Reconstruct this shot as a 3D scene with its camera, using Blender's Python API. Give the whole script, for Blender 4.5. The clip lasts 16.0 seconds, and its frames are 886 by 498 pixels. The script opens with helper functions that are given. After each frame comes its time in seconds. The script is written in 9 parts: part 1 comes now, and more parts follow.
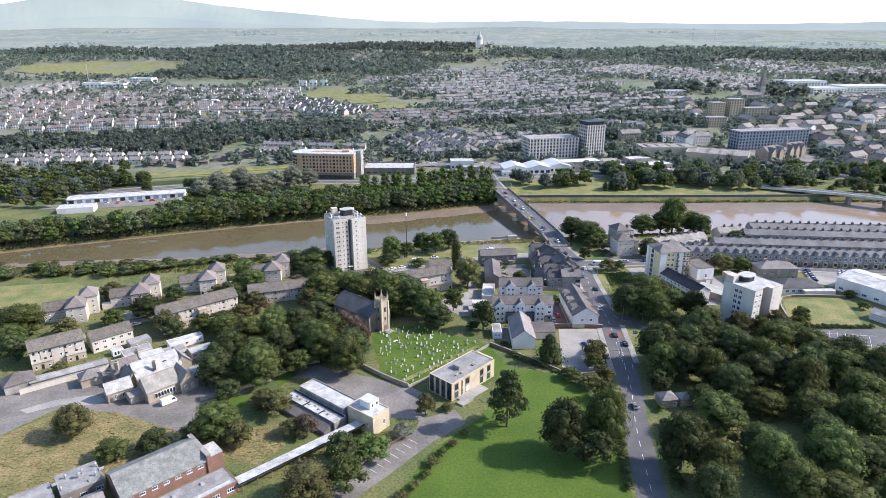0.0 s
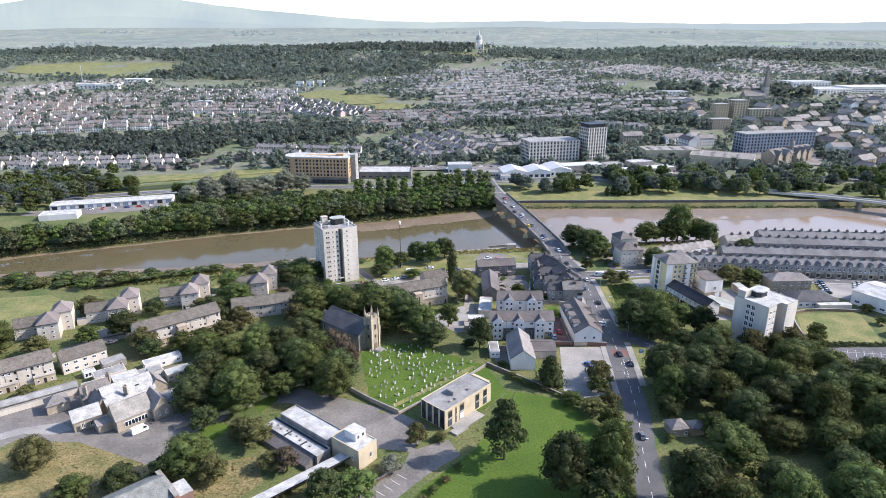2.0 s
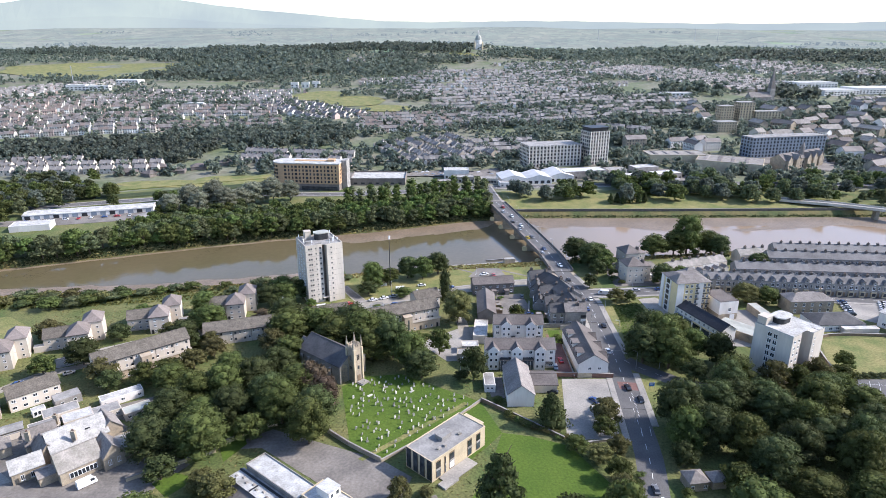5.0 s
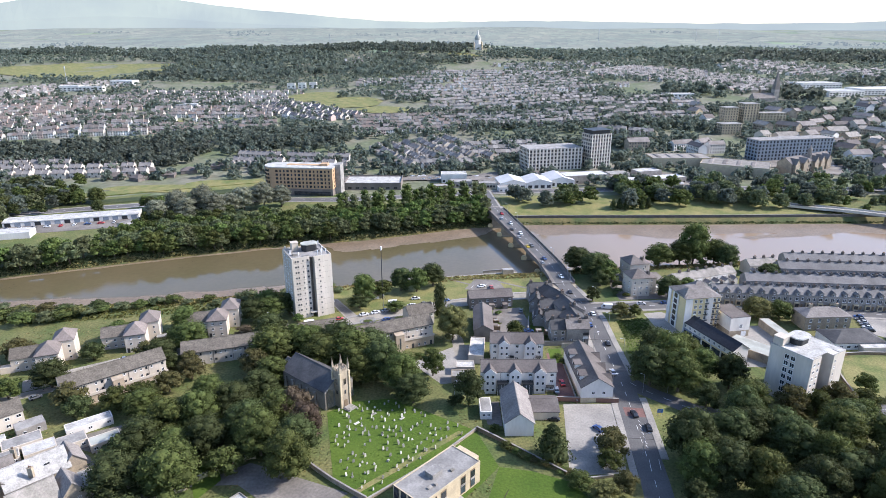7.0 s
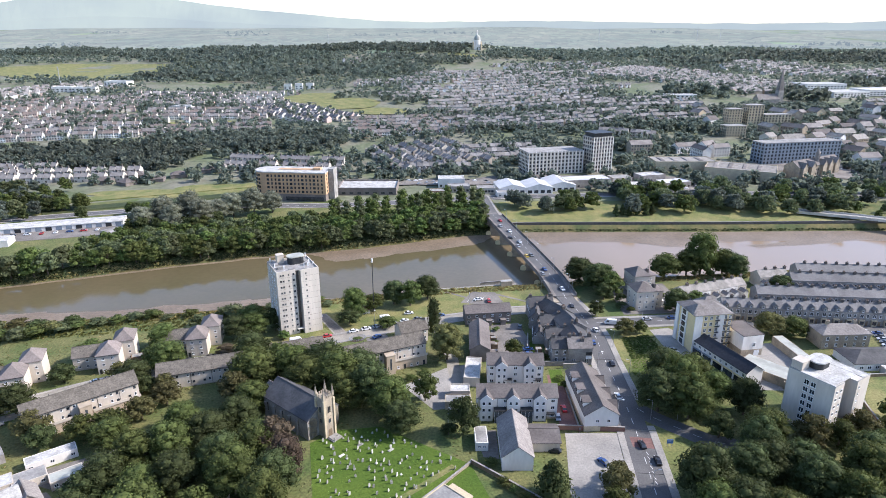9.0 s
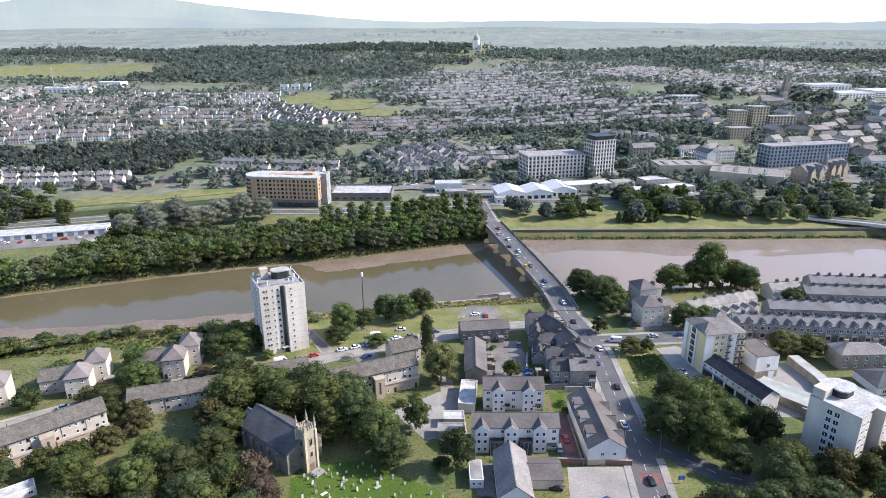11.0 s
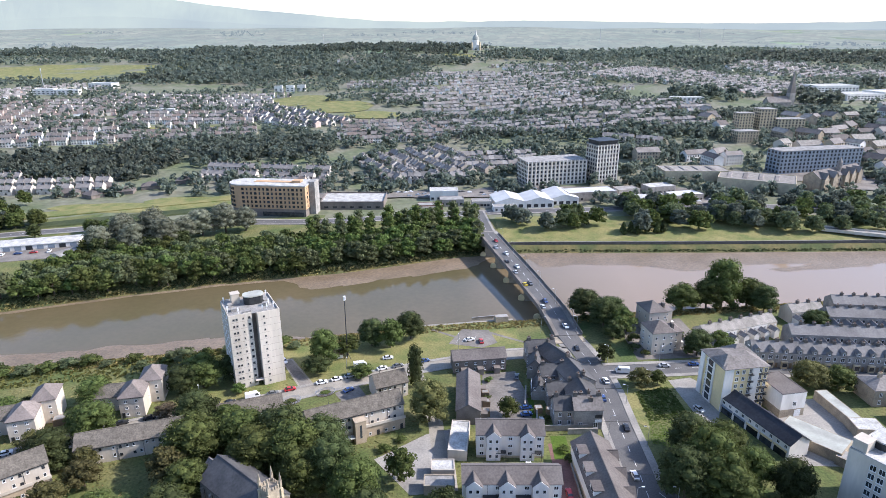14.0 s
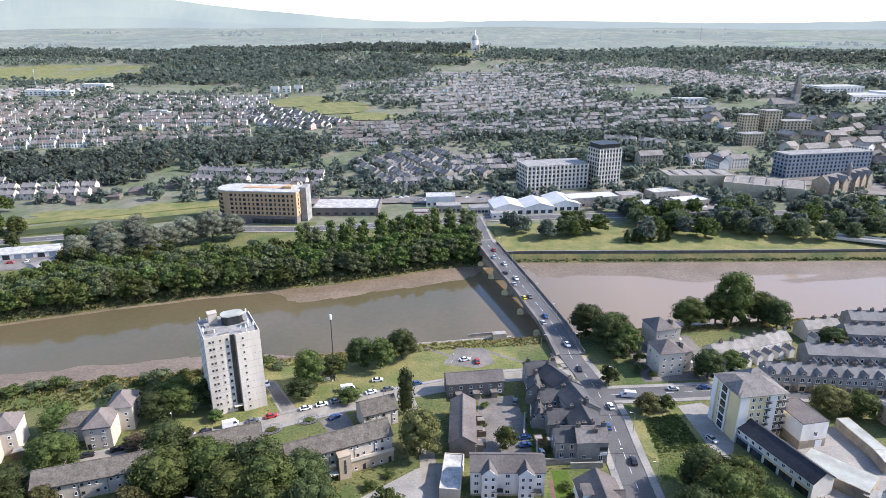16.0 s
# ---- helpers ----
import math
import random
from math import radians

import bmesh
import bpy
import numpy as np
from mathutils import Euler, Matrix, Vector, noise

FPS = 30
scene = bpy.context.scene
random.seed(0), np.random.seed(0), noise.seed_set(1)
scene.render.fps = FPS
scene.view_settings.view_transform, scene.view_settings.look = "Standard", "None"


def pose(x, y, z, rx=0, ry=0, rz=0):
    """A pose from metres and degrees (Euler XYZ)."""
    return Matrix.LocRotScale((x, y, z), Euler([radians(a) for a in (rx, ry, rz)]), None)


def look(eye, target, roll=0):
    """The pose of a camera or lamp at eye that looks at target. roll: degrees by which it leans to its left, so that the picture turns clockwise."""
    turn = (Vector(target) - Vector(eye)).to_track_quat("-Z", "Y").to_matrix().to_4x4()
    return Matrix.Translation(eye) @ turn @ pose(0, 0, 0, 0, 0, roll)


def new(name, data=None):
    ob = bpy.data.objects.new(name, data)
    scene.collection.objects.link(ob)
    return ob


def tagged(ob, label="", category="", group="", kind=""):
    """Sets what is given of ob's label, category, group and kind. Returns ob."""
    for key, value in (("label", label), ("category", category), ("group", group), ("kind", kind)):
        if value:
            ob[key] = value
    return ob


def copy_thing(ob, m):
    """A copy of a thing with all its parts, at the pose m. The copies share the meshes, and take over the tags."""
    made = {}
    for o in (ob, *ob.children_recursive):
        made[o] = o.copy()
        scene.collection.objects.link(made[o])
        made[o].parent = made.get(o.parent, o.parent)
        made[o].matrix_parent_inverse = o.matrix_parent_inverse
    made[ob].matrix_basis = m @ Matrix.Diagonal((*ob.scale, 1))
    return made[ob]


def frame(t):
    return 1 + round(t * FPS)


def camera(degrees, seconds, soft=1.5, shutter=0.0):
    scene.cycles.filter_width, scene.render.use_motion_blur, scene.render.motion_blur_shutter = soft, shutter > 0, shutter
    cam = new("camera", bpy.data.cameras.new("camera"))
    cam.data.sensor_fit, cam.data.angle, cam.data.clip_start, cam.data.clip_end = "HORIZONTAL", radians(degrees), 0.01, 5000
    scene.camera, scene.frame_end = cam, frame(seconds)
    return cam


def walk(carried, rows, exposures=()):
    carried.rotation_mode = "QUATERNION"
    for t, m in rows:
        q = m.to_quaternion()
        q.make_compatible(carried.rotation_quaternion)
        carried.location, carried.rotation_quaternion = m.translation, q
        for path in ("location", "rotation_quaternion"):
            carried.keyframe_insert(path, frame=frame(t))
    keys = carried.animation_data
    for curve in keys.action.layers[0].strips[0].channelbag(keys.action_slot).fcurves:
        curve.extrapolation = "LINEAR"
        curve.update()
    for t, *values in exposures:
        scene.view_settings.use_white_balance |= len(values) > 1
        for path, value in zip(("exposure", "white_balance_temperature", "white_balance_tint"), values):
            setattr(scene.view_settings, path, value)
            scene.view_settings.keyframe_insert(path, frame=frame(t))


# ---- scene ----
cam = camera(70.7, 16.0, 0.8)
# a level drone flight at an even speed, 8.7 m/s, the lens tipped 19 degrees down
PATH = [(0.5 * i, 0.6352 * i, 4.3188 * i + 0.0004 * i * (i - 32), 126.1, 70.93, -0.02 + 0.003 * i, 0.03) for i in range(33)]
walk(cam, [(t, pose(x, y, z, rx, ry, rz)) for t, x, y, z, rx, ry, rz in PATH], exposures=[(0.0, 1.06, 5860, 16), (16.0, 1.06, 5860, 16)])

# ---- daylight: late-summer sun from the right and slightly ahead ----
SUN_AZ, SUN_EL = 4.0, 37.0          # degrees from +x towards +y, and above the ground
world = bpy.data.worlds.new("daylight")
scene.world = world
world.use_nodes = True
wn = world.node_tree
wn.nodes.clear()
w_out, w_bg, w_sky = wn.nodes.new("ShaderNodeOutputWorld"), wn.nodes.new("ShaderNodeBackground"), wn.nodes.new("ShaderNodeTexSky")
w_sky.sky_type, w_sky.sun_disc = "NISHITA", False
w_sky.sun_elevation, w_sky.sun_rotation = radians(SUN_EL), radians(90.0 - SUN_AZ)
w_sky.air_density, w_sky.dust_density, w_sky.ozone_density, w_sky.altitude = 1.0, 0.95, 1.5, 120.0
w_bg.inputs["Strength"].default_value = 0.15
wn.links.new(w_sky.outputs[0], w_bg.inputs[0])
wn.links.new(w_bg.outputs[0], w_out.inputs[0])
sun_dir = Vector((math.cos(radians(SUN_EL)) * math.cos(radians(SUN_AZ)), math.cos(radians(SUN_EL)) * math.sin(radians(SUN_AZ)), math.sin(radians(SUN_EL))))
sun = new("sun", bpy.data.lights.new("sun", "SUN"))
sun.data.energy, sun.data.angle, sun.data.color = 3.9, radians(0.6), (1.0, 0.92, 0.80)
sun.matrix_world = look(sun_dir * 900, (0, 0, 0))

# ---- materials ----
def mat(name, col, rough=0.85, col2=None, big=0.05, fine=1.5, mix=0.5, grain=0.12, rnd=0.0, bump=0.0, metal=0.0, spec=0.3, stretch=(1, 1, 1)):
    """Two colours mixed by a broad noise, grain by a fine one, a shift for each object."""
    m = bpy.data.materials.new(name)
    m.use_nodes = True
    nt = m.node_tree
    b = nt.nodes["Principled BSDF"]
    b.inputs["Roughness"].default_value, b.inputs["Metallic"].default_value = rough, metal
    b.inputs["Specular IOR Level"].default_value = spec
    geo, mp = nt.nodes.new("ShaderNodeNewGeometry"), nt.nodes.new("ShaderNodeMapping")
    mp.inputs["Scale"].default_value = stretch
    nt.links.new(geo.outputs["Position"], mp.inputs[0])
    n1, n2 = nt.nodes.new("ShaderNodeTexNoise"), nt.nodes.new("ShaderNodeTexNoise")
    n1.inputs["Scale"].default_value, n1.inputs["Detail"].default_value = big, 5
    n2.inputs["Scale"].default_value, n2.inputs["Detail"].default_value = fine, 4
    for n in (n1, n2):
        nt.links.new(mp.outputs[0], n.inputs["Vector"])
    ramp = nt.nodes.new("ShaderNodeMapRange")
    ramp.inputs["From Min"].default_value, ramp.inputs["From Max"].default_value = 0.5 - 0.25 * (1.01 - mix), 0.5 + 0.25 * (1.01 - mix)
    nt.links.new(n1.outputs[0], ramp.inputs["Value"])
    mx = nt.nodes.new("ShaderNodeMix")
    mx.data_type = "RGBA"
    c2 = col2 or tuple(c * 0.72 for c in col)
    mx.inputs[6].default_value, mx.inputs[7].default_value = (*col, 1), (*c2, 1)
    nt.links.new(ramp.outputs[0], mx.inputs[0])
    val = nt.nodes.new("ShaderNodeMapRange")
    val.inputs["From Min"].default_value, val.inputs["From Max"].default_value = 0.25, 0.75
    val.inputs["To Min"].default_value, val.inputs["To Max"].default_value = 1 - grain, 1 + grain
    nt.links.new(n2.outputs[0], val.inputs["Value"])
    hsv = nt.nodes.new("ShaderNodeHueSaturation")
    nt.links.new(mx.outputs[2], hsv.inputs["Color"])
    if rnd:
        info, rm, ml = nt.nodes.new("ShaderNodeObjectInfo"), nt.nodes.new("ShaderNodeMapRange"), nt.nodes.new("ShaderNodeMath")
        rm.inputs["To Min"].default_value, rm.inputs["To Max"].default_value = 1 - rnd, 1 + rnd
        ml.operation = "MULTIPLY"
        nt.links.new(info.outputs["Random"], rm.inputs["Value"])
        nt.links.new(rm.outputs[0], ml.inputs[0])
        nt.links.new(val.outputs[0], ml.inputs[1])
        nt.links.new(ml.outputs[0], hsv.inputs["Value"])
    else:
        nt.links.new(val.outputs[0], hsv.inputs["Value"])
    nt.links.new(hsv.outputs[0], b.inputs["Base Color"])
    if bump:
        bp = nt.nodes.new("ShaderNodeBump")
        bp.inputs["Strength"].default_value, bp.inputs["Distance"].default_value = min(1.0, bump), 0.3
        nt.links.new(n2.outputs[0], bp.inputs["Height"])
        nt.links.new(bp.outputs[0], b.inputs["Normal"])
    return m


def leaf_mat(name, col, hue=0.03, val=0.35, glow=0.35):
    """Foliage: each clump has a shade of its own, each tree a tone; light comes through the leaves."""
    m = bpy.data.materials.new(name)
    m.use_nodes = True
    nt = m.node_tree
    b = nt.nodes["Principled BSDF"]
    b.inputs["Roughness"].default_value, b.inputs["Specular IOR Level"].default_value = 0.75, 0.12
    geo, info = nt.nodes.new("ShaderNodeNewGeometry"), nt.nodes.new("ShaderNodeObjectInfo")
    hsv = nt.nodes.new("ShaderNodeHueSaturation")
    hsv.inputs["Color"].default_value = (*col, 1)
    r1, r2, ml = nt.nodes.new("ShaderNodeMapRange"), nt.nodes.new("ShaderNodeMapRange"), nt.nodes.new("ShaderNodeMath")
    r1.inputs["To Min"].default_value, r1.inputs["To Max"].default_value = 1 - val, 1 + val
    r2.inputs["To Min"].default_value, r2.inputs["To Max"].default_value = 0.5 - hue, 0.5 + 0.25 * hue
    r3 = nt.nodes.new("ShaderNodeMapRange")
    r3.inputs["To Min"].default_value, r3.inputs["To Max"].default_value = 0.75, 1.3
    ml.operation = "MULTIPLY"
    nt.links.new(geo.outputs["Random Per Island"], r1.inputs["Value"])
    nt.links.new(info.outputs["Random"], r2.inputs["Value"])
    nt.links.new(info.outputs["Random"], r3.inputs["Value"])
    nt.links.new(r1.outputs[0], ml.inputs[0])
    nt.links.new(r3.outputs[0], ml.inputs[1])
    nt.links.new(ml.outputs[0], hsv.inputs["Value"])
    nt.links.new(r2.outputs[0], hsv.inputs["Hue"])
    nt.links.new(hsv.outputs[0], b.inputs["Base Color"])
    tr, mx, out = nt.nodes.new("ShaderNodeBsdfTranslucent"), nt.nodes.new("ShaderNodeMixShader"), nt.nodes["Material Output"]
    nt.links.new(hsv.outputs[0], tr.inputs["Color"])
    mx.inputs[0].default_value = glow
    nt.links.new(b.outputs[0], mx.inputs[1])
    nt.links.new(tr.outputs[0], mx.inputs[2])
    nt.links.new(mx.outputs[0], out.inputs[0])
    return m


M = {
    "grass": mat("rough_grass", (0.068, 0.095, 0.026), 0.95, (0.145, 0.135, 0.05), 0.07, 1.1, 0.35, 0.45, bump=0.4),
    "lawn": mat("mown_lawn", (0.05, 0.090, 0.008), 0.95, (0.078, 0.118, 0.013), 0.06, 1.2, 0.3, 0.25, bump=0.4),
    "dry": mat("dry_grass", (0.25, 0.195, 0.085), 0.95, (0.13, 0.125, 0.045), 0.13, 1.3, 0.35, 0.45, bump=0.6),
    "verge": mat("parched_verge", (0.21, 0.185, 0.07), 0.95, (0.11, 0.13, 0.038), 0.11, 1.2, 0.35, 0.35, bump=0.3),
    "asphalt": mat("asphalt", (0.088, 0.085, 0.083), 0.85, (0.125, 0.119, 0.113), 0.10, 2.0, 0.4, 0.2),
    "yard": mat("worn_tarmac", (0.13, 0.117, 0.102), 0.9, (0.205, 0.183, 0.157), 0.10, 1.1, 0.45, 0.25),
    "scrub": mat("rough_embankment_growth", (0.024, 0.038, 0.011), 0.95, (0.055, 0.062, 0.022), 0.09, 1.3, 0.4, 0.45, bump=0.4),
    "paving": mat("concrete_paving", (0.32, 0.295, 0.255), 0.85, (0.21, 0.195, 0.175), 0.12, 1.5, 0.3, 0.2),
    "path": mat("gravel_path", (0.30, 0.27, 0.22), 0.9, None, 0.2, 3.0, 0.4, 0.2),
    "redlane": mat("red_road_surfacing", (0.19, 0.105, 0.09), 0.9, None, 0.3, 2.0, 0.3, 0.2),
    "paint": mat("white_road_paint", (0.72, 0.72, 0.70), 0.7, (0.5, 0.5, 0.48), 0.5, 3.0, 0.4, 0.1),
    "mud": mat("river_mud", (0.145, 0.106, 0.066), 0.5, (0.20, 0.15, 0.10), 0.06, 0.9, 0.3, 0.4, bump=0.6, spec=0.6),
    "bank": mat("bank_reed_and_silt", (0.15, 0.125, 0.05), 0.95, (0.07, 0.085, 0.03), 0.10, 0.8, 0.4, 0.3),
    "town": mat("town_ground", (0.105, 0.125, 0.062), 0.95, (0.175, 0.165, 0.12), 0.02, 0.2, 0.5, 0.3),
    "render": mat("cream_render", (0.54, 0.475, 0.39), 0.9, (0.43, 0.375, 0.305), 0.15, 1.5, 0.4, 0.08, rnd=0.06, stretch=(1, 1, 0.3)),
    "white": mat("white_painted_wall", (0.70, 0.665, 0.61), 0.85, (0.58, 0.545, 0.495), 0.2, 1.5, 0.4, 0.06, rnd=0.05, stretch=(1, 1, 0.3)),
    "concrete": mat("tower_concrete", (0.57, 0.51, 0.43), 0.9, (0.41, 0.365, 0.305), 0.12, 1.2, 0.5, 0.08, stretch=(1, 1, 0.2)),
    "darkconc": mat("brown_brick_recess", (0.20, 0.17, 0.145), 0.9, None, 0.3, 2.0, 0.4, 0.1),
    "stone": mat("sandstone", (0.36, 0.30, 0.215), 0.92, (0.24, 0.20, 0.15), 0.35, 2.5, 0.4, 0.2, rnd=0.08),
    "palestone": mat("pale_sandstone", (0.50, 0.41, 0.27), 0.92, (0.40, 0.33, 0.225), 0.3, 2.5, 0.4, 0.12),
    "greystone": mat("sooty_stone", (0.31, 0.285, 0.25), 0.92, (0.21, 0.19, 0.17), 0.3, 2.0, 0.4, 0.18, rnd=0.12),
    "brick": mat("red_brick", (0.23, 0.125, 0.09), 0.92, (0.18, 0.105, 0.08), 0.3, 2.5, 0.4, 0.15),
    "tan": mat("tan_brick", (0.47, 0.30, 0.165), 0.9, (0.39, 0.255, 0.15), 0.2, 2.0, 0.4, 0.1),
    "yellow": mat("yellow_render", (0.66, 0.53, 0.29), 0.88, (0.58, 0.47, 0.27), 0.2, 1.5, 0.4, 0.06),
    "slate": mat("grey_slate", (0.160, 0.142, 0.127), 0.85, (0.22, 0.198, 0.178), 0.15, 1.3, 0.35, 0.28, rnd=0.28, spec=0.12),
    "inkslate": mat("blue_black_slate", (0.030, 0.031, 0.036), 0.85, (0.05, 0.05, 0.054), 0.2, 1.3, 0.4, 0.2, rnd=0.1, spec=0.15),
    "darkslate": mat("dark_slate", (0.062, 0.060, 0.060), 0.8, (0.092, 0.088, 0.085), 0.2, 1.3, 0.4, 0.2, rnd=0.1, spec=0.2),
    "terraceslate": mat("sooty_terrace_slate", (0.125, 0.118, 0.112), 0.75, (0.175, 0.165, 0.155), 0.2, 1.3, 0.4, 0.2, rnd=0.15, spec=0.3),
    "paleslate": mat("weathered_pale_slate", (0.30, 0.272, 0.24), 0.85, (0.185, 0.172, 0.145), 0.35, 2.2, 0.3, 0.22, rnd=0.1, spec=0.12),
    "bleached": mat("bleached_slate", (0.40, 0.385, 0.355), 0.9, (0.27, 0.26, 0.24), 0.5, 2.2, 0.3, 0.25, spec=0.15),
    "oldslate": mat("lichened_old_slate", (0.22, 0.215, 0.195), 0.85, (0.125, 0.13, 0.11), 0.5, 2.5, 0.3, 0.3),
    "tile": mat("brown_concrete_tile", (0.098, 0.083, 0.074), 0.88, (0.138, 0.119, 0.106), 0.15, 1.5, 0.35, 0.25, rnd=0.1),
    "moss": mat("mossy_brown_tile", (0.098, 0.086, 0.070), 0.9, (0.15, 0.13, 0.105), 0.5, 2.0, 0.3, 0.3, rnd=0.1, spec=0.15),
    "pinkslate": mat("pink_grey_tile", (0.205, 0.172, 0.152), 0.88, (0.16, 0.135, 0.12), 0.3, 1.6, 0.4, 0.2, rnd=0.1, spec=0.2),
    "buff": mat("buff_render", (0.42, 0.335, 0.235), 0.9, (0.33, 0.265, 0.19), 0.3, 1.8, 0.4, 0.12),
    "sootbrick": mat("soot_blackened_stack", (0.085, 0.075, 0.068), 0.95, (0.14, 0.12, 0.10), 0.6, 3.0, 0.4, 0.2),
    "felt": mat("grey_roof_felt", (0.30, 0.285, 0.26), 0.9, (0.19, 0.18, 0.165), 0.25, 1.6, 0.4, 0.2, rnd=0.08),
    "whiteroof": mat("white_coated_roof", (0.53, 0.515, 0.48), 0.95, (0.26, 0.25, 0.225), 0.30, 1.8, 0.1, 0.25, rnd=0.05, spec=0.1),
    "greenroof": mat("pale_green_sheet_roof", (0.38, 0.385, 0.335), 0.9, (0.27, 0.27, 0.235), 0.2, 1.2, 0.4, 0.08),
    "metalroof": mat("pale_metal_sheet", (0.52, 0.515, 0.50), 0.7, (0.42, 0.415, 0.40), 0.1, 0.8, 0.4, 0.1, spec=0.3),
    "darkmetal": mat("dark_metal", (0.05, 0.052, 0.055), 0.5, None, 1.0, 4.0, 0.4, 0.1, metal=0.5),
    "steel": mat("galvanised_steel", (0.45, 0.46, 0.47), 0.45, None, 1.0, 4.0, 0.4, 0.1, metal=0.7),
    "glass": mat("window_glass", (0.018, 0.022, 0.027), 0.12, (0.05, 0.055, 0.06), 0.4, 2.0, 0.5, 0.1, rnd=0.5, spec=0.6),
    "blueglass": mat("dark_blue_glazing", (0.035, 0.05, 0.062), 0.15, (0.07, 0.085, 0.095), 0.5, 2.0, 0.4, 0.1, spec=0.6),
    "upvc": mat("white_window_frame", (0.76, 0.76, 0.75), 0.6, None, 2.0, 8.0, 0.2, 0.04),
    "timber": mat("weathered_timber", (0.22, 0.16, 0.10), 0.85, None, 1.0, 5.0, 0.4, 0.2, rnd=0.15),
    "bark": mat("bark", (0.11, 0.085, 0.06), 0.95, None, 0.6, 4.0, 0.4, 0.25),
    "blue": mat("blue_glazed_cladding", (0.17, 0.20, 0.24), 0.4, (0.21, 0.24, 0.27), 0.1, 1.0, 0.4, 0.1),
    "headstone": mat("lichened_headstone", (0.46, 0.44, 0.39), 0.9, (0.24, 0.235, 0.20), 1.5, 6.0, 0.4, 0.15, rnd=0.45),
    "tyre": mat("tyre_rubber", (0.02, 0.02, 0.02), 0.8, None, 3.0, 9.0, 0.2, 0.1),
    "pot": mat("terracotta_pot", (0.20, 0.125, 0.09), 0.9, None, 2.0, 6.0, 0.3, 0.15),
    "leaf": leaf_mat("broad_leaves", (0.080, 0.102, 0.030)),
    "leafdark": leaf_mat("dark_leaves", (0.060, 0.076, 0.028), 0.02),
    "leafgold": leaf_mat("turning_leaves", (0.112, 0.110, 0.040), 0.03),
    "leafbright": leaf_mat("bright_leaves", (0.095, 0.136, 0.038), 0.02),
    "leafsilver": leaf_mat("silver_willow_leaves", (0.205, 0.215, 0.15), 0.015, 0.25, 0.45),
    "leafpale": leaf_mat("pale_green_leaves", (0.118, 0.142, 0.068), 0.03, 0.35, 0.45),
    "leafrust": leaf_mat("copper_leaves", (0.105, 0.082, 0.052), 0.02),
    # distant haze put into the leaf colour: paler and bluer than near leaves
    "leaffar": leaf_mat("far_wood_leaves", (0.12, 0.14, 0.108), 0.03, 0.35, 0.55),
}

def pasture_mat():
    """Fields walled off from one another, each with its own tone."""
    m = mat("far_pasture", (0.135, 0.195, 0.115), 0.95, (0.175, 0.205, 0.13), 0.01, 0.05, 0.5, 0.15)
    nt = m.node_tree
    b, geo, vo = nt.nodes["Principled BSDF"], nt.nodes.new("ShaderNodeNewGeometry"), nt.nodes.new("ShaderNodeTexVoronoi")
    vo.inputs["Scale"].default_value = 0.0055
    nt.links.new(geo.outputs["Position"], vo.inputs["Vector"])
    old = b.inputs["Base Color"].links[0].from_socket
    hue, sep, rng_v, rng_h = nt.nodes.new("ShaderNodeHueSaturation"), nt.nodes.new("ShaderNodeSeparateColor"), nt.nodes.new("ShaderNodeMapRange"), nt.nodes.new("ShaderNodeMapRange")
    nt.links.new(vo.outputs["Color"], sep.inputs[0])
    rng_v.inputs["To Min"].default_value, rng_v.inputs["To Max"].default_value = 0.7, 1.3
    rng_h.inputs["To Min"].default_value, rng_h.inputs["To Max"].default_value = 0.45, 0.53
    nt.links.new(sep.outputs[0], rng_v.inputs["Value"])
    nt.links.new(sep.outputs[1], rng_h.inputs["Value"])
    nt.links.new(old, hue.inputs["Color"])
    nt.links.new(rng_v.outputs[0], hue.inputs["Value"])
    nt.links.new(rng_h.outputs[0], hue.inputs["Hue"])
    nt.links.new(hue.outputs[0], b.inputs["Base Color"])
    return m


M["field"] = pasture_mat()

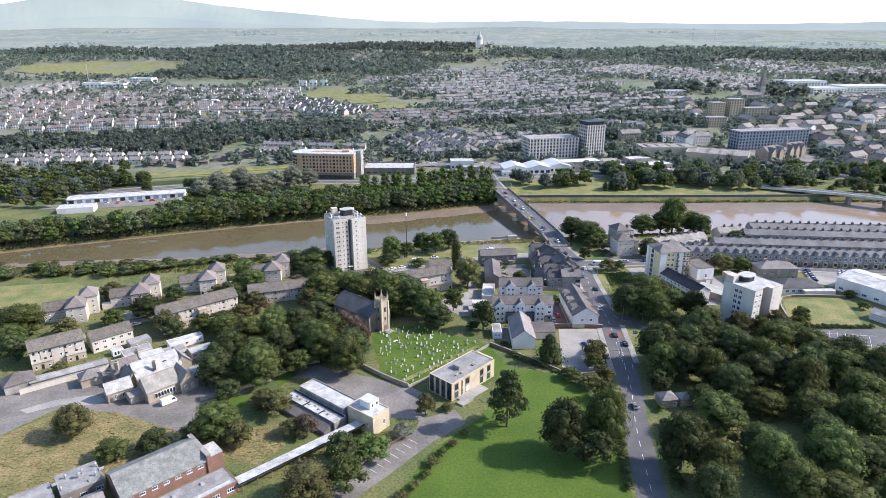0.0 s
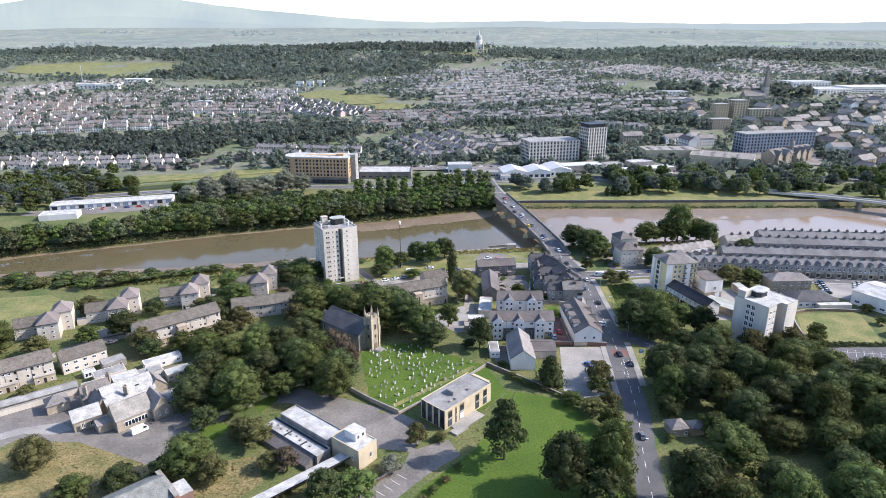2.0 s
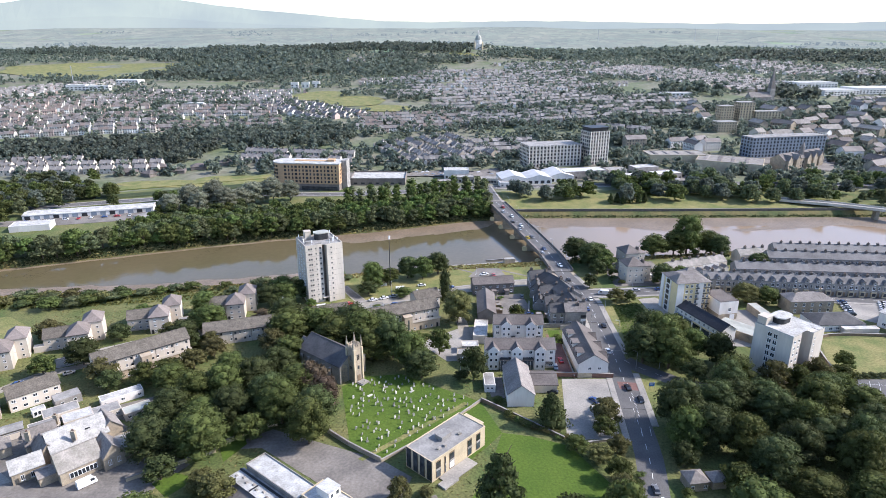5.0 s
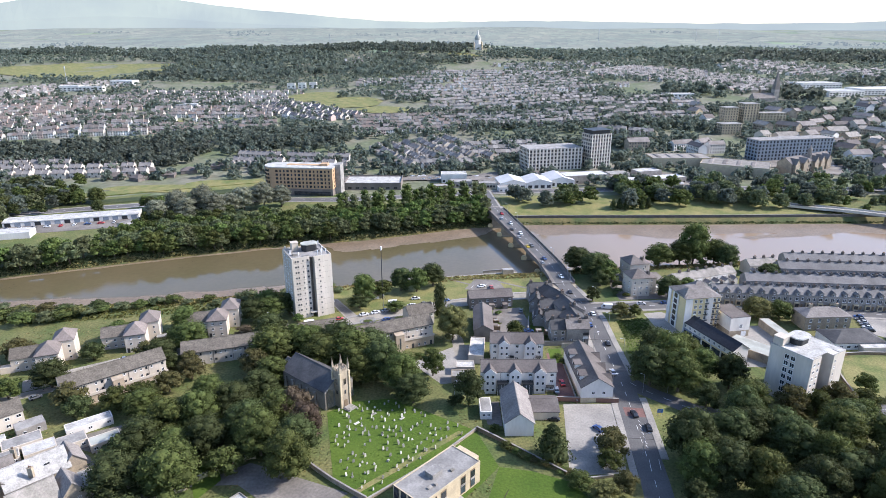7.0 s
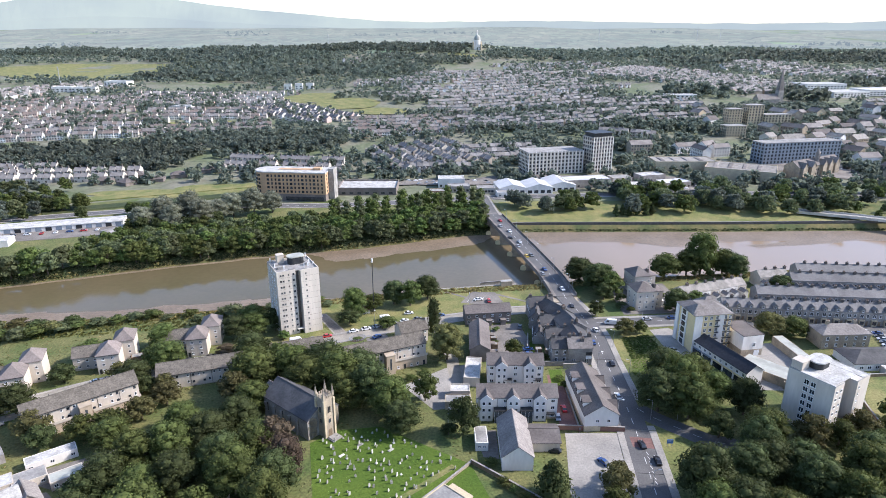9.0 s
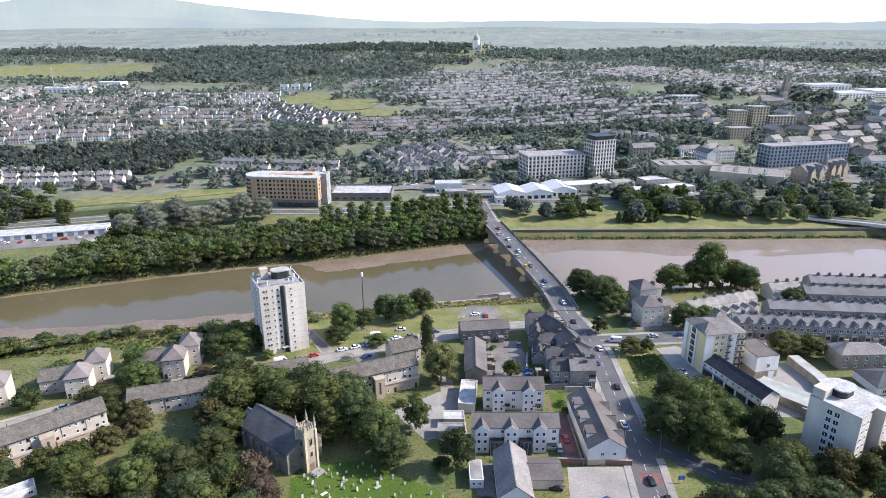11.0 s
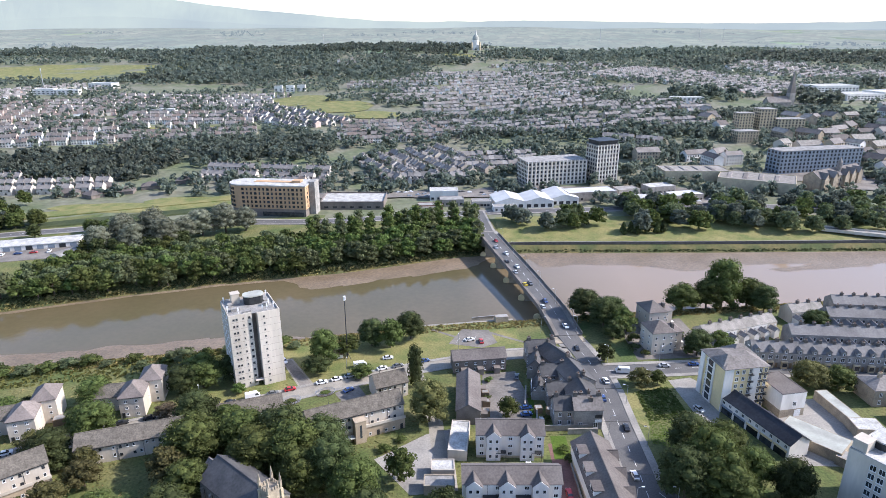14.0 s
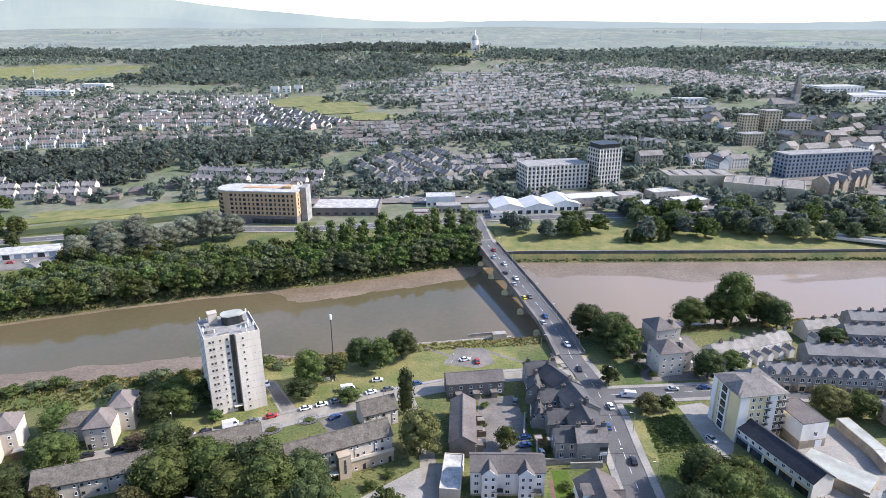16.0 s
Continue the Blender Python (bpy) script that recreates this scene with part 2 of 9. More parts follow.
# ---- mesh helpers ----
class Shape:
    """Gathers corners and faces of one mesh."""
    def __init__(self):
        self.v, self.f = [], []

    def add(self, verts, faces):
        o = len(self.v)
        self.v += [tuple(p) for p in verts]
        self.f += [tuple(i + o for i in f) for f in faces]
        return self

    def box(self, x, y, z, sx, sy, sz, turn=0.0, taper=1.0):
        """A box that stands on z, centred on x, y, turned about z; taper narrows its top."""
        c, s = math.cos(radians(turn)), math.sin(radians(turn))
        vs = []
        for k, q in ((0, 1.0), (1, taper)):
            for a, b in ((-1, -1), (1, -1), (1, 1), (-1, 1)):
                px, py = a * sx / 2 * q, b * sy / 2 * q
                vs.append((x + c * px - s * py, y + s * px + c * py, z + k * sz))
        return self.add(vs, [(3, 2, 1, 0), (4, 5, 6, 7), (0, 1, 5, 4), (1, 2, 6, 5), (2, 3, 7, 6), (3, 0, 4, 7)])

    def prism(self, ring, z0, z1):
        n = len(ring)
        return self.add([(x, y, z0) for x, y in ring] + [(x, y, z1) for x, y in ring],
                        [tuple(range(n))[::-1], tuple(range(n, 2 * n))] + [(i, (i + 1) % n, (i + 1) % n + n, i + n) for i in range(n)])

    def tube(self, x, y, z0, z1, r0, r1, n=10):
        ring = [(math.cos(2 * math.pi * i / n), math.sin(2 * math.pi * i / n)) for i in range(n)]
        return self.add([(x + a * r0, y + b * r0, z0) for a, b in ring] + [(x + a * r1, y + b * r1, z1) for a, b in ring],
                        [tuple(range(n))[::-1], tuple(range(n, 2 * n))] + [(i, (i + 1) % n, (i + 1) % n + n, i + n) for i in range(n)])

    def limb(self, p, q, r0, r1, n=6):
        p, q = Vector(p), Vector(q)
        d = (q - p).normalized()
        a = d.orthogonal().normalized()
        b = d.cross(a)
        vs = []
        for c, r in ((p, r0), (q, r1)):
            vs += [c + (a * math.cos(2 * math.pi * i / n) + b * math.sin(2 * math.pi * i / n)) * r for i in range(n)]
        return self.add(vs, [tuple(range(n))[::-1], tuple(range(n, 2 * n))] + [(i, (i + 1) % n, (i + 1) % n + n, i + n) for i in range(n)])

    def mesh(self, name, material):
        me = bpy.data.meshes.new(name)
        me.from_pydata(self.v, [], self.f)
        if material:
            me.materials.append(material)
        me.update()
        return me


def thing(name, label, category, x=0.0, y=0.0, z=0.0, turn=0.0, group="", kind=""):
    ob = new(name)
    ob.matrix_world = pose(x, y, z, 0, 0, turn)
    return tagged(ob, label, category, group, kind)


def part(name, shape, material, parent, label="", place=None):
    """One mesh under a thing or a part; shape is a Shape or a mesh that alike parts share."""
    me = shape.mesh(name, material) if isinstance(shape, Shape) else shape
    ob = new(name, me)
    ob.parent = parent
    if place is not None:
        ob.matrix_local = place
    return tagged(ob, label)


def solid(name, shape, material, label, category="", kind="", group=""):
    return tagged(new(name, shape.mesh(name, material)), label, category, group, kind)


WINDOWS = {}


def window(parent, u, z, w, h, face, bars=1, frame_mat="upvc", pane_mat="glass"):
    # across the river a window is its pane alone
    far = parent.matrix_world.translation.y > 520
    """A framed window on a wall; face is (x, y, turn) of the wall's middle foot; u runs along the wall."""
    key = (round(w, 2), round(h, 2), bars, frame_mat, pane_mat)
    if key not in WINDOWS:
        fr, t, m = Shape(), 0.09, 2 * bars + 4
        xs = [-w / 2 + (w - t) * i / (bars + 1) + k * t for i in range(bars + 2) for k in (0, 1)]
        zs = [-0.07, t, h - t, h]
        # outer and inner rings of corners; the bottom rail stands out as a sill
        for yy in (-0.08, 0.0):
            fr.v += [(x + (0.08 if i == m - 1 else -0.08 if i == 0 else 0) * (j == 0), yy - (0.07 if j == 0 and yy else 0), z) for j, z in enumerate(zs) for i, x in enumerate(xs)]
        nn = 4 * m
        for j in range(3):
            for i in range(m - 1):
                p = [j * m + i, j * m + i + 1, (j + 1) * m + i + 1, (j + 1) * m + i]
                if j != 1 or i % 2 == 0:
                    fr.f.append(tuple(p))
                else:
                    fr.f += [(p[k], p[k] + nn, p[(k + 1) % 4] + nn, p[(k + 1) % 4]) for k in range(4)]
        rim = [i for i in range(m)] + [j * m + m - 1 for j in (1, 2, 3)] + [3 * m + i for i in range(m - 2, -1, -1)] + [2 * m, m]
        fr.f += [(rim[k], rim[k] + nn, rim[(k + 1) % len(rim)] + nn, rim[(k + 1) % len(rim)])[::-1] for k in range(len(rim))]
        WINDOWS[key] = (fr.mesh("window", M[frame_mat]), Shape().box(0, -0.008, 0.02, w - 0.04, 0.03, h - 0.04).mesh("pane", M[pane_mat]))
    fx, fy, turn = face
    c, s = math.cos(radians(turn)), math.sin(radians(turn))
    ob = part("window", WINDOWS[key][1 if far else 0], None, parent, place=pose(fx + c * u, fy + s * u, z, 0, 0, turn))
    if not far:
        part("pane", WINDOWS[key][1], None, ob)
    return ob


def faces_of(L, W):
    return {"front": (0, -W / 2, 0), "right": (L / 2, 0, 90), "back": (0, W / 2, 180), "left": (-L / 2, 0, -90)}


def glaze(parent, L, W, spec, frame_mat="upvc"):
    """spec: rows of (side, columns, heights, width, height[, bars])."""
    fs = faces_of(L, W)
    for side, cols, zs, w, h, *bars in spec:
        for u in cols:
            for z in zs:
                window(parent, u, z, w, h, fs[side], bars[0] if bars else 1, frame_mat)


def spread(n, length, edge=1.4):
    return [-length / 2 + edge + (length - 2 * edge) * i / max(1, n - 1) for i in range(n)]


def gable_roof(sh, L, W, eave, rise, over=0.35, t=0.22, x=0.0, y=0.0):
    """Two slabs that meet at a ridge along x."""
    a, b = L / 2 + over, W / 2 + over
    drop = rise * over / (W / 2)
    for s in (1, -1):
        lo, hi = eave - drop, eave + rise
        vs = [(x - a, y + s * b, lo), (x + a, y + s * b, lo), (x + a, y, hi), (x - a, y, hi)]
        vs += [(p, q, r + t) for p, q, r in vs]
        sh.add(vs, [(3, 2, 1, 0), (4, 5, 6, 7), (0, 1, 5, 4), (1, 2, 6, 5), (2, 3, 7, 6), (3, 0, 4, 7)])
    sh.box(x, y, eave + rise + t - 0.06, 2 * a, 0.3, 0.14)
    return sh


def hip_roof(sh, L, W, eave, rise, over=0.4, x=0.0, y=0.0, flat=0.0):
    a, b = L / 2 + over, W / 2 + over
    k = max(0.05, (L - W) / 2 + flat)
    m = max(0.05, flat)
    vs = [(x - a, y - b, eave), (x + a, y - b, eave), (x + a, y + b, eave), (x - a, y + b, eave)]
    vs += [(p, q, r + 0.2) for p, q, r in vs]
    vs += [(x - k, y - m, eave + rise), (x + k, y - m, eave + rise), (x + k, y + m, eave + rise), (x - k, y + m, eave + rise)]
    return sh.add(vs, [(3, 2, 1, 0), (0, 1, 5, 4), (1, 2, 6, 5), (2, 3, 7, 6), (3, 0, 4, 7), (4, 5, 9, 8), (5, 6, 10, 9), (6, 7, 11, 10), (7, 4, 8, 11), (8, 9, 10, 11)])


def gable_walls(sh, L, W, eave, rise, x=0.0, y=0.0):
    a, b = L / 2, W / 2
    vs = []
    for px in (-a, a):
        vs += [(x + px, y - b, 0), (x + px, y + b, 0), (x + px, y + b, eave), (x + px, y, eave + rise), (x + px, y - b, eave)]
    return sh.add(vs, [(0, 1, 2, 3, 4), (9, 8, 7, 6, 5), (0, 4, 9, 5), (1, 6, 7, 2), (0, 5, 6, 1), (2, 7, 8, 3), (3, 8, 9, 4)])


CHIMNEY = {}


def chimney(parent, x, y, z, h=1.8, material="stone", pots=2, w=0.9):
    key = (h, material, w)
    if key not in CHIMNEY:
        CHIMNEY[key] = (Shape().box(0, 0, 0, w * 1.5, w, h).box(0, 0, h, w * 1.65, w * 1.15, 0.15).mesh("chimney", M[material]),
                        Shape().tube(0, 0, 0, 0.55, 0.17, 0.13, 8).mesh("chimney_pot", M["pot"]))
    ch = part("chimney", CHIMNEY[key][0], None, parent, place=pose(x, y, z))
    for i in range(pots):
        part("chimney_pot", CHIMNEY[key][1], None, ch, place=pose(-0.35 * (pots - 1) / 2 * w * 1.3 + 0.35 * w * 1.3 * i, 0, h + 0.15))
    return ch


def gabled(name, label, category, x, y, turn, L, W, eave, rise, wall, roof, glass=(), stacks=(), group="", z=0.0, hip=False, frame_mat="upvc", over=0.35):
    """A house or block: walls, pitched roof, windows, chimneys."""
    ob = thing(name, label, category, x, y, z, turn, group)
    if hip:
        part("wall", Shape().box(0, 0, -0.5, L, W, eave + 0.5), M[wall], ob)
        part("roof", hip_roof(Shape(), L, W, eave, rise, over), M[roof], ob)
    else:
        part("wall", gable_walls(Shape(), L, W, eave, rise), M[wall], ob)
        part("roof", gable_roof(Shape(), L, W, eave, rise, over), M[roof], ob)
    glaze(ob, L, W, glass, frame_mat)
    for cx, cy in stacks:
        chimney(ob, cx, cy, eave + rise * (1 - abs(cy) / (W / 2)) - 0.6, 1.9, "sootbrick" if wall in ("greystone", "white", "render") else "stone")
    return ob


def flat_block(name, label, category, x, y, turn, L, W, h, wall, roof, glass=(), parapet=0.4, group="", z=0.0, kerb=None, frame_mat="upvc"):
    """A flat-roofed block with an upstand round its roof."""
    ob = thing(name, label, category, x, y, z, turn, group)
    part("wall", Shape().box(0, 0, -0.5, L, W, h + 0.5), M[wall], ob)
    part("roof", Shape().box(0, 0, h, L - 0.5, W - 0.5, 0.12), M[roof], ob)
    up = Shape()
    for sx, sy, lx, ly in ((0, -W / 2 + 0.12, L, 0.3), (0, W / 2 - 0.12, L, 0.3), (-L / 2 + 0.12, 0, 0.3, W - 0.54), (L / 2 - 0.12, 0, 0.3, W - 0.54)):
        up.box(sx, sy, h, lx, ly, parapet)
    part("parapet", up, M[kerb or wall], ob)
    glaze(ob, L, W, glass, frame_mat)
    return ob

# ---- the land: a flat river plain, the river's channel, and the far slope up to the fields ----
NEAR_BANK = ((-1500, -60), (-700, 190), (-256, 337), (-162, 346), (-90, 359), (-47, 371), (20, 386), (50, 389), (90, 396), (180, 408), (313, 424), (600, 440), (1500, 430))
FAR_BANK = ((-1500, 0), (-700, 236), (-278, 369), (-235, 388), (-188, 407), (-145, 424), (-93, 441), (-36, 456), (26, 481), (70, 489), (195, 490), (291, 492), (420, 492), (600, 492), (1500, 510))
WATER = -4.2


def along(line, x):
    for (x0, y0), (x1, y1) in zip(line, line[1:]):
        if x <= x1:
            return y0 + (y1 - y0) * (x - x0) / (x1 - x0)
    return line[-1][1]


def smooth(t):
    t = min(1.0, max(0.0, t))
    return t * t * (3 - 2 * t)


def hump(v, a, b, edge):
    return smooth((v - a) / edge) * smooth((b - v) / edge)


def land(x, y):
    a, b = y - along(NEAR_BANK, x), along(FAR_BANK, x) - y
    if a > -7 and b > -7:
        s = min(a, b)
        if s < 0:
            return -4.0 * smooth((s + 7) / 7)
        # silt banks that the low tide lays bare
        flat_w = 5 + (26 * hump(x, -320, -35, 40) if a < b else 38 * hump(x, -75, 52, 22) + 40 * hump(x, 62, 900, 12))
        wob = 2.5 * noise.noise((x * 0.05, y * 0.12, 3.0)) + 0.5 * noise.noise((x * 0.4, y * 0.4, 1.0))
        return -4.0 - 0.45 * smooth((s + wob) / max(4.0, flat_w)) + 0.05 * noise.noise((x * 0.25, y * 0.5, 7.0)) + 0.3 * max(0.0, noise.noise((x * 0.022, y * 0.075, 4.0)) + 0.12) * hump(x, 70, 900, 25) * smooth((s - 6) / 10) - 1.2 * smooth((s - flat_w - 2 * wob) / 7)
    if b >= 0:
        return 0.0
    d = max(0.0, y - 620)
    side = 1 + 0.25 * smooth((x - 100) / 700) * hump(y, 700, 2200, 500)
    up = 2.5 * smooth(-b / 60) + 0.047 * d * side
    rough = smooth(d / 250)
    up += rough * (7 * noise.noise((x * 0.0035, y * 0.0035, 0.5)) + 16 * noise.noise((x * 0.0012, y * 0.0012, 4.0)) * smooth(d / 900))
    # the ridge with the park and the fields behind it
    up += 14 * hump(y, 1500, 2500, 450) * hump(x, -900, 500, 400)
    if y > 3300:
        up += (y - 3300) * -0.02
    return up


# the sheet's rows run along the two banks, close together where the land falls to the water
xs = sorted({-340.0 + 7 * i for i in range(112)} | {s * (350 + 14 * i + 9 * i * i) for i in range(1, 19) for s in (-1, 1)})
near_off = [-12, -9.5, -7, -6, -5, -4, -3, -2, -1, 0]
far_off = [0, 1, 2, 3, 4, 5, 6, 7, 9.5, 13, 18, 25, 34, 45, 58, 72, 88, 106] + [106 + 17 * i + 1.05 * i * i for i in range(1, 56)]
mid = [0.02, 0.04, 0.07, 0.10] + [0.13 + 0.02 * i for i in range(38)] + [0.90, 0.93, 0.96, 0.98]


def sheet_rows(x):
    nb, fb = along(NEAR_BANK, x), along(FAR_BANK, x)
    out = [-700 + (nb - 12 + 700) * k / 24 for k in range(24)] + [nb + d for d in near_off]
    out += [nb + (fb - nb) * k for k in mid]
    return out + [fb + d for d in far_off]


columns = [[(x, y, land(x, y)) for y in sheet_rows(x)] for x in xs]
nr, nx = len(columns[0]), len(xs)
gv = [p for col in columns for p in col]
gf = [(i * nr + j, (i + 1) * nr + j, (i + 1) * nr + j + 1, i * nr + j + 1) for i in range(nx - 1) for j in range(nr - 1)]
ground = bpy.data.meshes.new("ground")
ground.from_pydata(gv, [], gf)
for key in ("grass", "mud", "bank", "town", "field"):
    ground.materials.append(M[key])
kinds = []
for q in gf:
    cx, cy, cz = (sum(gv[i][k] for i in q) / 4 for k in range(3))
    if cz < -3.9 and cy < 560:
        kinds.append(1)
    elif cz < -0.02 and cy < 560:
        kinds.append(2)
    elif cy > 1950 + 250 * noise.noise((cx * 0.002, 0.0, 0.0)):
        kinds.append(4)
    elif cy > 545:
        kinds.append(3)
    else:
        kinds.append(0)
ground.polygons.foreach_set("material_index", kinds)
ground.polygons.foreach_set("use_smooth", [True] * len(gf))
tagged(new("ground", ground), "river plain with grass, silt banks and a far green slope", "ground", kind="structure")

water_mat = mat("silty_river_water", (0.095, 0.08, 0.040), 0.07, (0.13, 0.102, 0.057), 0.012, 0.4, 0.4, 0.08, spec=0.3)
nt = water_mat.node_tree
# more silt stirred up downstream of the bridge; darker upstream, partly painted tree reflection
w_geo, w_sep, w_map, w_mix = nt.nodes.new("ShaderNodeNewGeometry"), nt.nodes.new("ShaderNodeSeparateXYZ"), nt.nodes.new("ShaderNodeMapRange"), nt.nodes.new("ShaderNodeMix")
w_map.inputs["From Min"].default_value, w_map.inputs["From Max"].default_value = 25, 120
w_mix.data_type = "RGBA"
w_old = nt.nodes["Principled BSDF"].inputs["Base Color"].links[0].from_socket
nt.links.new(w_geo.outputs["Position"], w_sep.inputs[0])
nt.links.new(w_sep.outputs[0], w_map.inputs["Value"])
nt.links.new(w_map.outputs[0], w_mix.inputs[0])
nt.links.new(w_old, w_mix.inputs[6])
w_mix.inputs[7].default_value = (0.25, 0.185, 0.125, 1)
w_gloss = nt.nodes.new("ShaderNodeMapRange")
w_gloss.inputs["To Min"].default_value, w_gloss.inputs["To Max"].default_value = 0.3, 0.2
nt.links.new(w_map.outputs[0], w_gloss.inputs["Value"])
nt.links.new(w_gloss.outputs[0], nt.nodes["Principled BSDF"].inputs["Specular IOR Level"])
nt.links.new(w_mix.outputs[2], nt.nodes["Principled BSDF"].inputs["Base Color"])
wv, bp, tc = nt.nodes.new("ShaderNodeTexNoise"), nt.nodes.new("ShaderNodeBump"), nt.nodes.new("ShaderNodeNewGeometry")
wv.inputs["Scale"].default_value, wv.inputs["Detail"].default_value = 0.5, 3
bp.inputs["Strength"].default_value, bp.inputs["Distance"].default_value = 0.06, 0.3
nt.links.new(tc.outputs["Position"], wv.inputs["Vector"])
nt.links.new(wv.outputs[0], bp.inputs["Height"])
rip, rmap = nt.nodes.new("ShaderNodeTexNoise"), nt.nodes.new("ShaderNodeMapRange")
rip.inputs["Scale"].default_value, rip.inputs["Detail"].default_value = 0.03, 6
rmap.inputs["From Min"].default_value, rmap.inputs["From Max"].default_value = 0.48, 0.66
rmap.inputs["To Min"].default_value, rmap.inputs["To Max"].default_value = 0.05, 0.3
nt.links.new(tc.outputs["Position"], rip.inputs["Vector"])
nt.links.new(rip.outputs[0], rmap.inputs["Value"])
nt.links.new(rmap.outputs[0], bp.inputs["Strength"])
nt.links.new(bp.outputs[0], nt.nodes["Principled BSDF"].inputs["Normal"])
wx = [-1400 + 70 * i for i in range(41)]
river = Shape()
river.add([(x, along(NEAR_BANK, x) - 1, WATER) for x in wx] + [(x, along(FAR_BANK, x) + 1, WATER) for x in wx],
          [(i, i + 1, i + 42, i + 41) for i in range(40)])
solid("river", river, water_mat, "brown silty tidal river at low water", "river", "structure")

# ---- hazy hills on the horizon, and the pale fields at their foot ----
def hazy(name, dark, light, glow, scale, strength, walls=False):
    """A distant surface with a faint pattern of its own, the haze painted in as emission."""
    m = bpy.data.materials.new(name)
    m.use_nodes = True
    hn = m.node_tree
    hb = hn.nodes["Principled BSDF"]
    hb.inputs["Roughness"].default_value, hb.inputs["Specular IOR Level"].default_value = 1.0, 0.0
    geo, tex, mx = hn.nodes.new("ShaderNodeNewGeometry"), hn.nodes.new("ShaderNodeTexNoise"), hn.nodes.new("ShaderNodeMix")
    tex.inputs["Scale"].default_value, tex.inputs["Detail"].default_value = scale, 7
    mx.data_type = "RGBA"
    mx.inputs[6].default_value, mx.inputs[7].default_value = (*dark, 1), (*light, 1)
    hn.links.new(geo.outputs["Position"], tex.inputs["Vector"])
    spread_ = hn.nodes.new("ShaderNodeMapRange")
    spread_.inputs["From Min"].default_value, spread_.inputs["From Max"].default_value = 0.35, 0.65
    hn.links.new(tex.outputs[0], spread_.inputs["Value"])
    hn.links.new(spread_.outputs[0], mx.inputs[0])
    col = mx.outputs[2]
    if walls:
        flat, cell, edge = hn.nodes.new("ShaderNodeMapping"), hn.nodes.new("ShaderNodeTexVoronoi"), hn.nodes.new("ShaderNodeTexVoronoi")
        flat.inputs["Scale"].default_value = (0.006, 0.0032, 0.0)
        hn.links.new(geo.outputs["Position"], flat.inputs[0])
        edge.feature = "DISTANCE_TO_EDGE"
        for v in (cell, edge):
            hn.links.new(flat.outputs[0], v.inputs["Vector"])
        sep, tone, hue = hn.nodes.new("ShaderNodeSeparateColor"), hn.nodes.new("ShaderNodeMapRange"), hn.nodes.new("ShaderNodeHueSaturation")
        tone.inputs["To Min"].default_value, tone.inputs["To Max"].default_value = 0.72, 1.3
        hn.links.new(cell.outputs["Color"], sep.inputs[0])
        hn.links.new(sep.outputs[0], tone.inputs["Value"])
        tint = hn.nodes.new("ShaderNodeMapRange")
        tint.inputs["To Min"].default_value, tint.inputs["To Max"].default_value = 0.46, 0.52
        hn.links.new(sep.outputs[1], tint.inputs["Value"])
        hn.links.new(tint.outputs[0], hue.inputs["Hue"])
        hn.links.new(tone.outputs[0], hue.inputs["Value"])
        hn.links.new(col, hue.inputs["Color"])
        line, wall = hn.nodes.new("ShaderNodeMapRange"), hn.nodes.new("ShaderNodeMix")
        line.inputs["From Min"].default_value, line.inputs["From Max"].default_value = 0.012, 0.03
        wall.data_type = "RGBA"
        wall.inputs[6].default_value = (0.035, 0.05, 0.03, 1)
        hn.links.new(edge.outputs["Distance"], line.inputs["Value"])
        hn.links.new(line.outputs[0], wall.inputs[0])
        hn.links.new(hue.outputs[0], wall.inputs[7])
        col = wall.outputs[2]
    hn.links.new(col, hb.inputs["Base Color"])
    # the haze: an even glow given off by the surface itself
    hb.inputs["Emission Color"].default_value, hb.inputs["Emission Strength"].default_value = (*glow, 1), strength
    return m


# hills, pastures and hedgerow leaves each emit their share of painted haze
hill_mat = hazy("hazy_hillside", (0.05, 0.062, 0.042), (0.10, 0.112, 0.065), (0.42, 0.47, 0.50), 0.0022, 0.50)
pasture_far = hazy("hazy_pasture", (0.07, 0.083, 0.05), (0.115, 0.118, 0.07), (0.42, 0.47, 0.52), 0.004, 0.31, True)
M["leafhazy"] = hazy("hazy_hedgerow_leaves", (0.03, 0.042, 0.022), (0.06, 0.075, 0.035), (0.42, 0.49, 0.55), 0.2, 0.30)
def hill(angle):
    """Height of the skyline above the flight, by bearing in degrees (right is plus)."""
    k = 0.0155 * (1 + 0.08 * math.sin(angle * 0.21))
    k += 0.033 * math.exp(-((angle + 26) / 8.5) ** 2) + 0.010 * math.exp(-((angle + 13) / 7) ** 2) + 0.012 * math.exp(-((angle + 45) / 12) ** 2)
    return k + 0.0012 * noise.noise((angle * 0.5, 0.0, 0.0)) - 0.003 * smooth((angle - 8) / 25)
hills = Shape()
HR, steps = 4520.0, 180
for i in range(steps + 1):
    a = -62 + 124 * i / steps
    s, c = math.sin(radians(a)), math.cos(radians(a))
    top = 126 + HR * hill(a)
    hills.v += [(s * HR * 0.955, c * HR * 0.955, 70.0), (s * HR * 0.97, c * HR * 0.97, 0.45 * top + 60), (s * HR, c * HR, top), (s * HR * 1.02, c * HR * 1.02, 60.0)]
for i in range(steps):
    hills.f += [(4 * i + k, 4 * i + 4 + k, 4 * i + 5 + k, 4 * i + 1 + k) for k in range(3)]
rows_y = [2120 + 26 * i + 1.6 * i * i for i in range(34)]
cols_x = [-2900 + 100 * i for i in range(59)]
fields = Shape()
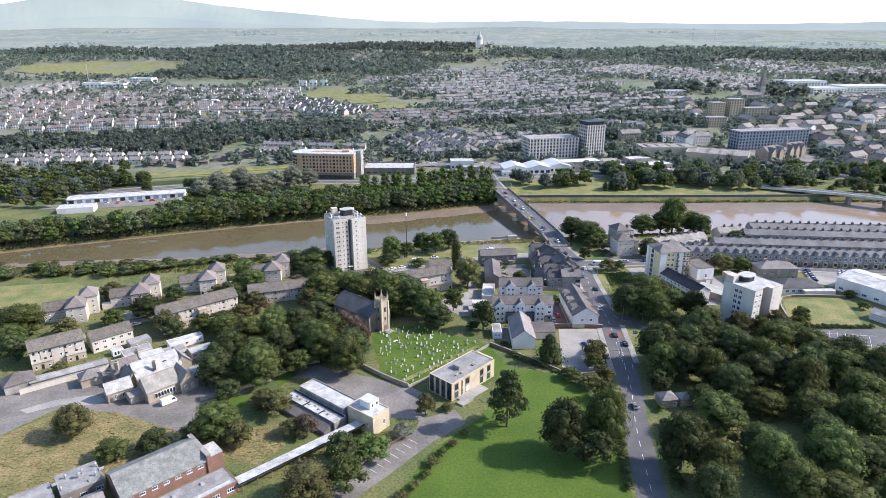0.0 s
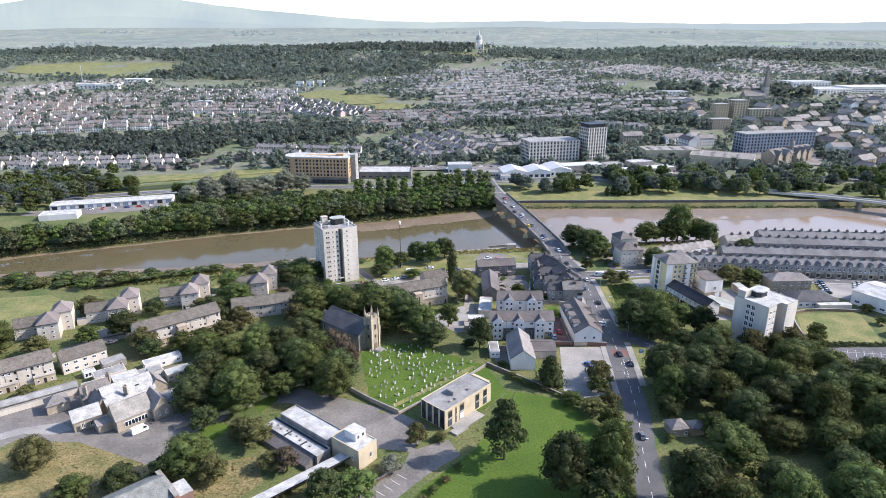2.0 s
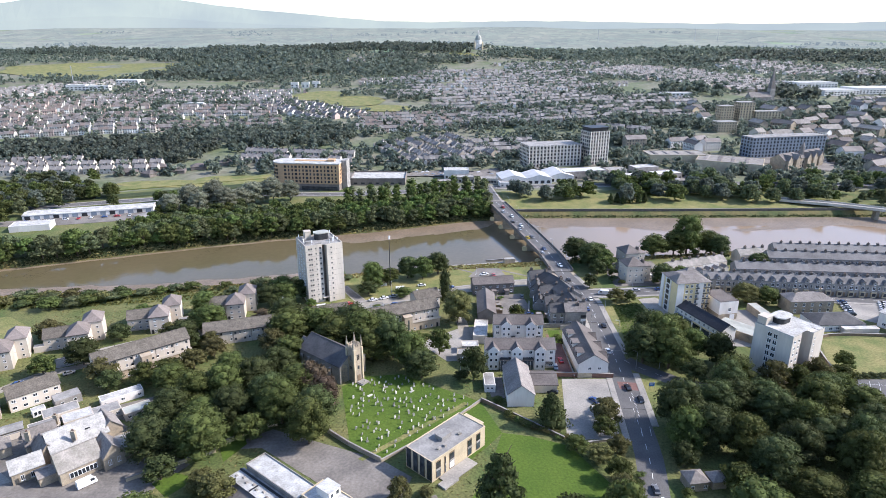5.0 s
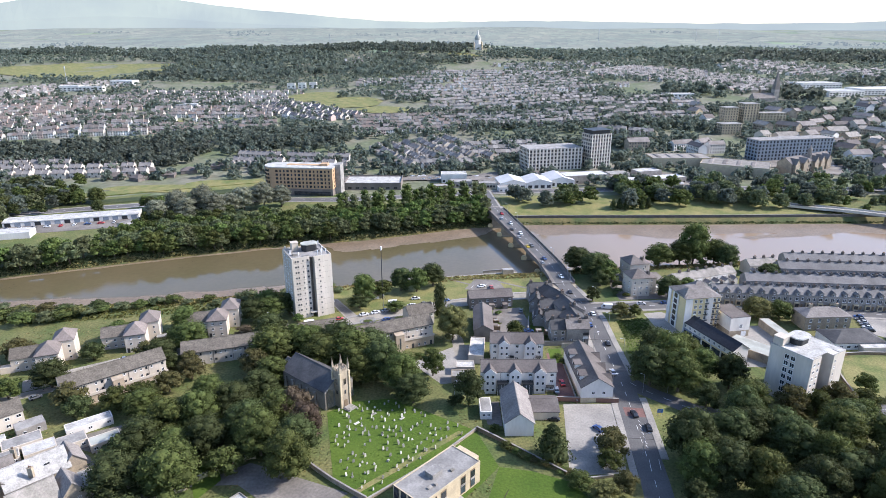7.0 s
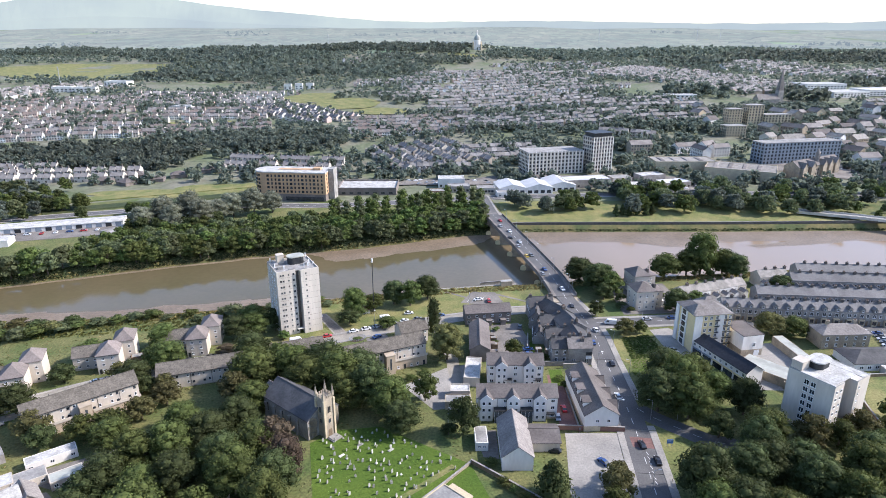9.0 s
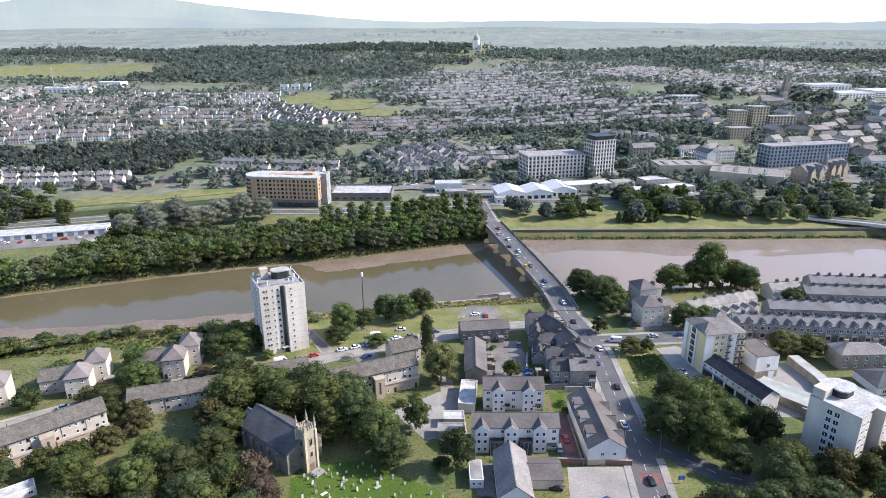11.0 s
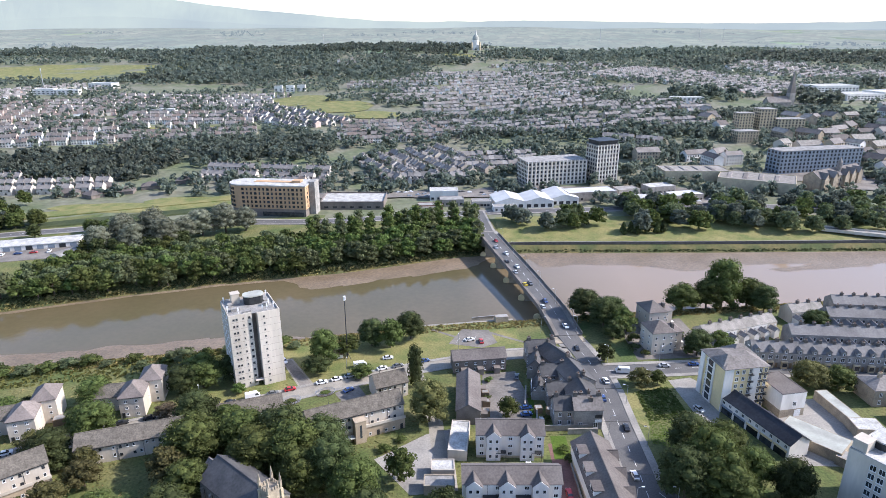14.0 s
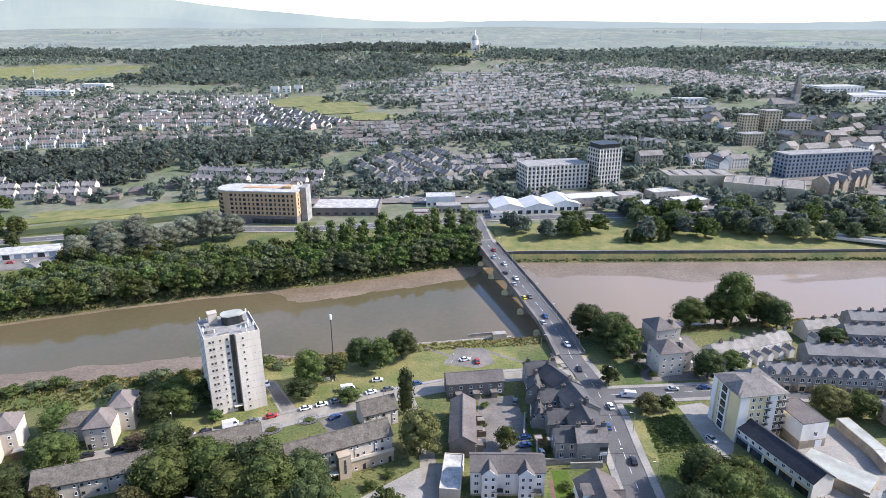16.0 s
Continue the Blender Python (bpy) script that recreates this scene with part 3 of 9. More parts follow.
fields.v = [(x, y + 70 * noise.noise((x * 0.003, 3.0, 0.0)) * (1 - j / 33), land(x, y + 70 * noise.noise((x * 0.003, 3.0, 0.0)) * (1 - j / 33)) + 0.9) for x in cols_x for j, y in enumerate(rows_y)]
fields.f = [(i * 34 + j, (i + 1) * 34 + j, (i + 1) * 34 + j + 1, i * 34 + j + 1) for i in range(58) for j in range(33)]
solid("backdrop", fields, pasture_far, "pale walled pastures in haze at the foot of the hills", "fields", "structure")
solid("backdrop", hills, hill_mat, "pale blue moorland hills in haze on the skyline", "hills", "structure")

# ---- surfaces laid on the ground ----
ROAD_LINES, HARD = [], []


def patch(name, ring, material, label, lift=0.05, category="ground"):
    if material not in ("dry", "verge"):
        HARD.append(ring)
    sh = Shape()
    n = len(ring)
    sh.add([(x, y, lift) for x, y in ring] + [(x, y, -0.3) for x, y in ring], [tuple(range(n))] + [(i, i + n, (i + 1) % n + n, (i + 1) % n) for i in range(n)])
    return solid(name, sh, M[material], label, category, "structure")


def strip(line, width, off=0.0, z=0.05, drop=0.3):
    """A ribbon along a line of (x, y[, z]); off shifts it sideways to the right."""
    pts = [Vector((p[0], p[1], p[2] if len(p) > 2 else 0.0)) for p in line]
    fine = []
    for i in range(len(pts) - 1):
        p0, p1, p2, p3 = pts[max(0, i - 1)], pts[i], pts[i + 1], pts[min(len(pts) - 1, i + 2)]
        n = max(2, int((p2 - p1).length / 6))
        for k in range(n):
            t = k / n
            fine.append(0.5 * (2 * p1 + (p2 - p0) * t + (2 * p0 - 5 * p1 + 4 * p2 - p3) * t * t + (3 * p1 - p0 - 3 * p2 + p3) * t ** 3))
    fine.append(pts[-1])
    sh, rows = Shape(), []
    for i, p in enumerate(fine):
        d = fine[min(i + 1, len(fine) - 1)] - fine[max(i - 1, 0)]
        r = Vector((d.y, -d.x, 0)).normalized()
        a, b = p + r * (off - width / 2), p + r * (off + width / 2)
        rows += [(a.x, a.y, a.z + z), (b.x, b.y, b.z + z), (b.x, b.y, b.z + z - drop), (a.x, a.y, a.z + z - drop)]
    sh.v = rows
    for i in range(len(fine) - 1):
        o = 4 * i
        sh.f += [(o + k, o + (k + 1) % 4, o + 4 + (k + 1) % 4, o + 4 + k) for k in range(4)]
    sh.f += [(0, 1, 2, 3), tuple(len(rows) - 4 + k for k in (3, 2, 1, 0))]
    return sh, fine


def dashes(sh, fine, off, width, length, gap, z):
    """Painted dashes along a ribbon's middle line."""
    s = 0.0
    for p, q in zip(fine, fine[1:]):
        d = q - p
        n = d.length
        if n < 1e-6:
            continue
        d /= n
        r = Vector((d.y, -d.x, 0))
        k = -(s % (length + gap))
        while k < n:
            a, b = max(0.0, k), min(n, k + length)
            if b - a > 0.3:
                v = [p + d * a + r * (off - width / 2), p + d * a + r * (off + width / 2), p + d * b + r * (off + width / 2), p + d * b + r * (off - width / 2)]
                sh.add([(w.x, w.y, w.z + z) for w in v], [(0, 1, 2, 3)])
            k += length + gap
        s += n


def stretch(line, y0, y1):
    """The stretch of a line, running up y, between two values of y."""
    out = []
    for p, q in zip(line, line[1:]):
        for k in range(9):
            t = k / 8
            y = p[1] + (q[1] - p[1]) * t
            if y0 <= y <= y1:
                out.append((p[0] + (q[0] - p[0]) * t, y))
    return out


def road(name, line, width, label, left=2.0, right=2.0, marks=True, z=0.05, left_cuts=None, right_cuts=None, surface="asphalt"):
    sh, fine = strip(line, width, 0, z)
    ROAD_LINES.append((fine, width / 2 + max(left, right)))
    solid(name, sh, M[surface], label, "road", "structure")
    for side, w, cuts in ((-1, left, left_cuts), (1, right, right_cuts)):
        if w:
            for piece in ([line] if cuts is None else [stretch(line, a, b) for a, b in cuts]):
                sh, _ = strip(piece, w, side * (width / 2 + w / 2), 0.17)
                solid("pavement", sh, M["paving"], "grey concrete pavement with a raised kerb", "pavement", "structure")
    if marks:
        sh = Shape()
        dashes(sh, fine, 0.0, 0.16, 3.0, 4.0, z + 0.012)
        if sh.v:
            solid("road_marking", sh, M["paint"], "white dashed line painted on the road", "road marking", "structure")
    return fine


MAIN = [(-20, -560), (5, -250), (30, -50), (40, 40), (52, 100), (60.2, 146), (62.8, 164), (66.4, 185.4), (71.1, 207.5), (73.8, 234), (76, 256), (77, 277), (77.4, 304), (78.2, 325), (77, 345), (73.8, 360, 0.3), (72.0, 368, 0.9)]
road("road", MAIN, 8.6, "two-lane asphalt road running to the bridge", 2.2, 2.4, left_cuts=((212, 349), (357, 366)), right_cuts=((222, 260), (274, 333), (344, 366)))
road("road", [(81.8, 338.2), (88, 338.5), (108, 340), (131, 341.5), (153, 339), (180, 334), (262, 325)], 8.0, "asphalt side road past the terraces", 2.0, 2.0, z=0.046)
road("road", [(80.2, 269), (84, 263.5), (92, 256), (99, 250), (112, 246)], 7.5, "asphalt slip road under the trees", 0, 0, z=0.046)
road("road", [(70.8, 353.5), (46, 352), (24, 346), (3, 339), (-17, 331), (-41, 320), (-64, 309), (-90, 301), (-120, 285), (-150, 266)], 6.0, "pale asphalt estate road lined with parked cars", 1.6, 1.6, False, 0.046, surface="path")
road("road", [(6.5, 338), (14, 310), (16, 292), (17.5, 284)], 5.0, "narrow shaded lane between houses", 0, 0, False, 0.042, surface="path")
solid("red_lane", strip([(72.6, 322), (72.2, 300), (71.6, 280)], 1.6, 0, 0.066)[0], M["redlane"], "worn red cycle lane beside the kerb", "cycle lane", "structure")
patch("red_crossing", [(72.5, 247), (79.6, 246), (80, 251.5), (72.8, 252.5)], "redlane", "red road surfacing at a crossing", 0.066, "crossing")

patch("lawn", [(-14, 140), (-12, 150), (-4, 167), (13, 186), (20, 200), (26, 220), (36, 218), (47, 213), (56, 195), (56, 170), (54, 140)], "lawn", "bright green mown lawn", 0.03, "lawn")
patch("lawn", [(20, 212), (26, 220), (20, 238), (-6, 214), (6, 196)], "lawn", "green grass beside the office", 0.036, "lawn")
patch("churchyard", [(-32, 249), (-24, 256), (-10, 258), (20, 238.5), (-13, 206), (-24, 214)], "lawn", "green churchyard grass", 0.04, "churchyard")
patch("tarmac_yard", [(-66, 211), (-51, 222), (-13, 206), (-3, 198), (-7, 184), (-19, 186), (-52, 212)], "yard", "worn grey tarmac yard", 0.034, "yard")
patch("driveway", [(-36, 132), (-25, 146), (-16, 156.5), (-2.6, 173), (8, 182.6), (4.2, 190.5), (-8, 184.6), (-9.5, 178), (-25.5, 159.5), (-31, 150), (-44, 132)], "yard", "tarmac driveway with parking bays", 0.045, "driveway")
patch("school_yard", [(-200, 205), (-151, 208), (-128, 222), (-104, 226), (-88, 214), (-72, 204), (-84, 183), (-91, 176), (-119, 188), (-137, 191), (-147, 175), (-170, 165), (-200, 165)], "yard", "cracked grey tarmac school yard", 0.034, "yard")
patch("concrete_base", [(-150, 190), (-141, 196.5), (-128, 200), (-122, 196), (-127, 193), (-137, 193.5), (-146, 188)], "paving", "pale broken concrete base on the school yard", 0.05, "yard")
patch("dry_meadow", [(-150, 160), (-147, 175), (-134, 189.5), (-116, 189), (-94, 180), (-85, 176), (-96, 158), (-125, 146)], "dry", "straw-coloured uncut grass", 0.05, "meadow")
patch("dry_meadow", [(-70, 165), (-69, 179), (-56, 182), (-51, 170), (-58, 160)], "dry", "straw-coloured overgrown plot", 0.04, "meadow")
patch("car_park", [(47, 216), (52, 254.5), (69.3, 254.5), (67.2, 236), (64.5, 217)], "paving", "pale concrete car park", 0.04, "car park")
patch("bowling_green", [(170, 287.6), (201, 289.7), (192, 257), (159, 257.5)], "verge", "pale mown sports field", 0.04, "field")
patch("court", [(162, 254), (210, 254.7), (198, 236), (158, 240)], "asphalt", "dark tarmac games court", 0.04, "court")
patch("field", [(-260, 300), (-197, 310), (-177, 296), (-182, 266), (-260, 266)], "verge", "mown grass field by the river", 0.04, "field")
patch("weedy_plot", [(89, 323), (102, 326), (104, 306), (88.3, 304.3)], "grass", "plot overgrown with dark green weeds", 0.05, "plot")
patch("grass_plot", [(88.2, 304.2), (103.8, 305.8), (98, 297), (92, 290), (85.5, 292)], "grass", "uncut yellow-green grass beside the weeds", 0.052, "plot")
patch("flats_yard", [(97, 347), (130, 349.5), (128, 386), (101, 383), (97, 366)], "yard", "worn tarmac round the riverside flats", 0.05, "yard")
patch("verge", [(84, 325), (104, 331), (106, 306), (92, 292), (83, 306)], "verge", "parched grass verge", 0.04, "verge")
patch("traffic_island", [(81, 257), (86, 256), (92, 244), (84, 237), (79.5, 240)], "verge", "grassed traffic island", 0.09, "island")
patch("forecourt", [(104, 331), (113, 333), (121, 322), (110, 300), (106, 305)], "paving", "pale concrete forecourt", 0.04, "forecourt")
patch("service_yard", [(126, 281), (130, 309), (143, 318), (160, 318), (160, 280)], "paving", "concrete service yard behind the flats", 0.034, "yard")
patch("estate_grass", [(-62, 312), (-40, 322), (-4, 339), (20, 348), (52, 358), (50, 384), (20, 381), (-44, 364), (-90, 350), (-120, 320)], "verge", "dry mown grass round the tower block", 0.03, "grass")
patch("riverside_car_park", [(20, 361), (34, 357.5), (41, 362), (38, 374), (26, 375)], "yard", "small riverside car park", 0.06, "car park")
patch("court_yard", [(31, 304), (33, 336), (46, 338), (49, 318), (48, 300)], "yard", "pale tarmac back yard", 0.036, "yard")
patch("school_grounds", [(-118, 232), (-86, 250), (-80, 240), (-100, 226)], "yard", "tarmac between low buildings", 0.03, "yard")
patch("flats_parking", [(-22.6, 322.2), (-18.6, 315.6), (-11.5, 316.5), (-10.5, 320), (-15.0, 328.5)], "yard", "small tarmac parking court by the flats", 0.052, "parking")
patch("tower_parking", [(-49.0, 347.6), (-44.2, 348.2), (-32.2, 329.6), (-37.0, 326.6)], "path", "pale kerbed edge round the parking strip", 0.05, "parking")
patch("tower_parking", [(-48.2, 347.0), (-44.6, 347.4), (-32.9, 329.4), (-36.4, 327.2)], "yard", "dark tarmac parking strip beside the tower block", 0.056, "parking")
patch("churchyard_path", [(-20.5, 206.5), (-18.8, 205.5), (15.5, 237), (14, 238.5)], "verge", "worn grass path across the churchyard", 0.05, "path")
patch("parking", [(197, 311), (206, 303), (222, 306), (240, 322), (240, 331), (203, 331)], "paving", "pale car park beside a warehouse", 0.04, "car park")
park = Shape()
for i in range(33):
    for k in (7.5, 12, 18, 26, 36, 48, 60):
        px = 54 + 8 * i
        py = along(FAR_BANK, px) + k
        park.v.append((px, py, land(px, py) + 0.12))
park.f = [(i * 7 + j, (i + 1) * 7 + j, (i + 1) * 7 + j + 1, i * 7 + j + 1) for i in range(32) for j in range(6)]
solid("park_grass", park, M["verge"], "parched riverside park grass", "park", "structure")

patch("pale_yard", [(-4, 284), (12, 297), (20, 300), (22, 270), (8, 268)], "paving", "pale concrete yard between the garages", 0.03, "yard")
patch("brick_court", [(51, 258.5), (57, 258.5), (57.4, 292), (51.6, 292)], "redlane", "red brick paved court", 0.034, "courtyard")
patch("forecourt", [(26, 274), (51, 274), (51, 282.5), (26, 282.5)], "paving", "pale forecourt behind the white terrace", 0.03, "forecourt")
patch("garden", [(48.6, 303), (50.8, 303), (50.2, 319), (48.2, 319)], "lawn", "strip of green back garden", 0.05, "garden")
patch("garden", [(52.5, 284), (58, 284), (58, 296), (53, 296)], "lawn", "small green garden", 0.042, "garden")
patch("side_yard", [(24, 242), (29, 241), (29, 256), (22, 256)], "yard", "tarmac strip beside the clubhouse", 0.03, "yard")
patch("lawn", [(-80, 195), (-75.9, 200.3), (-70.1, 198.4), (-69.9, 194), (-73.5, 189.3)], "lawn", "small bright green lawn beside the hall", 0.05, "lawn")
patch("lawn", [(-68.4, 217.9), (-62.4, 224), (-57.4, 214), (-62.1, 205)], "lawn", "grass slope under the trees", 0.05, "lawn")
road("road", [(-170, 232), (-164.4, 239.3), (-158.7, 246.7), (-152, 256), (-141, 262.5), (-132, 268)], 4.6, "pale estate lane behind the flats", 0, 0, False, 0.042, surface="path")
patch("footpath", [(-66, 246), (-50, 246), (-48, 249), (-66, 249)], "path", "pale footpath through the trees", 0.03, "path")
patch("riverside_path", [(-10, 376), (50, 386), (50, 384.6), (-10, 374.6)], "path", "pale riverside path", 0.05, "path")
patch("path", [(36, 372), (52, 362), (53, 363), (37, 373.5)], "yard", "tarmac path across the riverside grass", 0.055, "path")
patch("path", [(12, 374), (24, 366), (24.6, 367.2), (13, 375.2)], "yard", "tarmac path across the riverside grass", 0.055, "path")

# ---- the bridge ----
def build_bridge():
    ob = thing("bridge", "concrete road bridge on piers over the river", "bridge", 0, 0, 0)
    line = [(72.4, 367, 0.9), (69.6, 392, 2.0), (64.4, 416, 3.2), (60.7, 433, 4.0), (54.4, 459, 5.2), (48.2, 485, 6.4), (46.2, 494, 6.5)]
    sh, fine = strip(line, 8.4, 0, 0.2, 0.5)
    part("deck", sh, M["asphalt"], ob, "asphalt roadway")
    for s in (-1, 1):
        sh, _ = strip(line, 1.9, s * 5.1, 0.36, 1.5)
        part("footway", sh, M["yard"], ob)
        sh, _ = strip(line, 0.22, s * 6.2, 1.3, 2.3)
        part("parapet", sh, M["darkconc"], ob, "dark weathered parapet")
    girder, _ = strip(line, 9.5, 0, -0.3, 0.9)
    part("girder", girder, M["darkconc"], ob)
    marks = Shape()
    dashes(marks, fine, 0, 0.16, 3.0, 3.5, 0.212)
    tagged(part("road_marking", marks, M["paint"], ob), kind="stuff")
    for x, y, z in ((69.1, 394, 2.1), (64.2, 417, 3.2), (58.8, 441, 4.4), (53.3, 464, 5.4), (48.6, 484, 6.3)):
        pier = Shape().box(x, y, -7.0, 10.5, 2.0, z + 6.4, -10).box(x, y, -7.0, 12.6, 3.0, 3.4, -10)
        arch = part("pier", pier, M["stone"], ob, "stone-faced pier")
        # sunlight on the stone pier heads is painted with the yellow colour
        part("pier_head", Shape().limb((x - 6.5, y - 0.6, -3.0), (x - 6.3, y + 0.6, -3.0), 1.7, 1.7, 18), M["yellow"], arch, "rounded stone pier head coloured yellow for sunlight")
        part("bearing", Shape().box(x, y, z - 0.9, 9.5, 1.4, 0.5, -10), M["darkconc"], arch)
    part("far_abutment", Shape().box(46.4, 497, -5.5, 13.4, 12.0, 11.6, 10), M["greystone"], ob, "dark stone abutment on the far bank")
    part("abutment", Shape().box(71.9, 366, -4.5, 13.6, 9.0, 4.9, 10), M["stone"], ob, "stone abutment under the road")
    return ob


def build_quay_bridge():
    """A low girder bridge that carries the quay road on along the far bank."""
    ob = thing("girder_bridge", "low pale girder bridge with lattice sides along the far bank", "bridge", 0, 0, 0)
    line = [(270, 520, 2.6), (288, 511, 2.8), (306, 502, 3.1), (326, 488, 3.6), (346, 473, 4.0), (400, 433, 4.2), (460, 391, 4.2)]
    part("deck", strip(line, 8.0, 0, 0.2, 0.6)[0], M["paving"], ob, "pale concrete roadway")
    for s in (-1, 1):
        part("parapet", strip(line, 0.25, s * 4.1, 1.2, 1.9)[0], M["concrete"], ob)
        part("girder", strip(line, 0.4, s * 3.4, -0.5, 0.5)[0], M["darkmetal"], ob, "dark lower girder")
    for (x0, y0, z0), (x1, y1, z1) in zip(line[3:], line[4:]):
        n = int(math.hypot(x1 - x0, y1 - y0) / 3.2)
        tr = Shape()
        for i in range(n):
            p, q = [Vector((x0 + (x1 - x0) * k / n, y0 + (y1 - y0) * k / n, 0)) for k in (i, i + 1)]
            lo, hi = z0 - 3.2, z0 - 0.5
            tr.limb((p.x, p.y - 3.6, lo), (q.x, q.y - 3.6, hi), 0.14, 0.14, 4).limb((p.x, p.y - 3.6, hi), (q.x, q.y - 3.6, lo), 0.14, 0.14, 4)
        tr.limb((x0, y0 - 3.6, z0 - 3.2), (x1, y1 - 3.6, z0 - 3.2), 0.22, 0.22, 4)
        part("lattice", tr, M["darkmetal"], ob, "dark crossed lattice girder")
        part("pier", Shape().box(x0, y0, -6, 2.2, 7.4, z0 + 5.6, -15), M["stone"], ob, "pale stone pier")


build_bridge()
build_quay_bridge()
road("road", [(46.2, 494, 6.45), (45, 512, 5.4), (44, 536, 3.6), (42, 566, 2.75)], 8.0, "asphalt road leaving the bridge", 1.5, 1.5)
solid("road_embankment", strip([(45.6, 502, 6.0), (45, 512, 5.35), (44, 536, 3.5), (42.4, 560, 2.7)], 13.0, 0, -0.02, 6.5)[0], M["bank"], "grassed bank under the road beyond the bridge", "embankment", "structure")
road("road", [(-420, 440, 2.5), (-340, 478, 2.5), (-290, 498, 2.5), (-240, 515, 2.5), (-190, 527, 2.6), (-120, 535, 2.6), (-60, 538, 2.6), (42, 558, 2.7), (120, 566, 2.7), (260, 574, 2.7), (520, 560, 2.7)], 9.0, "asphalt quay road on the far bank", 1.8, 1.8)

# ---- tower blocks ----
FLOORS = [1.3 + 2.66 * i for i in range(11)]


def antenna(parent, x, y, z, h=2.4):
    part("antenna", Shape().limb((x, y, z), (x, y, z + h), 0.08, 0.06).box(x, y - 0.16, z + h * 0.4, 0.46, 0.22, h * 0.55), M["upvc"], parent)


def tower_roof(ob, h, x0, y0, house=(3.0, 3.0, 3.9), lid="felt", wide=1.08, tall=3.1):
    """A lift house, a round-ended tank room under a wide flat lid, rails and masts."""
    part("lift_house", Shape().box(x0 - 4.6, y0 + 3.6, h, *house).box(x0 - 4.6, y0 + 3.6, h + house[2], house[0] + 0.3, house[1] + 0.3, 0.15), M["render"], ob, "cream lift house")
    ring = []
    for i in range(24):
        a = 2 * math.pi * i / 24
        ring.append((x0 + 1.6 + (1.5 if math.cos(a) > 0 else -1.5) + 2.1 * math.cos(a), y0 + 0.8 + 2.5 * math.sin(a)))
    room = part("tank_room", Shape().prism(ring, h, h + tall), M["darkmetal"], ob)
    cx, cy = x0 + 1.6, y0 + 0.8
    part("lid", Shape().prism([(cx + (x - cx) * wide, cy + (y - cy) * (wide + 0.03)) for x, y in ring], h + tall, h + tall + 0.42), M[lid], room, "wide flat lid")


def build_tower_one():
    L, W, h = 18.0, 16.8, 29.4
    ob = thing("tower_block", "eleven-storey pale concrete tower block beside the river", "tower block", -55.3, 335.6, 0, 28.5)
    part("wall", Shape().box(-4.9, 0.25, -0.5, 8.2, W - 0.5, h + 0.5), M["concrete"], ob)
    part("wall", Shape().box(5.0, -0.55, -0.5, 8.0, W + 1.1, h + 0.5), M["concrete"], ob)
    # the slot's shade is deepened by a darker wall colour
    part("recess", Shape().box(0.1, 1.2, -0.5, 1.8, W - 3.2, h), M["darkconc"], ob, "slot between the two halves, shade in its dark colour")
    part("roof", Shape().box(0, 0.2, h, L - 0.7, W - 1.4, 0.15), M["felt"], ob)
    up = Shape()
    for x, y, sx, sy in ((-4.9, -W / 2 + 0.65, 8.2, 0.3), (5.0, -W / 2 - 0.95, 8.0, 0.3), (0, W / 2 - 0.2, L - 0.7, 0.3), (-L / 2 + 0.16, 0.2, 0.3, W - 1.3), (L / 2 - 0.16, -0.6, 0.3, W + 0.5)):
        up.box(x, y, h, sx, sy, 0.75)
    part("parapet", up, M["concrete"], ob)
    tower_roof(ob, h + 0.15, 0.6, 1.5, lid="greenroof")
    for x, y in ((-8.0, 6.6), (-8.3, -3), (-5, -5.5), (3.5, -6.5), (5.0, -7.2), (6.4, -4.0), (7.6, 5.5), (2.2, 6.4), (7.8, -5.4), (-2.5, 6.5)):
        antenna(ob, x, y, h + 0.15, 2.0 + 0.4 * ((x * 7) % 3))
    for x, y, sx, sy, sz in ((-5.5, -2.5, 3.2, 1.6, 1.0), (-6.5, 2.5, 1.4, 2.4, 0.8), (5.6, -2.8, 2.0, 1.4, 1.2), (6.4, 2.0, 1.2, 3.0, 0.7), (-2.0, -6.0, 2.6, 0.8, 0.6)):
        part("roof_plant", Shape().box(x, y, h + 0.15, sx, sy, sz).box(x, y, h + 0.15 + sz, sx + 0.2, sy + 0.2, 0.08), M["felt"], ob)
    rail = Shape()
    for i in range(12):
        rail.limb((-8.6, -6.8 + 1.2 * i, h + 0.7), (-8.6, -6.8 + 1.2 * i, h + 1.5), 0.03, 0.03, 4)
    rail.limb((-8.6, -6.8, h + 1.5), (-8.6, 6.5, h + 1.5), 0.03, 0.03, 4).limb((-8.6, -6.8, h + 1.5), (8.4, -6.4, h + 1.5), 0.03, 0.03, 4)
    part("guard_rail", rail, M["steel"], ob)
    f = (0, -W / 2 + 0.5, 0)
    for z in FLOORS:
        window(ob, -7.3, z, 0.8, 0.85, f, 0, "felt")
        window(ob, -6.2, z, 0.8, 0.85, f, 0, "felt")
        window(ob, -3.9, z, 0.6, 0.8, f, 0, "felt")
        window(ob, -1.75, z - 0.15, 0.95, 1.0, f, 0, "felt")
        window(ob, 3.2, z, 0.7, 0.75, (0, -W / 2 - 1.1, 0), 0, "felt")
        for u in (-4.5, -0.4, 3.8):
            window(ob, u, z, 1.5, 1.15, (-9.0, 0, -90), 1)
    band = Shape()
    for i in range(1, 11):
        band.box(-4.9, -W / 2 + 0.5, 2.66 * i + 0.55, 8.22, 0.05, 0.05).box(5.0, -W / 2 - 1.1, 2.66 * i + 0.55, 8.02, 0.05, 0.05)
    part("floor_joint", band, M["darkconc"], ob)
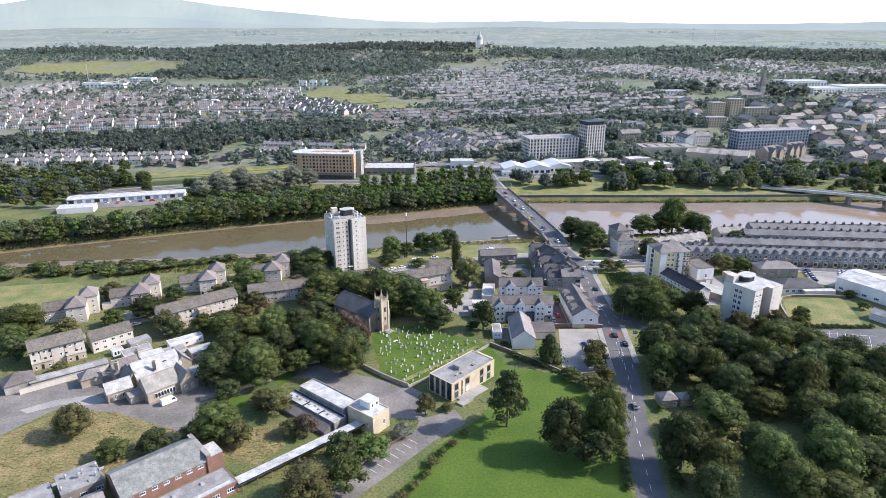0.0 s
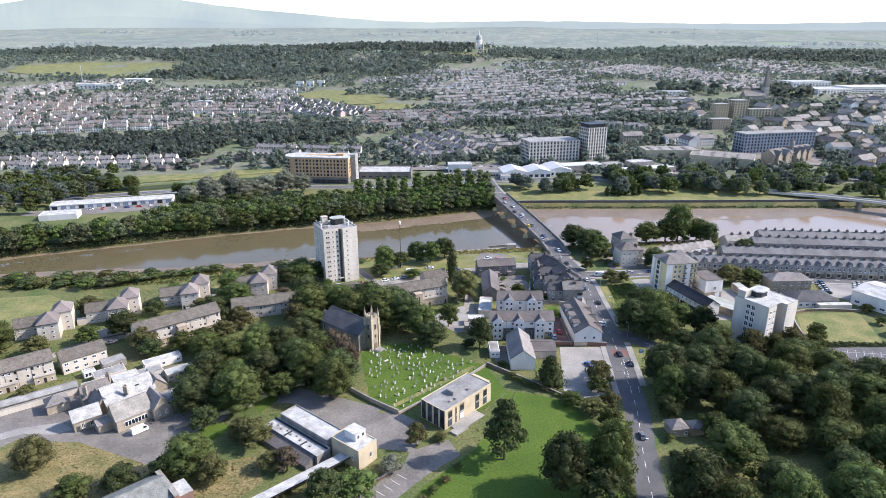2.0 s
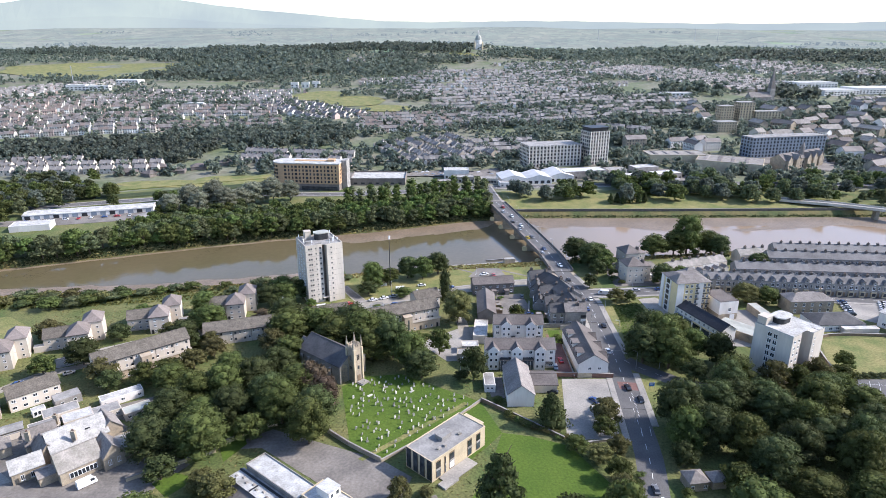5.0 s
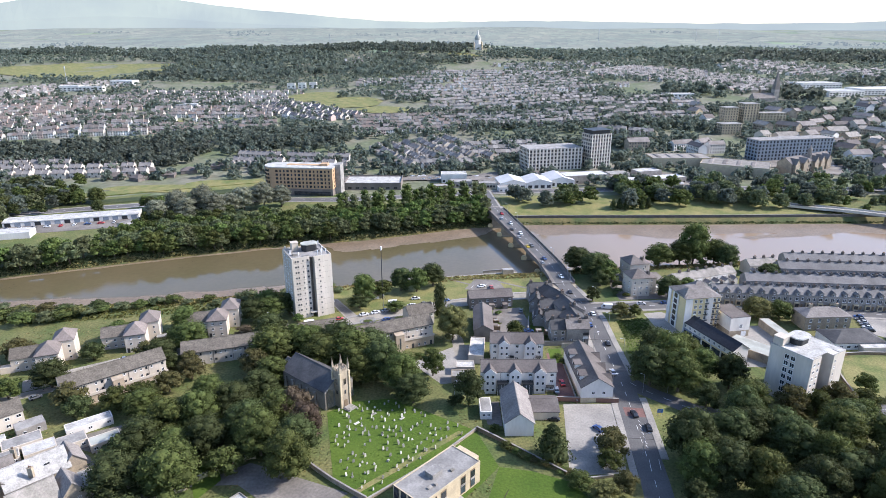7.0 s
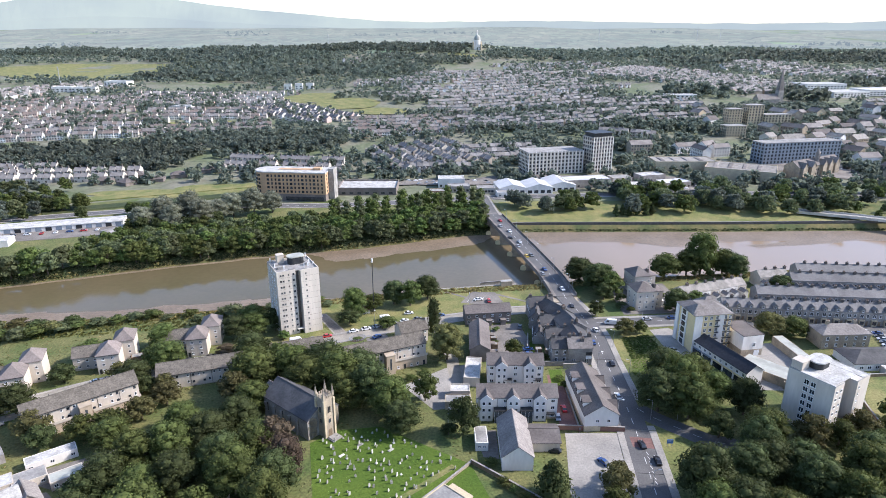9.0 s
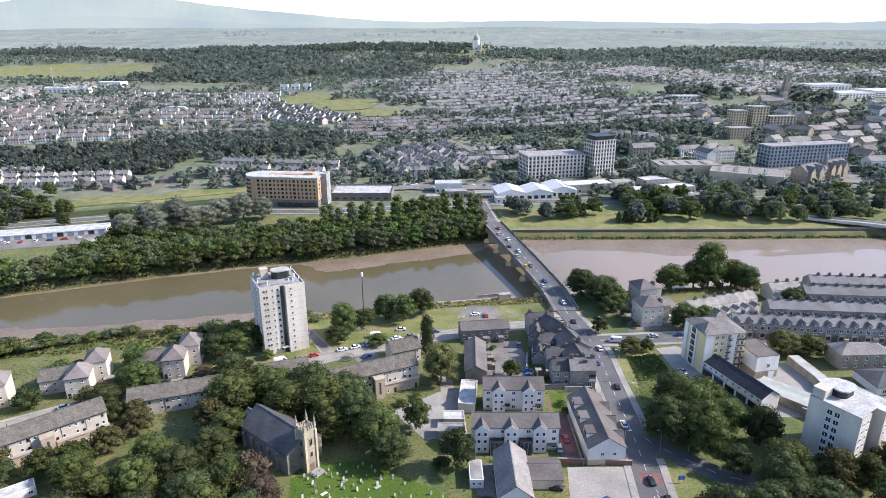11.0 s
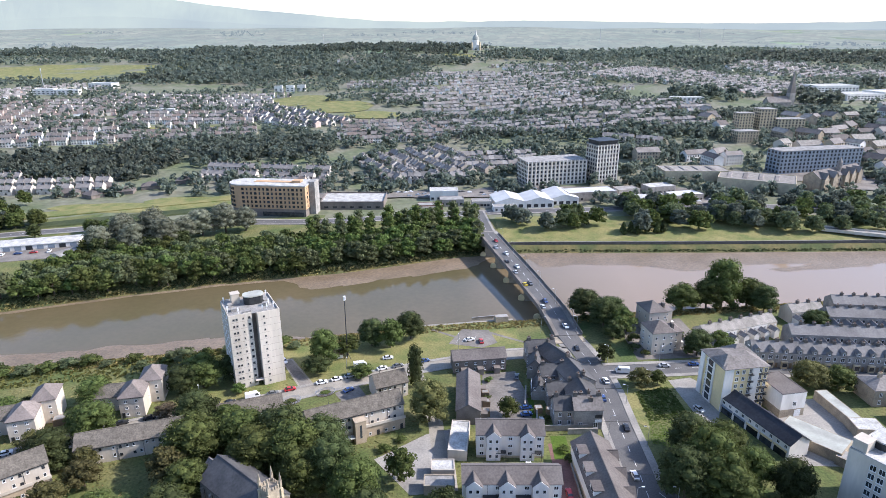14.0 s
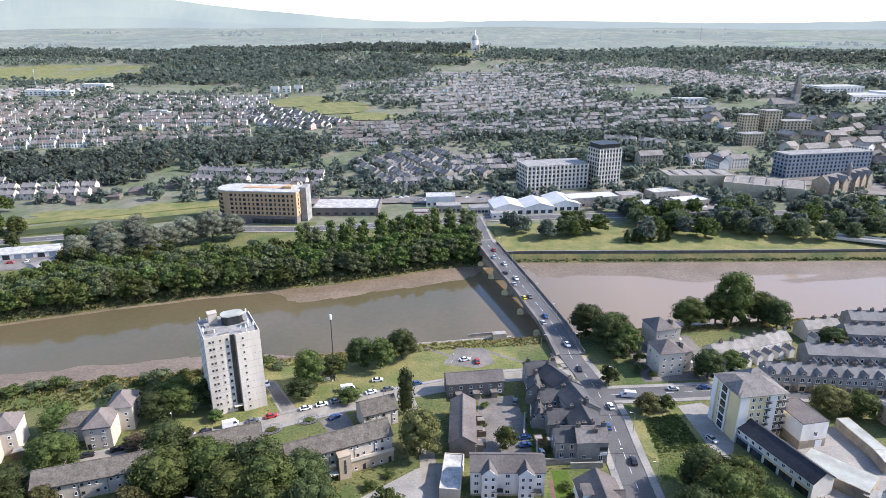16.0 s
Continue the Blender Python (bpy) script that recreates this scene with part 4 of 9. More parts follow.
    part("entrance_canopy", Shape().box(-0.2, -W / 2 - 0.2, 2.5, 3.6, 1.6, 0.2), M["concrete"], ob)
    return ob


def build_tower_two():
    L, W, h = 17.6, 15.2, 20.0
    ob = thing("tower_block", "grey concrete tower block among trees with a round roof room", "tower block", 139.0, 261.2, 0, 32)
    part("wall", Shape().box(-6.0, 0, -0.5, 5.6, W, h + 0.5), M["concrete"], ob)
    part("wall", Shape().box(5.0, -0.95, -0.5, 7.6, W + 1.9, h + 0.5), M["concrete"], ob)
    # darker colour than the concrete, painting in the shade of the slot
    part("recess", Shape().box(-1.0, 1.6, -0.5, 4.4, W - 3.3, h), M["darkconc"], ob, "slot between the two halves, its shade coloured dark")
    part("roof", Shape().box(-1.9, 0.2, h, 13.6, W - 0.8, 0.18).box(6.9, -0.8, h, 3.7, W + 1.2, 0.17), M["whiteroof"], ob, "pale coated flat roof")
    part("parapet", Shape().box(-6.0, -W / 2 + 0.1, h, 5.6, 0.2, 0.3).box(5.0, -W / 2 - 1.8, h, 7.6, 0.2, 0.3).box(0, W / 2 - 0.1, h, L, 0.2, 0.3).box(-L / 2 + 0.1, 0, h, 0.2, W - 0.4, 0.3).box(L / 2 - 0.1, -0.95, h, 0.2, W + 1.5, 0.3), M["whiteroof"], ob)
    tower_roof(ob, h + 0.18, -1.4, 2.0, (4.2, 3.6, 2.9), "whiteroof", 1.18, 2.4)
    for z in [1.3 + 2.62 * i for i in range(7)]:
        for u in (-1.2, 1.0):
            window(ob, u, z - 0.3, 1.6, 1.75, (-L / 2, 0, -90), 1)
        window(ob, -7.2, z, 1.1, 1.1, (0, -W / 2, 0), 1)
        window(ob, -4.6, z, 0.9, 1.1, (0, -W / 2, 0), 0)
        window(ob, 2.6, z, 0.7, 0.9, (0, -W / 2 - 1.9, 0), 0)
        window(ob, 3.4, z, 0.85, 0.9, (L / 2, 0, 90), 0)
        window(ob, -2.4, z, 1.4, 1.1, (L / 2, 0, 90), 1)
    return ob


build_tower_one()
build_tower_two()


# ---- long blocks of flats ----
def long_flats(x, y, turn, L, eave, floors, stair=True, label="three-storey cream flats with a brown tiled roof", n=9):
    W = 9.0
    top = eave - 1.75
    ob = gabled("flats", label, "flats", x, y, turn, L, W, eave, 2.9, "render", "moss",
                [("back", spread(n // 3, L, 4.0), (top,), 1.3, 1.15, 0), ("right", (-2, 2), (top - 2.6, top), 0.9, 1.0, 0)],
                group="long flats on the estate")
    rng = random.Random(int(abs(x) * 10))
    cols = spread(int(L / 1.9), L, 1.3)
    keep = [u for u in cols if not (stair and abs(u) < 2.6)]
    for k, u in enumerate(keep):
        if k % 5 != 4:
            window(ob, u, top + rng.choice((0, 0, 0.1)), 0.75, 0.95, (0, -W / 2, 0), 0, "upvc" if k % 3 else "darkmetal")
        if floors > 1 and k % 3 != 1:
            window(ob, u, top - 2.75, 0.85, 1.2 if k % 2 else 0.8, (0, -W / 2, 0), 0, "upvc" if k % 2 else "darkmetal")
    part("gutter", Shape().box(0, -W / 2 - 0.42, eave - 0.35, L + 0.5, 0.14, 0.14), M["darkmetal"], ob)
    for u in (-L * 0.32, -L * 0.12, L * 0.12, L * 0.32):
        part("downpipe", Shape().tube(u, -W / 2 - 0.08, 0, eave - 0.3, 0.06, 0.06, 6), M["darkmetal"], ob)
    if floors > 2:
        # the ground storey stands forward under an access deck with a solid parapet
        deck_z = eave - 4.9
        for s, w in ((-1, L / 2 - 2.4), (1, L / 2 - 2.4)):
            cx = s * (L / 2 - w / 2)
            base = part("ground_storey", Shape().box(cx, -W / 2 - 0.55, -0.3, w, 1.1, deck_z + 0.3), M["buff"], ob, "buff rendered ground storey")
            part("deck", Shape().box(cx, -W / 2 - 0.75, deck_z, w + 0.2, 1.5, 0.2).box(cx, -W / 2 - 1.44, deck_z + 0.2, w + 0.2, 0.12, 0.85), M["render"], ob, "access deck with a solid parapet")
            for i, u in enumerate(spread(max(3, int(w / 2.6)), w, 1.3)):
                if i % 3 == 1:
                    part("door", Shape().box(cx + u, -W / 2 - 1.12, -0.3, 0.95, 0.08, 2.35), M["darkmetal"], base)
                else:
                    window(ob, cx + u, 0.7, 0.85, 1.0, (0, -W / 2 - 1.1, 0), 0)
    if stair:
        st = part("stair_tower", Shape().box(0, -W / 2 - 1.6, -0.3, 3.6, 3.4, eave - 0.6).box(0, -W / 2 - 1.6, eave - 0.9, 3.9, 3.7, 0.18), M["buff"], ob, "projecting flat-roofed stair tower")
        part("stair_window", Shape().box(0, -W / 2 - 3.32, 2.0, 0.7, 0.06, eave - 4.2), M["glass"], st)
        part("porch_roof", Shape().box(-3.4, -W / 2 - 2.2, 2.4, 2.8, 2.2, 0.15), M["whiteroof"], ob)
        for s in (-1, 1):
            part("porch_post", Shape().box(-3.4 + s * 1.2, -W / 2 - 3.1, -0.3, 0.12, 0.12, 2.7), M["timber"], ob)
    for u in (-L / 4, L / 4):
        part("vent_pipe", Shape().tube(u, 1.0, eave + 2.0, eave + 3.4, 0.1, 0.1, 6), M["darkmetal"], ob)
    return ob


long_flats(-113.8, 264.5, 40, 35, 8.5, 3)
long_flats(-12.1, 299.3, 24.5, 32, 9.0, 3)
long_flats(-81.5, 289.5, 18, 31, 6.0, 2, False)
long_flats(-51.6, 305.6, 20, 27, 4.6, 2, False, "low cream flats with a brown tiled roof, half hidden by trees")
long_flats(-2.6, 322.6, 24, 12, 5.8, 2, False, "short cream block of flats with a brown tiled roof", 4)
long_flats(-157.2, 226.8, 37, 19, 8.0, 3, False, "three-storey cream flats with stained end wall", 6)
gabled("flats", "white rendered two-storey flats with a grey roof", "flats", -142.4, 240.0, 43, 16, 9, 5.6, 2.6, "render", "moss", [("front", spread(5, 16), (1.0, 3.6), 1.4, 1.1)], group="long flats on the estate")


flat_block("lean_to", "low grey flat-roofed store beside the flats", "outbuilding", -129.5, 238.5, 43, 8.5, 5.5, 3.0, "greystone", "felt", [("front", (-2.0, 2.0), (1.0,), 1.1, 1.1, 0)], 0.15)
cv = flat_block("conservatory", "white framed conservatory against the flats", "conservatory", -135.2, 231.0, 43, 4.2, 3.0, 2.4, "white", "whiteroof", [("front", (-1.2, 0.0, 1.2), (0.5,), 1.0, 1.5, 0)], 0.05)
for x, y, rf in ((-168.7, 274.5, "brick"), (-162.5, 277.0, "whiteroof"), (-140.5, 271.0, "felt"), (-113.0, 303.5, "felt"), (-122.0, 250.5, "whiteroof")):
    flat_block("garden_store", "small garden store with a low roof on the estate", "shed", x, y, 24, 4.6, 3.2, 2.4, "timber" if rf == "felt" else "render", rf, (), 0.08, group="garden stores")

# ---- clusters of maisonettes by the river ----
def maisonettes(x, y, turn, label="cream rendered maisonettes with stepped gable roofs"):
    ob = thing("maisonettes", label, "house", x, y, 0, turn, "maisonette clusters by the river")
    for nm, cx, cy, L, W, eave, rise, cover in (("wing", -8.2, 4.5, 11, 8.0, 5.6, 2.8, "moss"), ("front_house", 0, 0, 10.5, 8.0, 7.8, 3.5, "pinkslate"), ("rear_house", 4.6, 8.6, 10.0, 7.6, 8.8, 3.4, "pinkslate")):
        wing = nm == "wing"
        m = pose(cx, cy, 0, 0, 0, 0 if wing else 90)
        wall = part(nm, gable_walls(Shape(), L, W, eave, rise) if wing else Shape().box(0, 0, -0.3, L, W, eave + 0.3), M["render"], ob, place=m)
        part("roof", gable_roof(Shape(), L, W, eave, rise) if wing else hip_roof(Shape(), L, W, eave, rise, 0.35), M[cover], wall, "mossy tiled roof" if cover == "moss" else "pink-grey tiled roof")
    for z in (1.0, 3.5, 5.9):
        for u in (-1.7, 1.7):
            window(ob, u, z, 1.0, 1.0, (0, -5.25, 0), 1)
        window(ob, 6.4, z, 0.9, 1.0, (0, 3.6, 0), 0)
        if z > 3:
            window(ob, 1.6, z, 0.7, 0.9, (4.0, 0, 90), 0)
        if z < 5:
            for u in (-11.6, -8.6, -5.8):
                window(ob, u, z, 1.0, 1.0, (0, 0.5, 0), 1)
    part("door", Shape().box(-3.0, -5.28, 0, 0.95, 0.08, 2.1), M["darkmetal"], ob)
    part("gutter", Shape().box(0, -5.62, 7.65, 8.7, 0.13, 0.13), M["darkmetal"], ob)
    return ob


for args in ((-91.0, 312.0, 12), (-121.0, 298.5, 18), (-147.5, 281.0, 22), (-170.0, 265.0, 24)):
    maisonettes(*args)


# ---- the church ----
def build_church():
    ob = thing("church", "grey stone church with a pinnacled square tower and slate roof", "church", -36.5, 262.0, 0, -40)
    L, W = 24.0, 13.0
    part("nave", gable_walls(Shape(), L, W, 7.2, 4.6, -1.5, 0), M["greystone"], ob, "sooty stone walls")
    part("roof", gable_roof(Shape(), L, W, 7.2, 4.6, 0.25, 0.25, -1.5, 0), M["darkslate"], ob, "dark slate roof")
    part("chancel", gable_walls(Shape(), 6, 7, 5.2, 3.0, -16.0, 0), M["greystone"], ob)
    part("chancel_roof", gable_roof(Shape(), 6, 7, 5.2, 3.0, 0.25, 0.2, -16.0, 0), M["slate"], ob)
    tw = part("tower", Shape().box(11.8, 0, -0.5, 4.0, 4.0, 15.0).box(11.8, 0, 7.6, 4.25, 4.25, 0.22).box(11.8, 0, 11.6, 4.25, 4.25, 0.22), M["stone"], ob, "square stone tower")
    mer = Shape()
    for a in (-1, 1):
        for b in (-1, 1):
            part("buttress", Shape().box(11.8 + a * 2.0, b * 2.0, -0.5, 0.7, 0.7, 14.4), M["palestone"], tw)
            pin = Shape()
            pin.box(11.8 + a * 1.9, b * 1.9, 14.5, 0.62, 0.62, 1.9).box(11.8 + a * 1.9, b * 1.9, 16.4, 0.62, 0.62, 2.6, 45, 0.05)
            part("pinnacle", pin, M["stone"], tw)
    for i in range(4):
        for s in (-1, 1):
            mer.box(11.8 - 1.2 + 0.8 * i, s * 1.87, 14.5, 0.45, 0.26, 0.95).box(11.8 + s * 1.87, -1.2 + 0.8 * i, 14.5, 0.26, 0.45, 0.95)
    tagged(part("battlement", mer, M["stone"], tw), kind="stuff")
    for face in ((13.8, 0, 90), (11.8, -2.0, 0)):
        window(ob, 0, 8.8, 1.2, 2.5, face, 1, "stone")
        window(ob, 0, 5.0, 1.0, 1.7, face, 0, "stone")
    part("door", Shape().box(13.83, 0, 0, 0.12, 1.5, 2.7), M["timber"], tw, "arched dark timber door")
    for s in (-1, 1):
        part("aisle_front", gable_walls(Shape(), 3.0, 3.6, 6.4, 1.4, 9.0, s * 4.6), M["palestone"], ob)
        for i in range(5):
            window(ob, -10 + 4.2 * i, 2.4, 1.2, 3.4, (-1.5, -W / 2, 0) if s < 0 else (-1.5, W / 2, 180), 1, "stone")
            part("wall_buttress", Shape().box(-12.0 + 4.3 * i, s * (W / 2 + 0.35), -0.3, 0.7, 0.8, 6.0), M["greystone"], ob)
    part("step", Shape().box(16.0, 0, 0, 3.0, 4.0, 0.35).box(15.4, 0, 0.35, 1.8, 3.2, 0.3), M["paving"], ob)
    return ob


build_church()

# ---- headstones, in uneven rows across the churchyard ----
STONES = []
for w, h, top in ((0.6, 0.95, 1), (0.75, 1.2, 1), (0.5, 0.75, 0), (0.42, 1.5, 2)):
    sh = Shape().box(0, 0, -0.15, w, 0.16, h)
    if top == 1:
        sh.add([(w / 2 * math.cos(math.pi * i / 6), s * 0.08, h - 0.15 + w / 2.6 * math.sin(math.pi * i / 6)) for s in (-1, 1) for i in range(7)], [tuple(range(7)), tuple(range(13, 6, -1))] + [(i, i + 7, i + 8, i + 1) for i in range(6)])
    elif top == 2:
        sh.box(0, 0, h - 0.15, w * 0.5, 0.3, 0.5, 0, 0.2).box(0, 0, -0.1, w * 1.8, w * 1.8, 0.4)
    else:
        sh.box(0, 0, -0.1, w * 1.4, 0.5, 0.25)
    STONES.append(sh.mesh("headstone", M["headstone"]))
SLAB = Shape().box(0, 0, -0.1, 0.9, 2.0, 0.35).mesh("grave_slab", M["headstone"])
rs = random.Random(11)
YARD = [(-30.5, 248), (-22.5, 255), (-10, 256), (17.5, 238.5), (-13, 208), (-23, 215)]


def inside(ring, x, y):
    ok = False
    for (x0, y0), (x1, y1) in zip(ring, ring[1:] + ring[:1]):
        if (y0 > y) != (y1 > y) and x < (x1 - x0) * (y - y0) / (y1 - y0) + x0:
            ok = not ok
    return ok


for i in range(18):
    for j in range(23):
        # rows run across the slope of the yard, many stones lost
        u, v = -34 + 2.3 * j + rs.uniform(-1.1, 1.1), 2.8 * i + rs.uniform(-1.0, 1.0)
        x, y = -8 + 0.72 * u + 0.69 * (v - 24), 232 + 0.69 * u * -1 + 0.72 * (v - 24)
        if not inside(YARD, x, y) or rs.random() < 0.30:
            continue
        k = rs.choice((0, 0, 1, 1, 2, 3))
        if rs.random() < 0.06:
            st = tagged(new("grave_slab", SLAB), "flat stone grave slab in the grass", "grave slab", "graves in the churchyard")
            st.matrix_world = pose(x, y, 0.03, 0, 0, rs.uniform(-60, -35))
        else:
            st = tagged(new("headstone", STONES[k]), "tall thin memorial in the grass" if k == 3 else "weathered leaning stone headstone in the grass", "headstone", "graves in the churchyard")
            st.matrix_world = pose(x, y, 0.03, rs.uniform(-9, 9), rs.uniform(-6, 6), rs.uniform(20, 70))


# ---- the stone-clad office beside the churchyard ----
def build_office():
    L, W, h = 24.4, 11.2, 7.0
    ob = flat_block("office_building", "two-storey tan stone office with a grey flat roof", "office", 7.3, 208.3, 47.0, L, W, h, "palestone", "felt", parapet=0.35)
    part("rooftop_hatch", Shape().box(-1.0, 0.6, h, 4.0, 3.0, 1.5).box(-1.0, 0.6, h + 1.5, 4.3, 3.3, 0.12), M["felt"], ob)
    for u, w in ((-9.6, 2.1), (-6.6, 0.7), (-3.6, 2.3), (4.6, 2.1), (8.8, 2.1)):
        bay = part("window_bay", Shape().box(u, -W / 2 - 0.02, 0.5, w, 0.12, 6.0), M["timber"], ob, "brown timber window bay")
        for z, lit in ((0.8, "upvc" if w > 2.2 else "blueglass"), (3.9, "glass")):
            part("pane", Shape().box(u, -W / 2 - 0.1, z, w - 0.3, 0.05, 2.2), M[lit], bay)
        part("spandrel", Shape().box(u, -W / 2 - 0.09, 3.1, w - 0.1, 0.1, 0.7), M["felt"], bay)
    for u, v, a, b, c in ((3.6, -2.2, 1.2, 0.9, 0.6), (-6.0, -2.6, 1.6, 0.8, 0.5), (-4.0, -3.0, 0.9, 0.9, 0.8)):
        part("roof_vent", Shape().box(u, v, h, a, b, c), M["paleslate"], ob)
    for i in range(4):
        u = -4.4 + 2.9 * i
        bay = part("window_strip", Shape().box(-L / 2 - 0.02, u, 0.3, 0.12, 1.9, 6.9), M["darkmetal"], ob)
        part("pane", Shape().box(-L / 2 - 0.1, u, 0.7, 0.06, 1.5, 6.0), M["glass"], bay)
    part("entrance_step", Shape().box(-3, -W / 2 - 2.2, 0, 13, 4.2, 0.35).box(-9, -W / 2 - 3.6, 0, 6, 3.0, 0.6), M["paving"], ob)
    part("annex", Shape().box(L / 2 + 1.6, 1.5, -0.3, 3.4, 7.5, 5.6).box(L / 2 + 1.6, 1.5, 5.3, 3.6, 7.7, 0.2), M["palestone"], ob)
    return ob


build_office()


# ---- the derelict white-roofed hall and its covered way ----
def build_hall():
    ob = thing("derelict_hall", "derelict low hall with peeling white flat roofs", "hall", -43.0, 189.5, 0, -39)
    part("main_wall", Shape().box(0, 3.4, -0.3, 23, 6.6, 5.6), M["greystone"], ob)
    part("main_roof", Shape().box(0, 3.4, 5.3, 23.2, 6.8, 0.25), M["whiteroof"], ob, "peeling white flat roof")
    part("roof_upstand", Shape().box(0, 6.7, 5.55, 23.2, 0.25, 0.35).box(0, 0.1, 5.55, 23.2, 0.25, 0.3).box(-11.5, 3.4, 5.55, 0.25, 6.3, 0.35), M["paleslate"], ob)
    part("side_wall", Shape().box(0, -2.6, -0.3, 26, 5.2, 3.8), M["greystone"], ob)
    part("side_roof", Shape().box(0, -2.6, 3.5, 26.2, 5.4, 0.2), M["whiteroof"], ob, "stained lower roof")
    part("roof_step", Shape().box(0, -1.0, 3.7, 26.2, 0.5, 0.45).box(-3, -3.6, 3.7, 0.3, 3.0, 0.3).box(5, -3.6, 3.7, 0.3, 3.0, 0.3), M["darkmetal"], ob)
    part("lean_to", Shape().add([(-12, -9.0, 1.4), (12, -9.0, 1.4), (12, -5.2, 3.2), (-12, -5.2, 3.2), (-12, -9.0, -0.3), (12, -9.0, -0.3), (12, -5.2, -0.3), (-12, -5.2, -0.3)], [(0, 1, 2, 3), (4, 5, 1, 0), (5, 6, 2, 1), (7, 4, 0, 3), (6, 7, 3, 2)]), M["slate"], ob)
    for i in range(9):
        part("rooflight", Shape().box(-11.5 + 2.4 * i, -3.4 + 0.8 * (i % 2), 3.7, 0.9, 0.9, 0.4, 0, 0.6), M["paleslate"], ob)
    hl = flat_block("tower_hall", "square tan stone stair block with a white rooftop room", "hall", -25.3, 181.6, -38, 12.0, 7.8, 6.8, "palestone", "whiteroof", [("right", (1.2,), (2.4,), 0.9, 1.8), ("front", (3.5,), (3.0,), 0.8, 1.4)])
    hut = part("rooftop_room", Shape().box(-0.6, 1.2, 6.9, 5.0, 4.2, 2.4), M["white"], hl, "white rooftop room")
    part("hut_roof", Shape().box(-0.6, 1.2, 9.3, 5.3, 4.5, 0.2), M["whiteroof"], hut)
    part("hut_window", Shape().box(1.92, 0.2, 7.6, 0.06, 0.9, 1.1).box(1.92, 2.2, 7.6, 0.06, 0.9, 1.1), M["glass"], hut)
    way = thing("covered_way", "long covered walkway with a peeling pale flat roof", "walkway", -43.5, 163.8, 0, 42)
    part("roof", Shape().box(0, 0, 3.1, 44, 3.8, 0.25), M["whiteroof"], way)
    part("wall", Shape().box(0, 1.5, -0.3, 44, 0.3, 3.4), M["stone"], way)
    part("roof_edge", Shape().box(0, -1.95, 3.2, 44, 0.12, 0.35), M["darkmetal"], way)
    for i in range(10):
        part("post", Shape().box(-21 + 4.6 * i, -1.5, -0.3, 0.22, 0.22, 3.4), M["timber"], way)


build_hall()


# ---- the brick school hall and flat-roofed wing ----
def build_school_hall():
    ob = gabled("brick_hall", "long red-brick hall with a weathered slate roof", "hall", -85.1, 154.0, 43.6, 24, 15.0, 4.4, 3.8, "brick", "oldslate",
                [("front", spread(7, 24, 2), (2.8,), 1.6, 1.0, 2)])
    part("end_gable", Shape().box(12.6, -1.0, -0.3, 1.2, 14, 6.6), M["brick"], ob)
    part("coping", Shape().box(12.6, -1.0, 6.3, 1.5, 14.3, 0.18), M["paleslate"], ob)
    part("stage_block", Shape().box(14.9, -4.2, -0.3, 4.4, 6.5, 5.4), M["brick"], ob)
    part("stage_roof", Shape().box(14.9, -4.2, 5.1, 4.6, 6.7, 0.2), M["whiteroof"], ob)
    wing = flat_block("school_wing", "flat-roofed brick wing with grey felt roofs", "school wing", -72.0, 143.2, 43.6, 26, 9.0, 3.3, "brick", "felt", [("front", spread(6, 24), (1.2,), 2.0, 1.2, 2)], 0.25)
    part("roof_gutter", Shape().box(0, -3.2, 3.45, 23, 1.2, 0.2), M["whiteroof"], wing)
    for u, v in ((-8, 1), (-3, 2), (5, 1.5)):
        part("rooflight", Shape().box(u, v, 3.42, 1.3, 1.3, 0.5, 0, 0.6), M["felt"], wing)
    fl = flat_block("school_block", "flat-roofed block with vents and hatches on its roof", "school wing", -105.8, 149.6, 40, 11, 10.5, 4.0, "darkconc", "felt", [("front", spread(3, 11), (1.2,), 2.0, 1.2, 2)], 0.25, kerb="felt")
    for u, v, s in ((-3, 2, 0.5), (0, 0, 0.8), (1.2, 1.5, 0.6), (4, -2, 0.5), (-5, -3, 0.5), (5, 2.5, 0.5)):
        part("roof_vent", Shape().tube(u, v, 4.1, 4.7 + s, s * 0.5, s * 0.4, 10).tube(u, v, 4.7 + s, 5.0 + s, s * 0.9, s * 0.2, 10), M["steel"], fl)
    for u, v in ((-6, 1), (2.5, -3.5), (6, 0)):
        part("roof_hatch", Shape().box(u, v, 4.1, 1.3, 1.0, 0.35), M["felt"], fl)
    flat_block("school_block", "low flat-roofed outbuilding with dark felt", "school wing", -115.0, 142, 40, 10, 9, 3.2, "darkconc", "felt", (), 0.2, kerb="felt")
    gabled("school_outbuilding", "small outbuilding with a grey pitched roof", "outbuilding", -99.0, 140.0, 40, 9, 7, 3.0, 1.6, "brick", "slate")


build_school_hall()


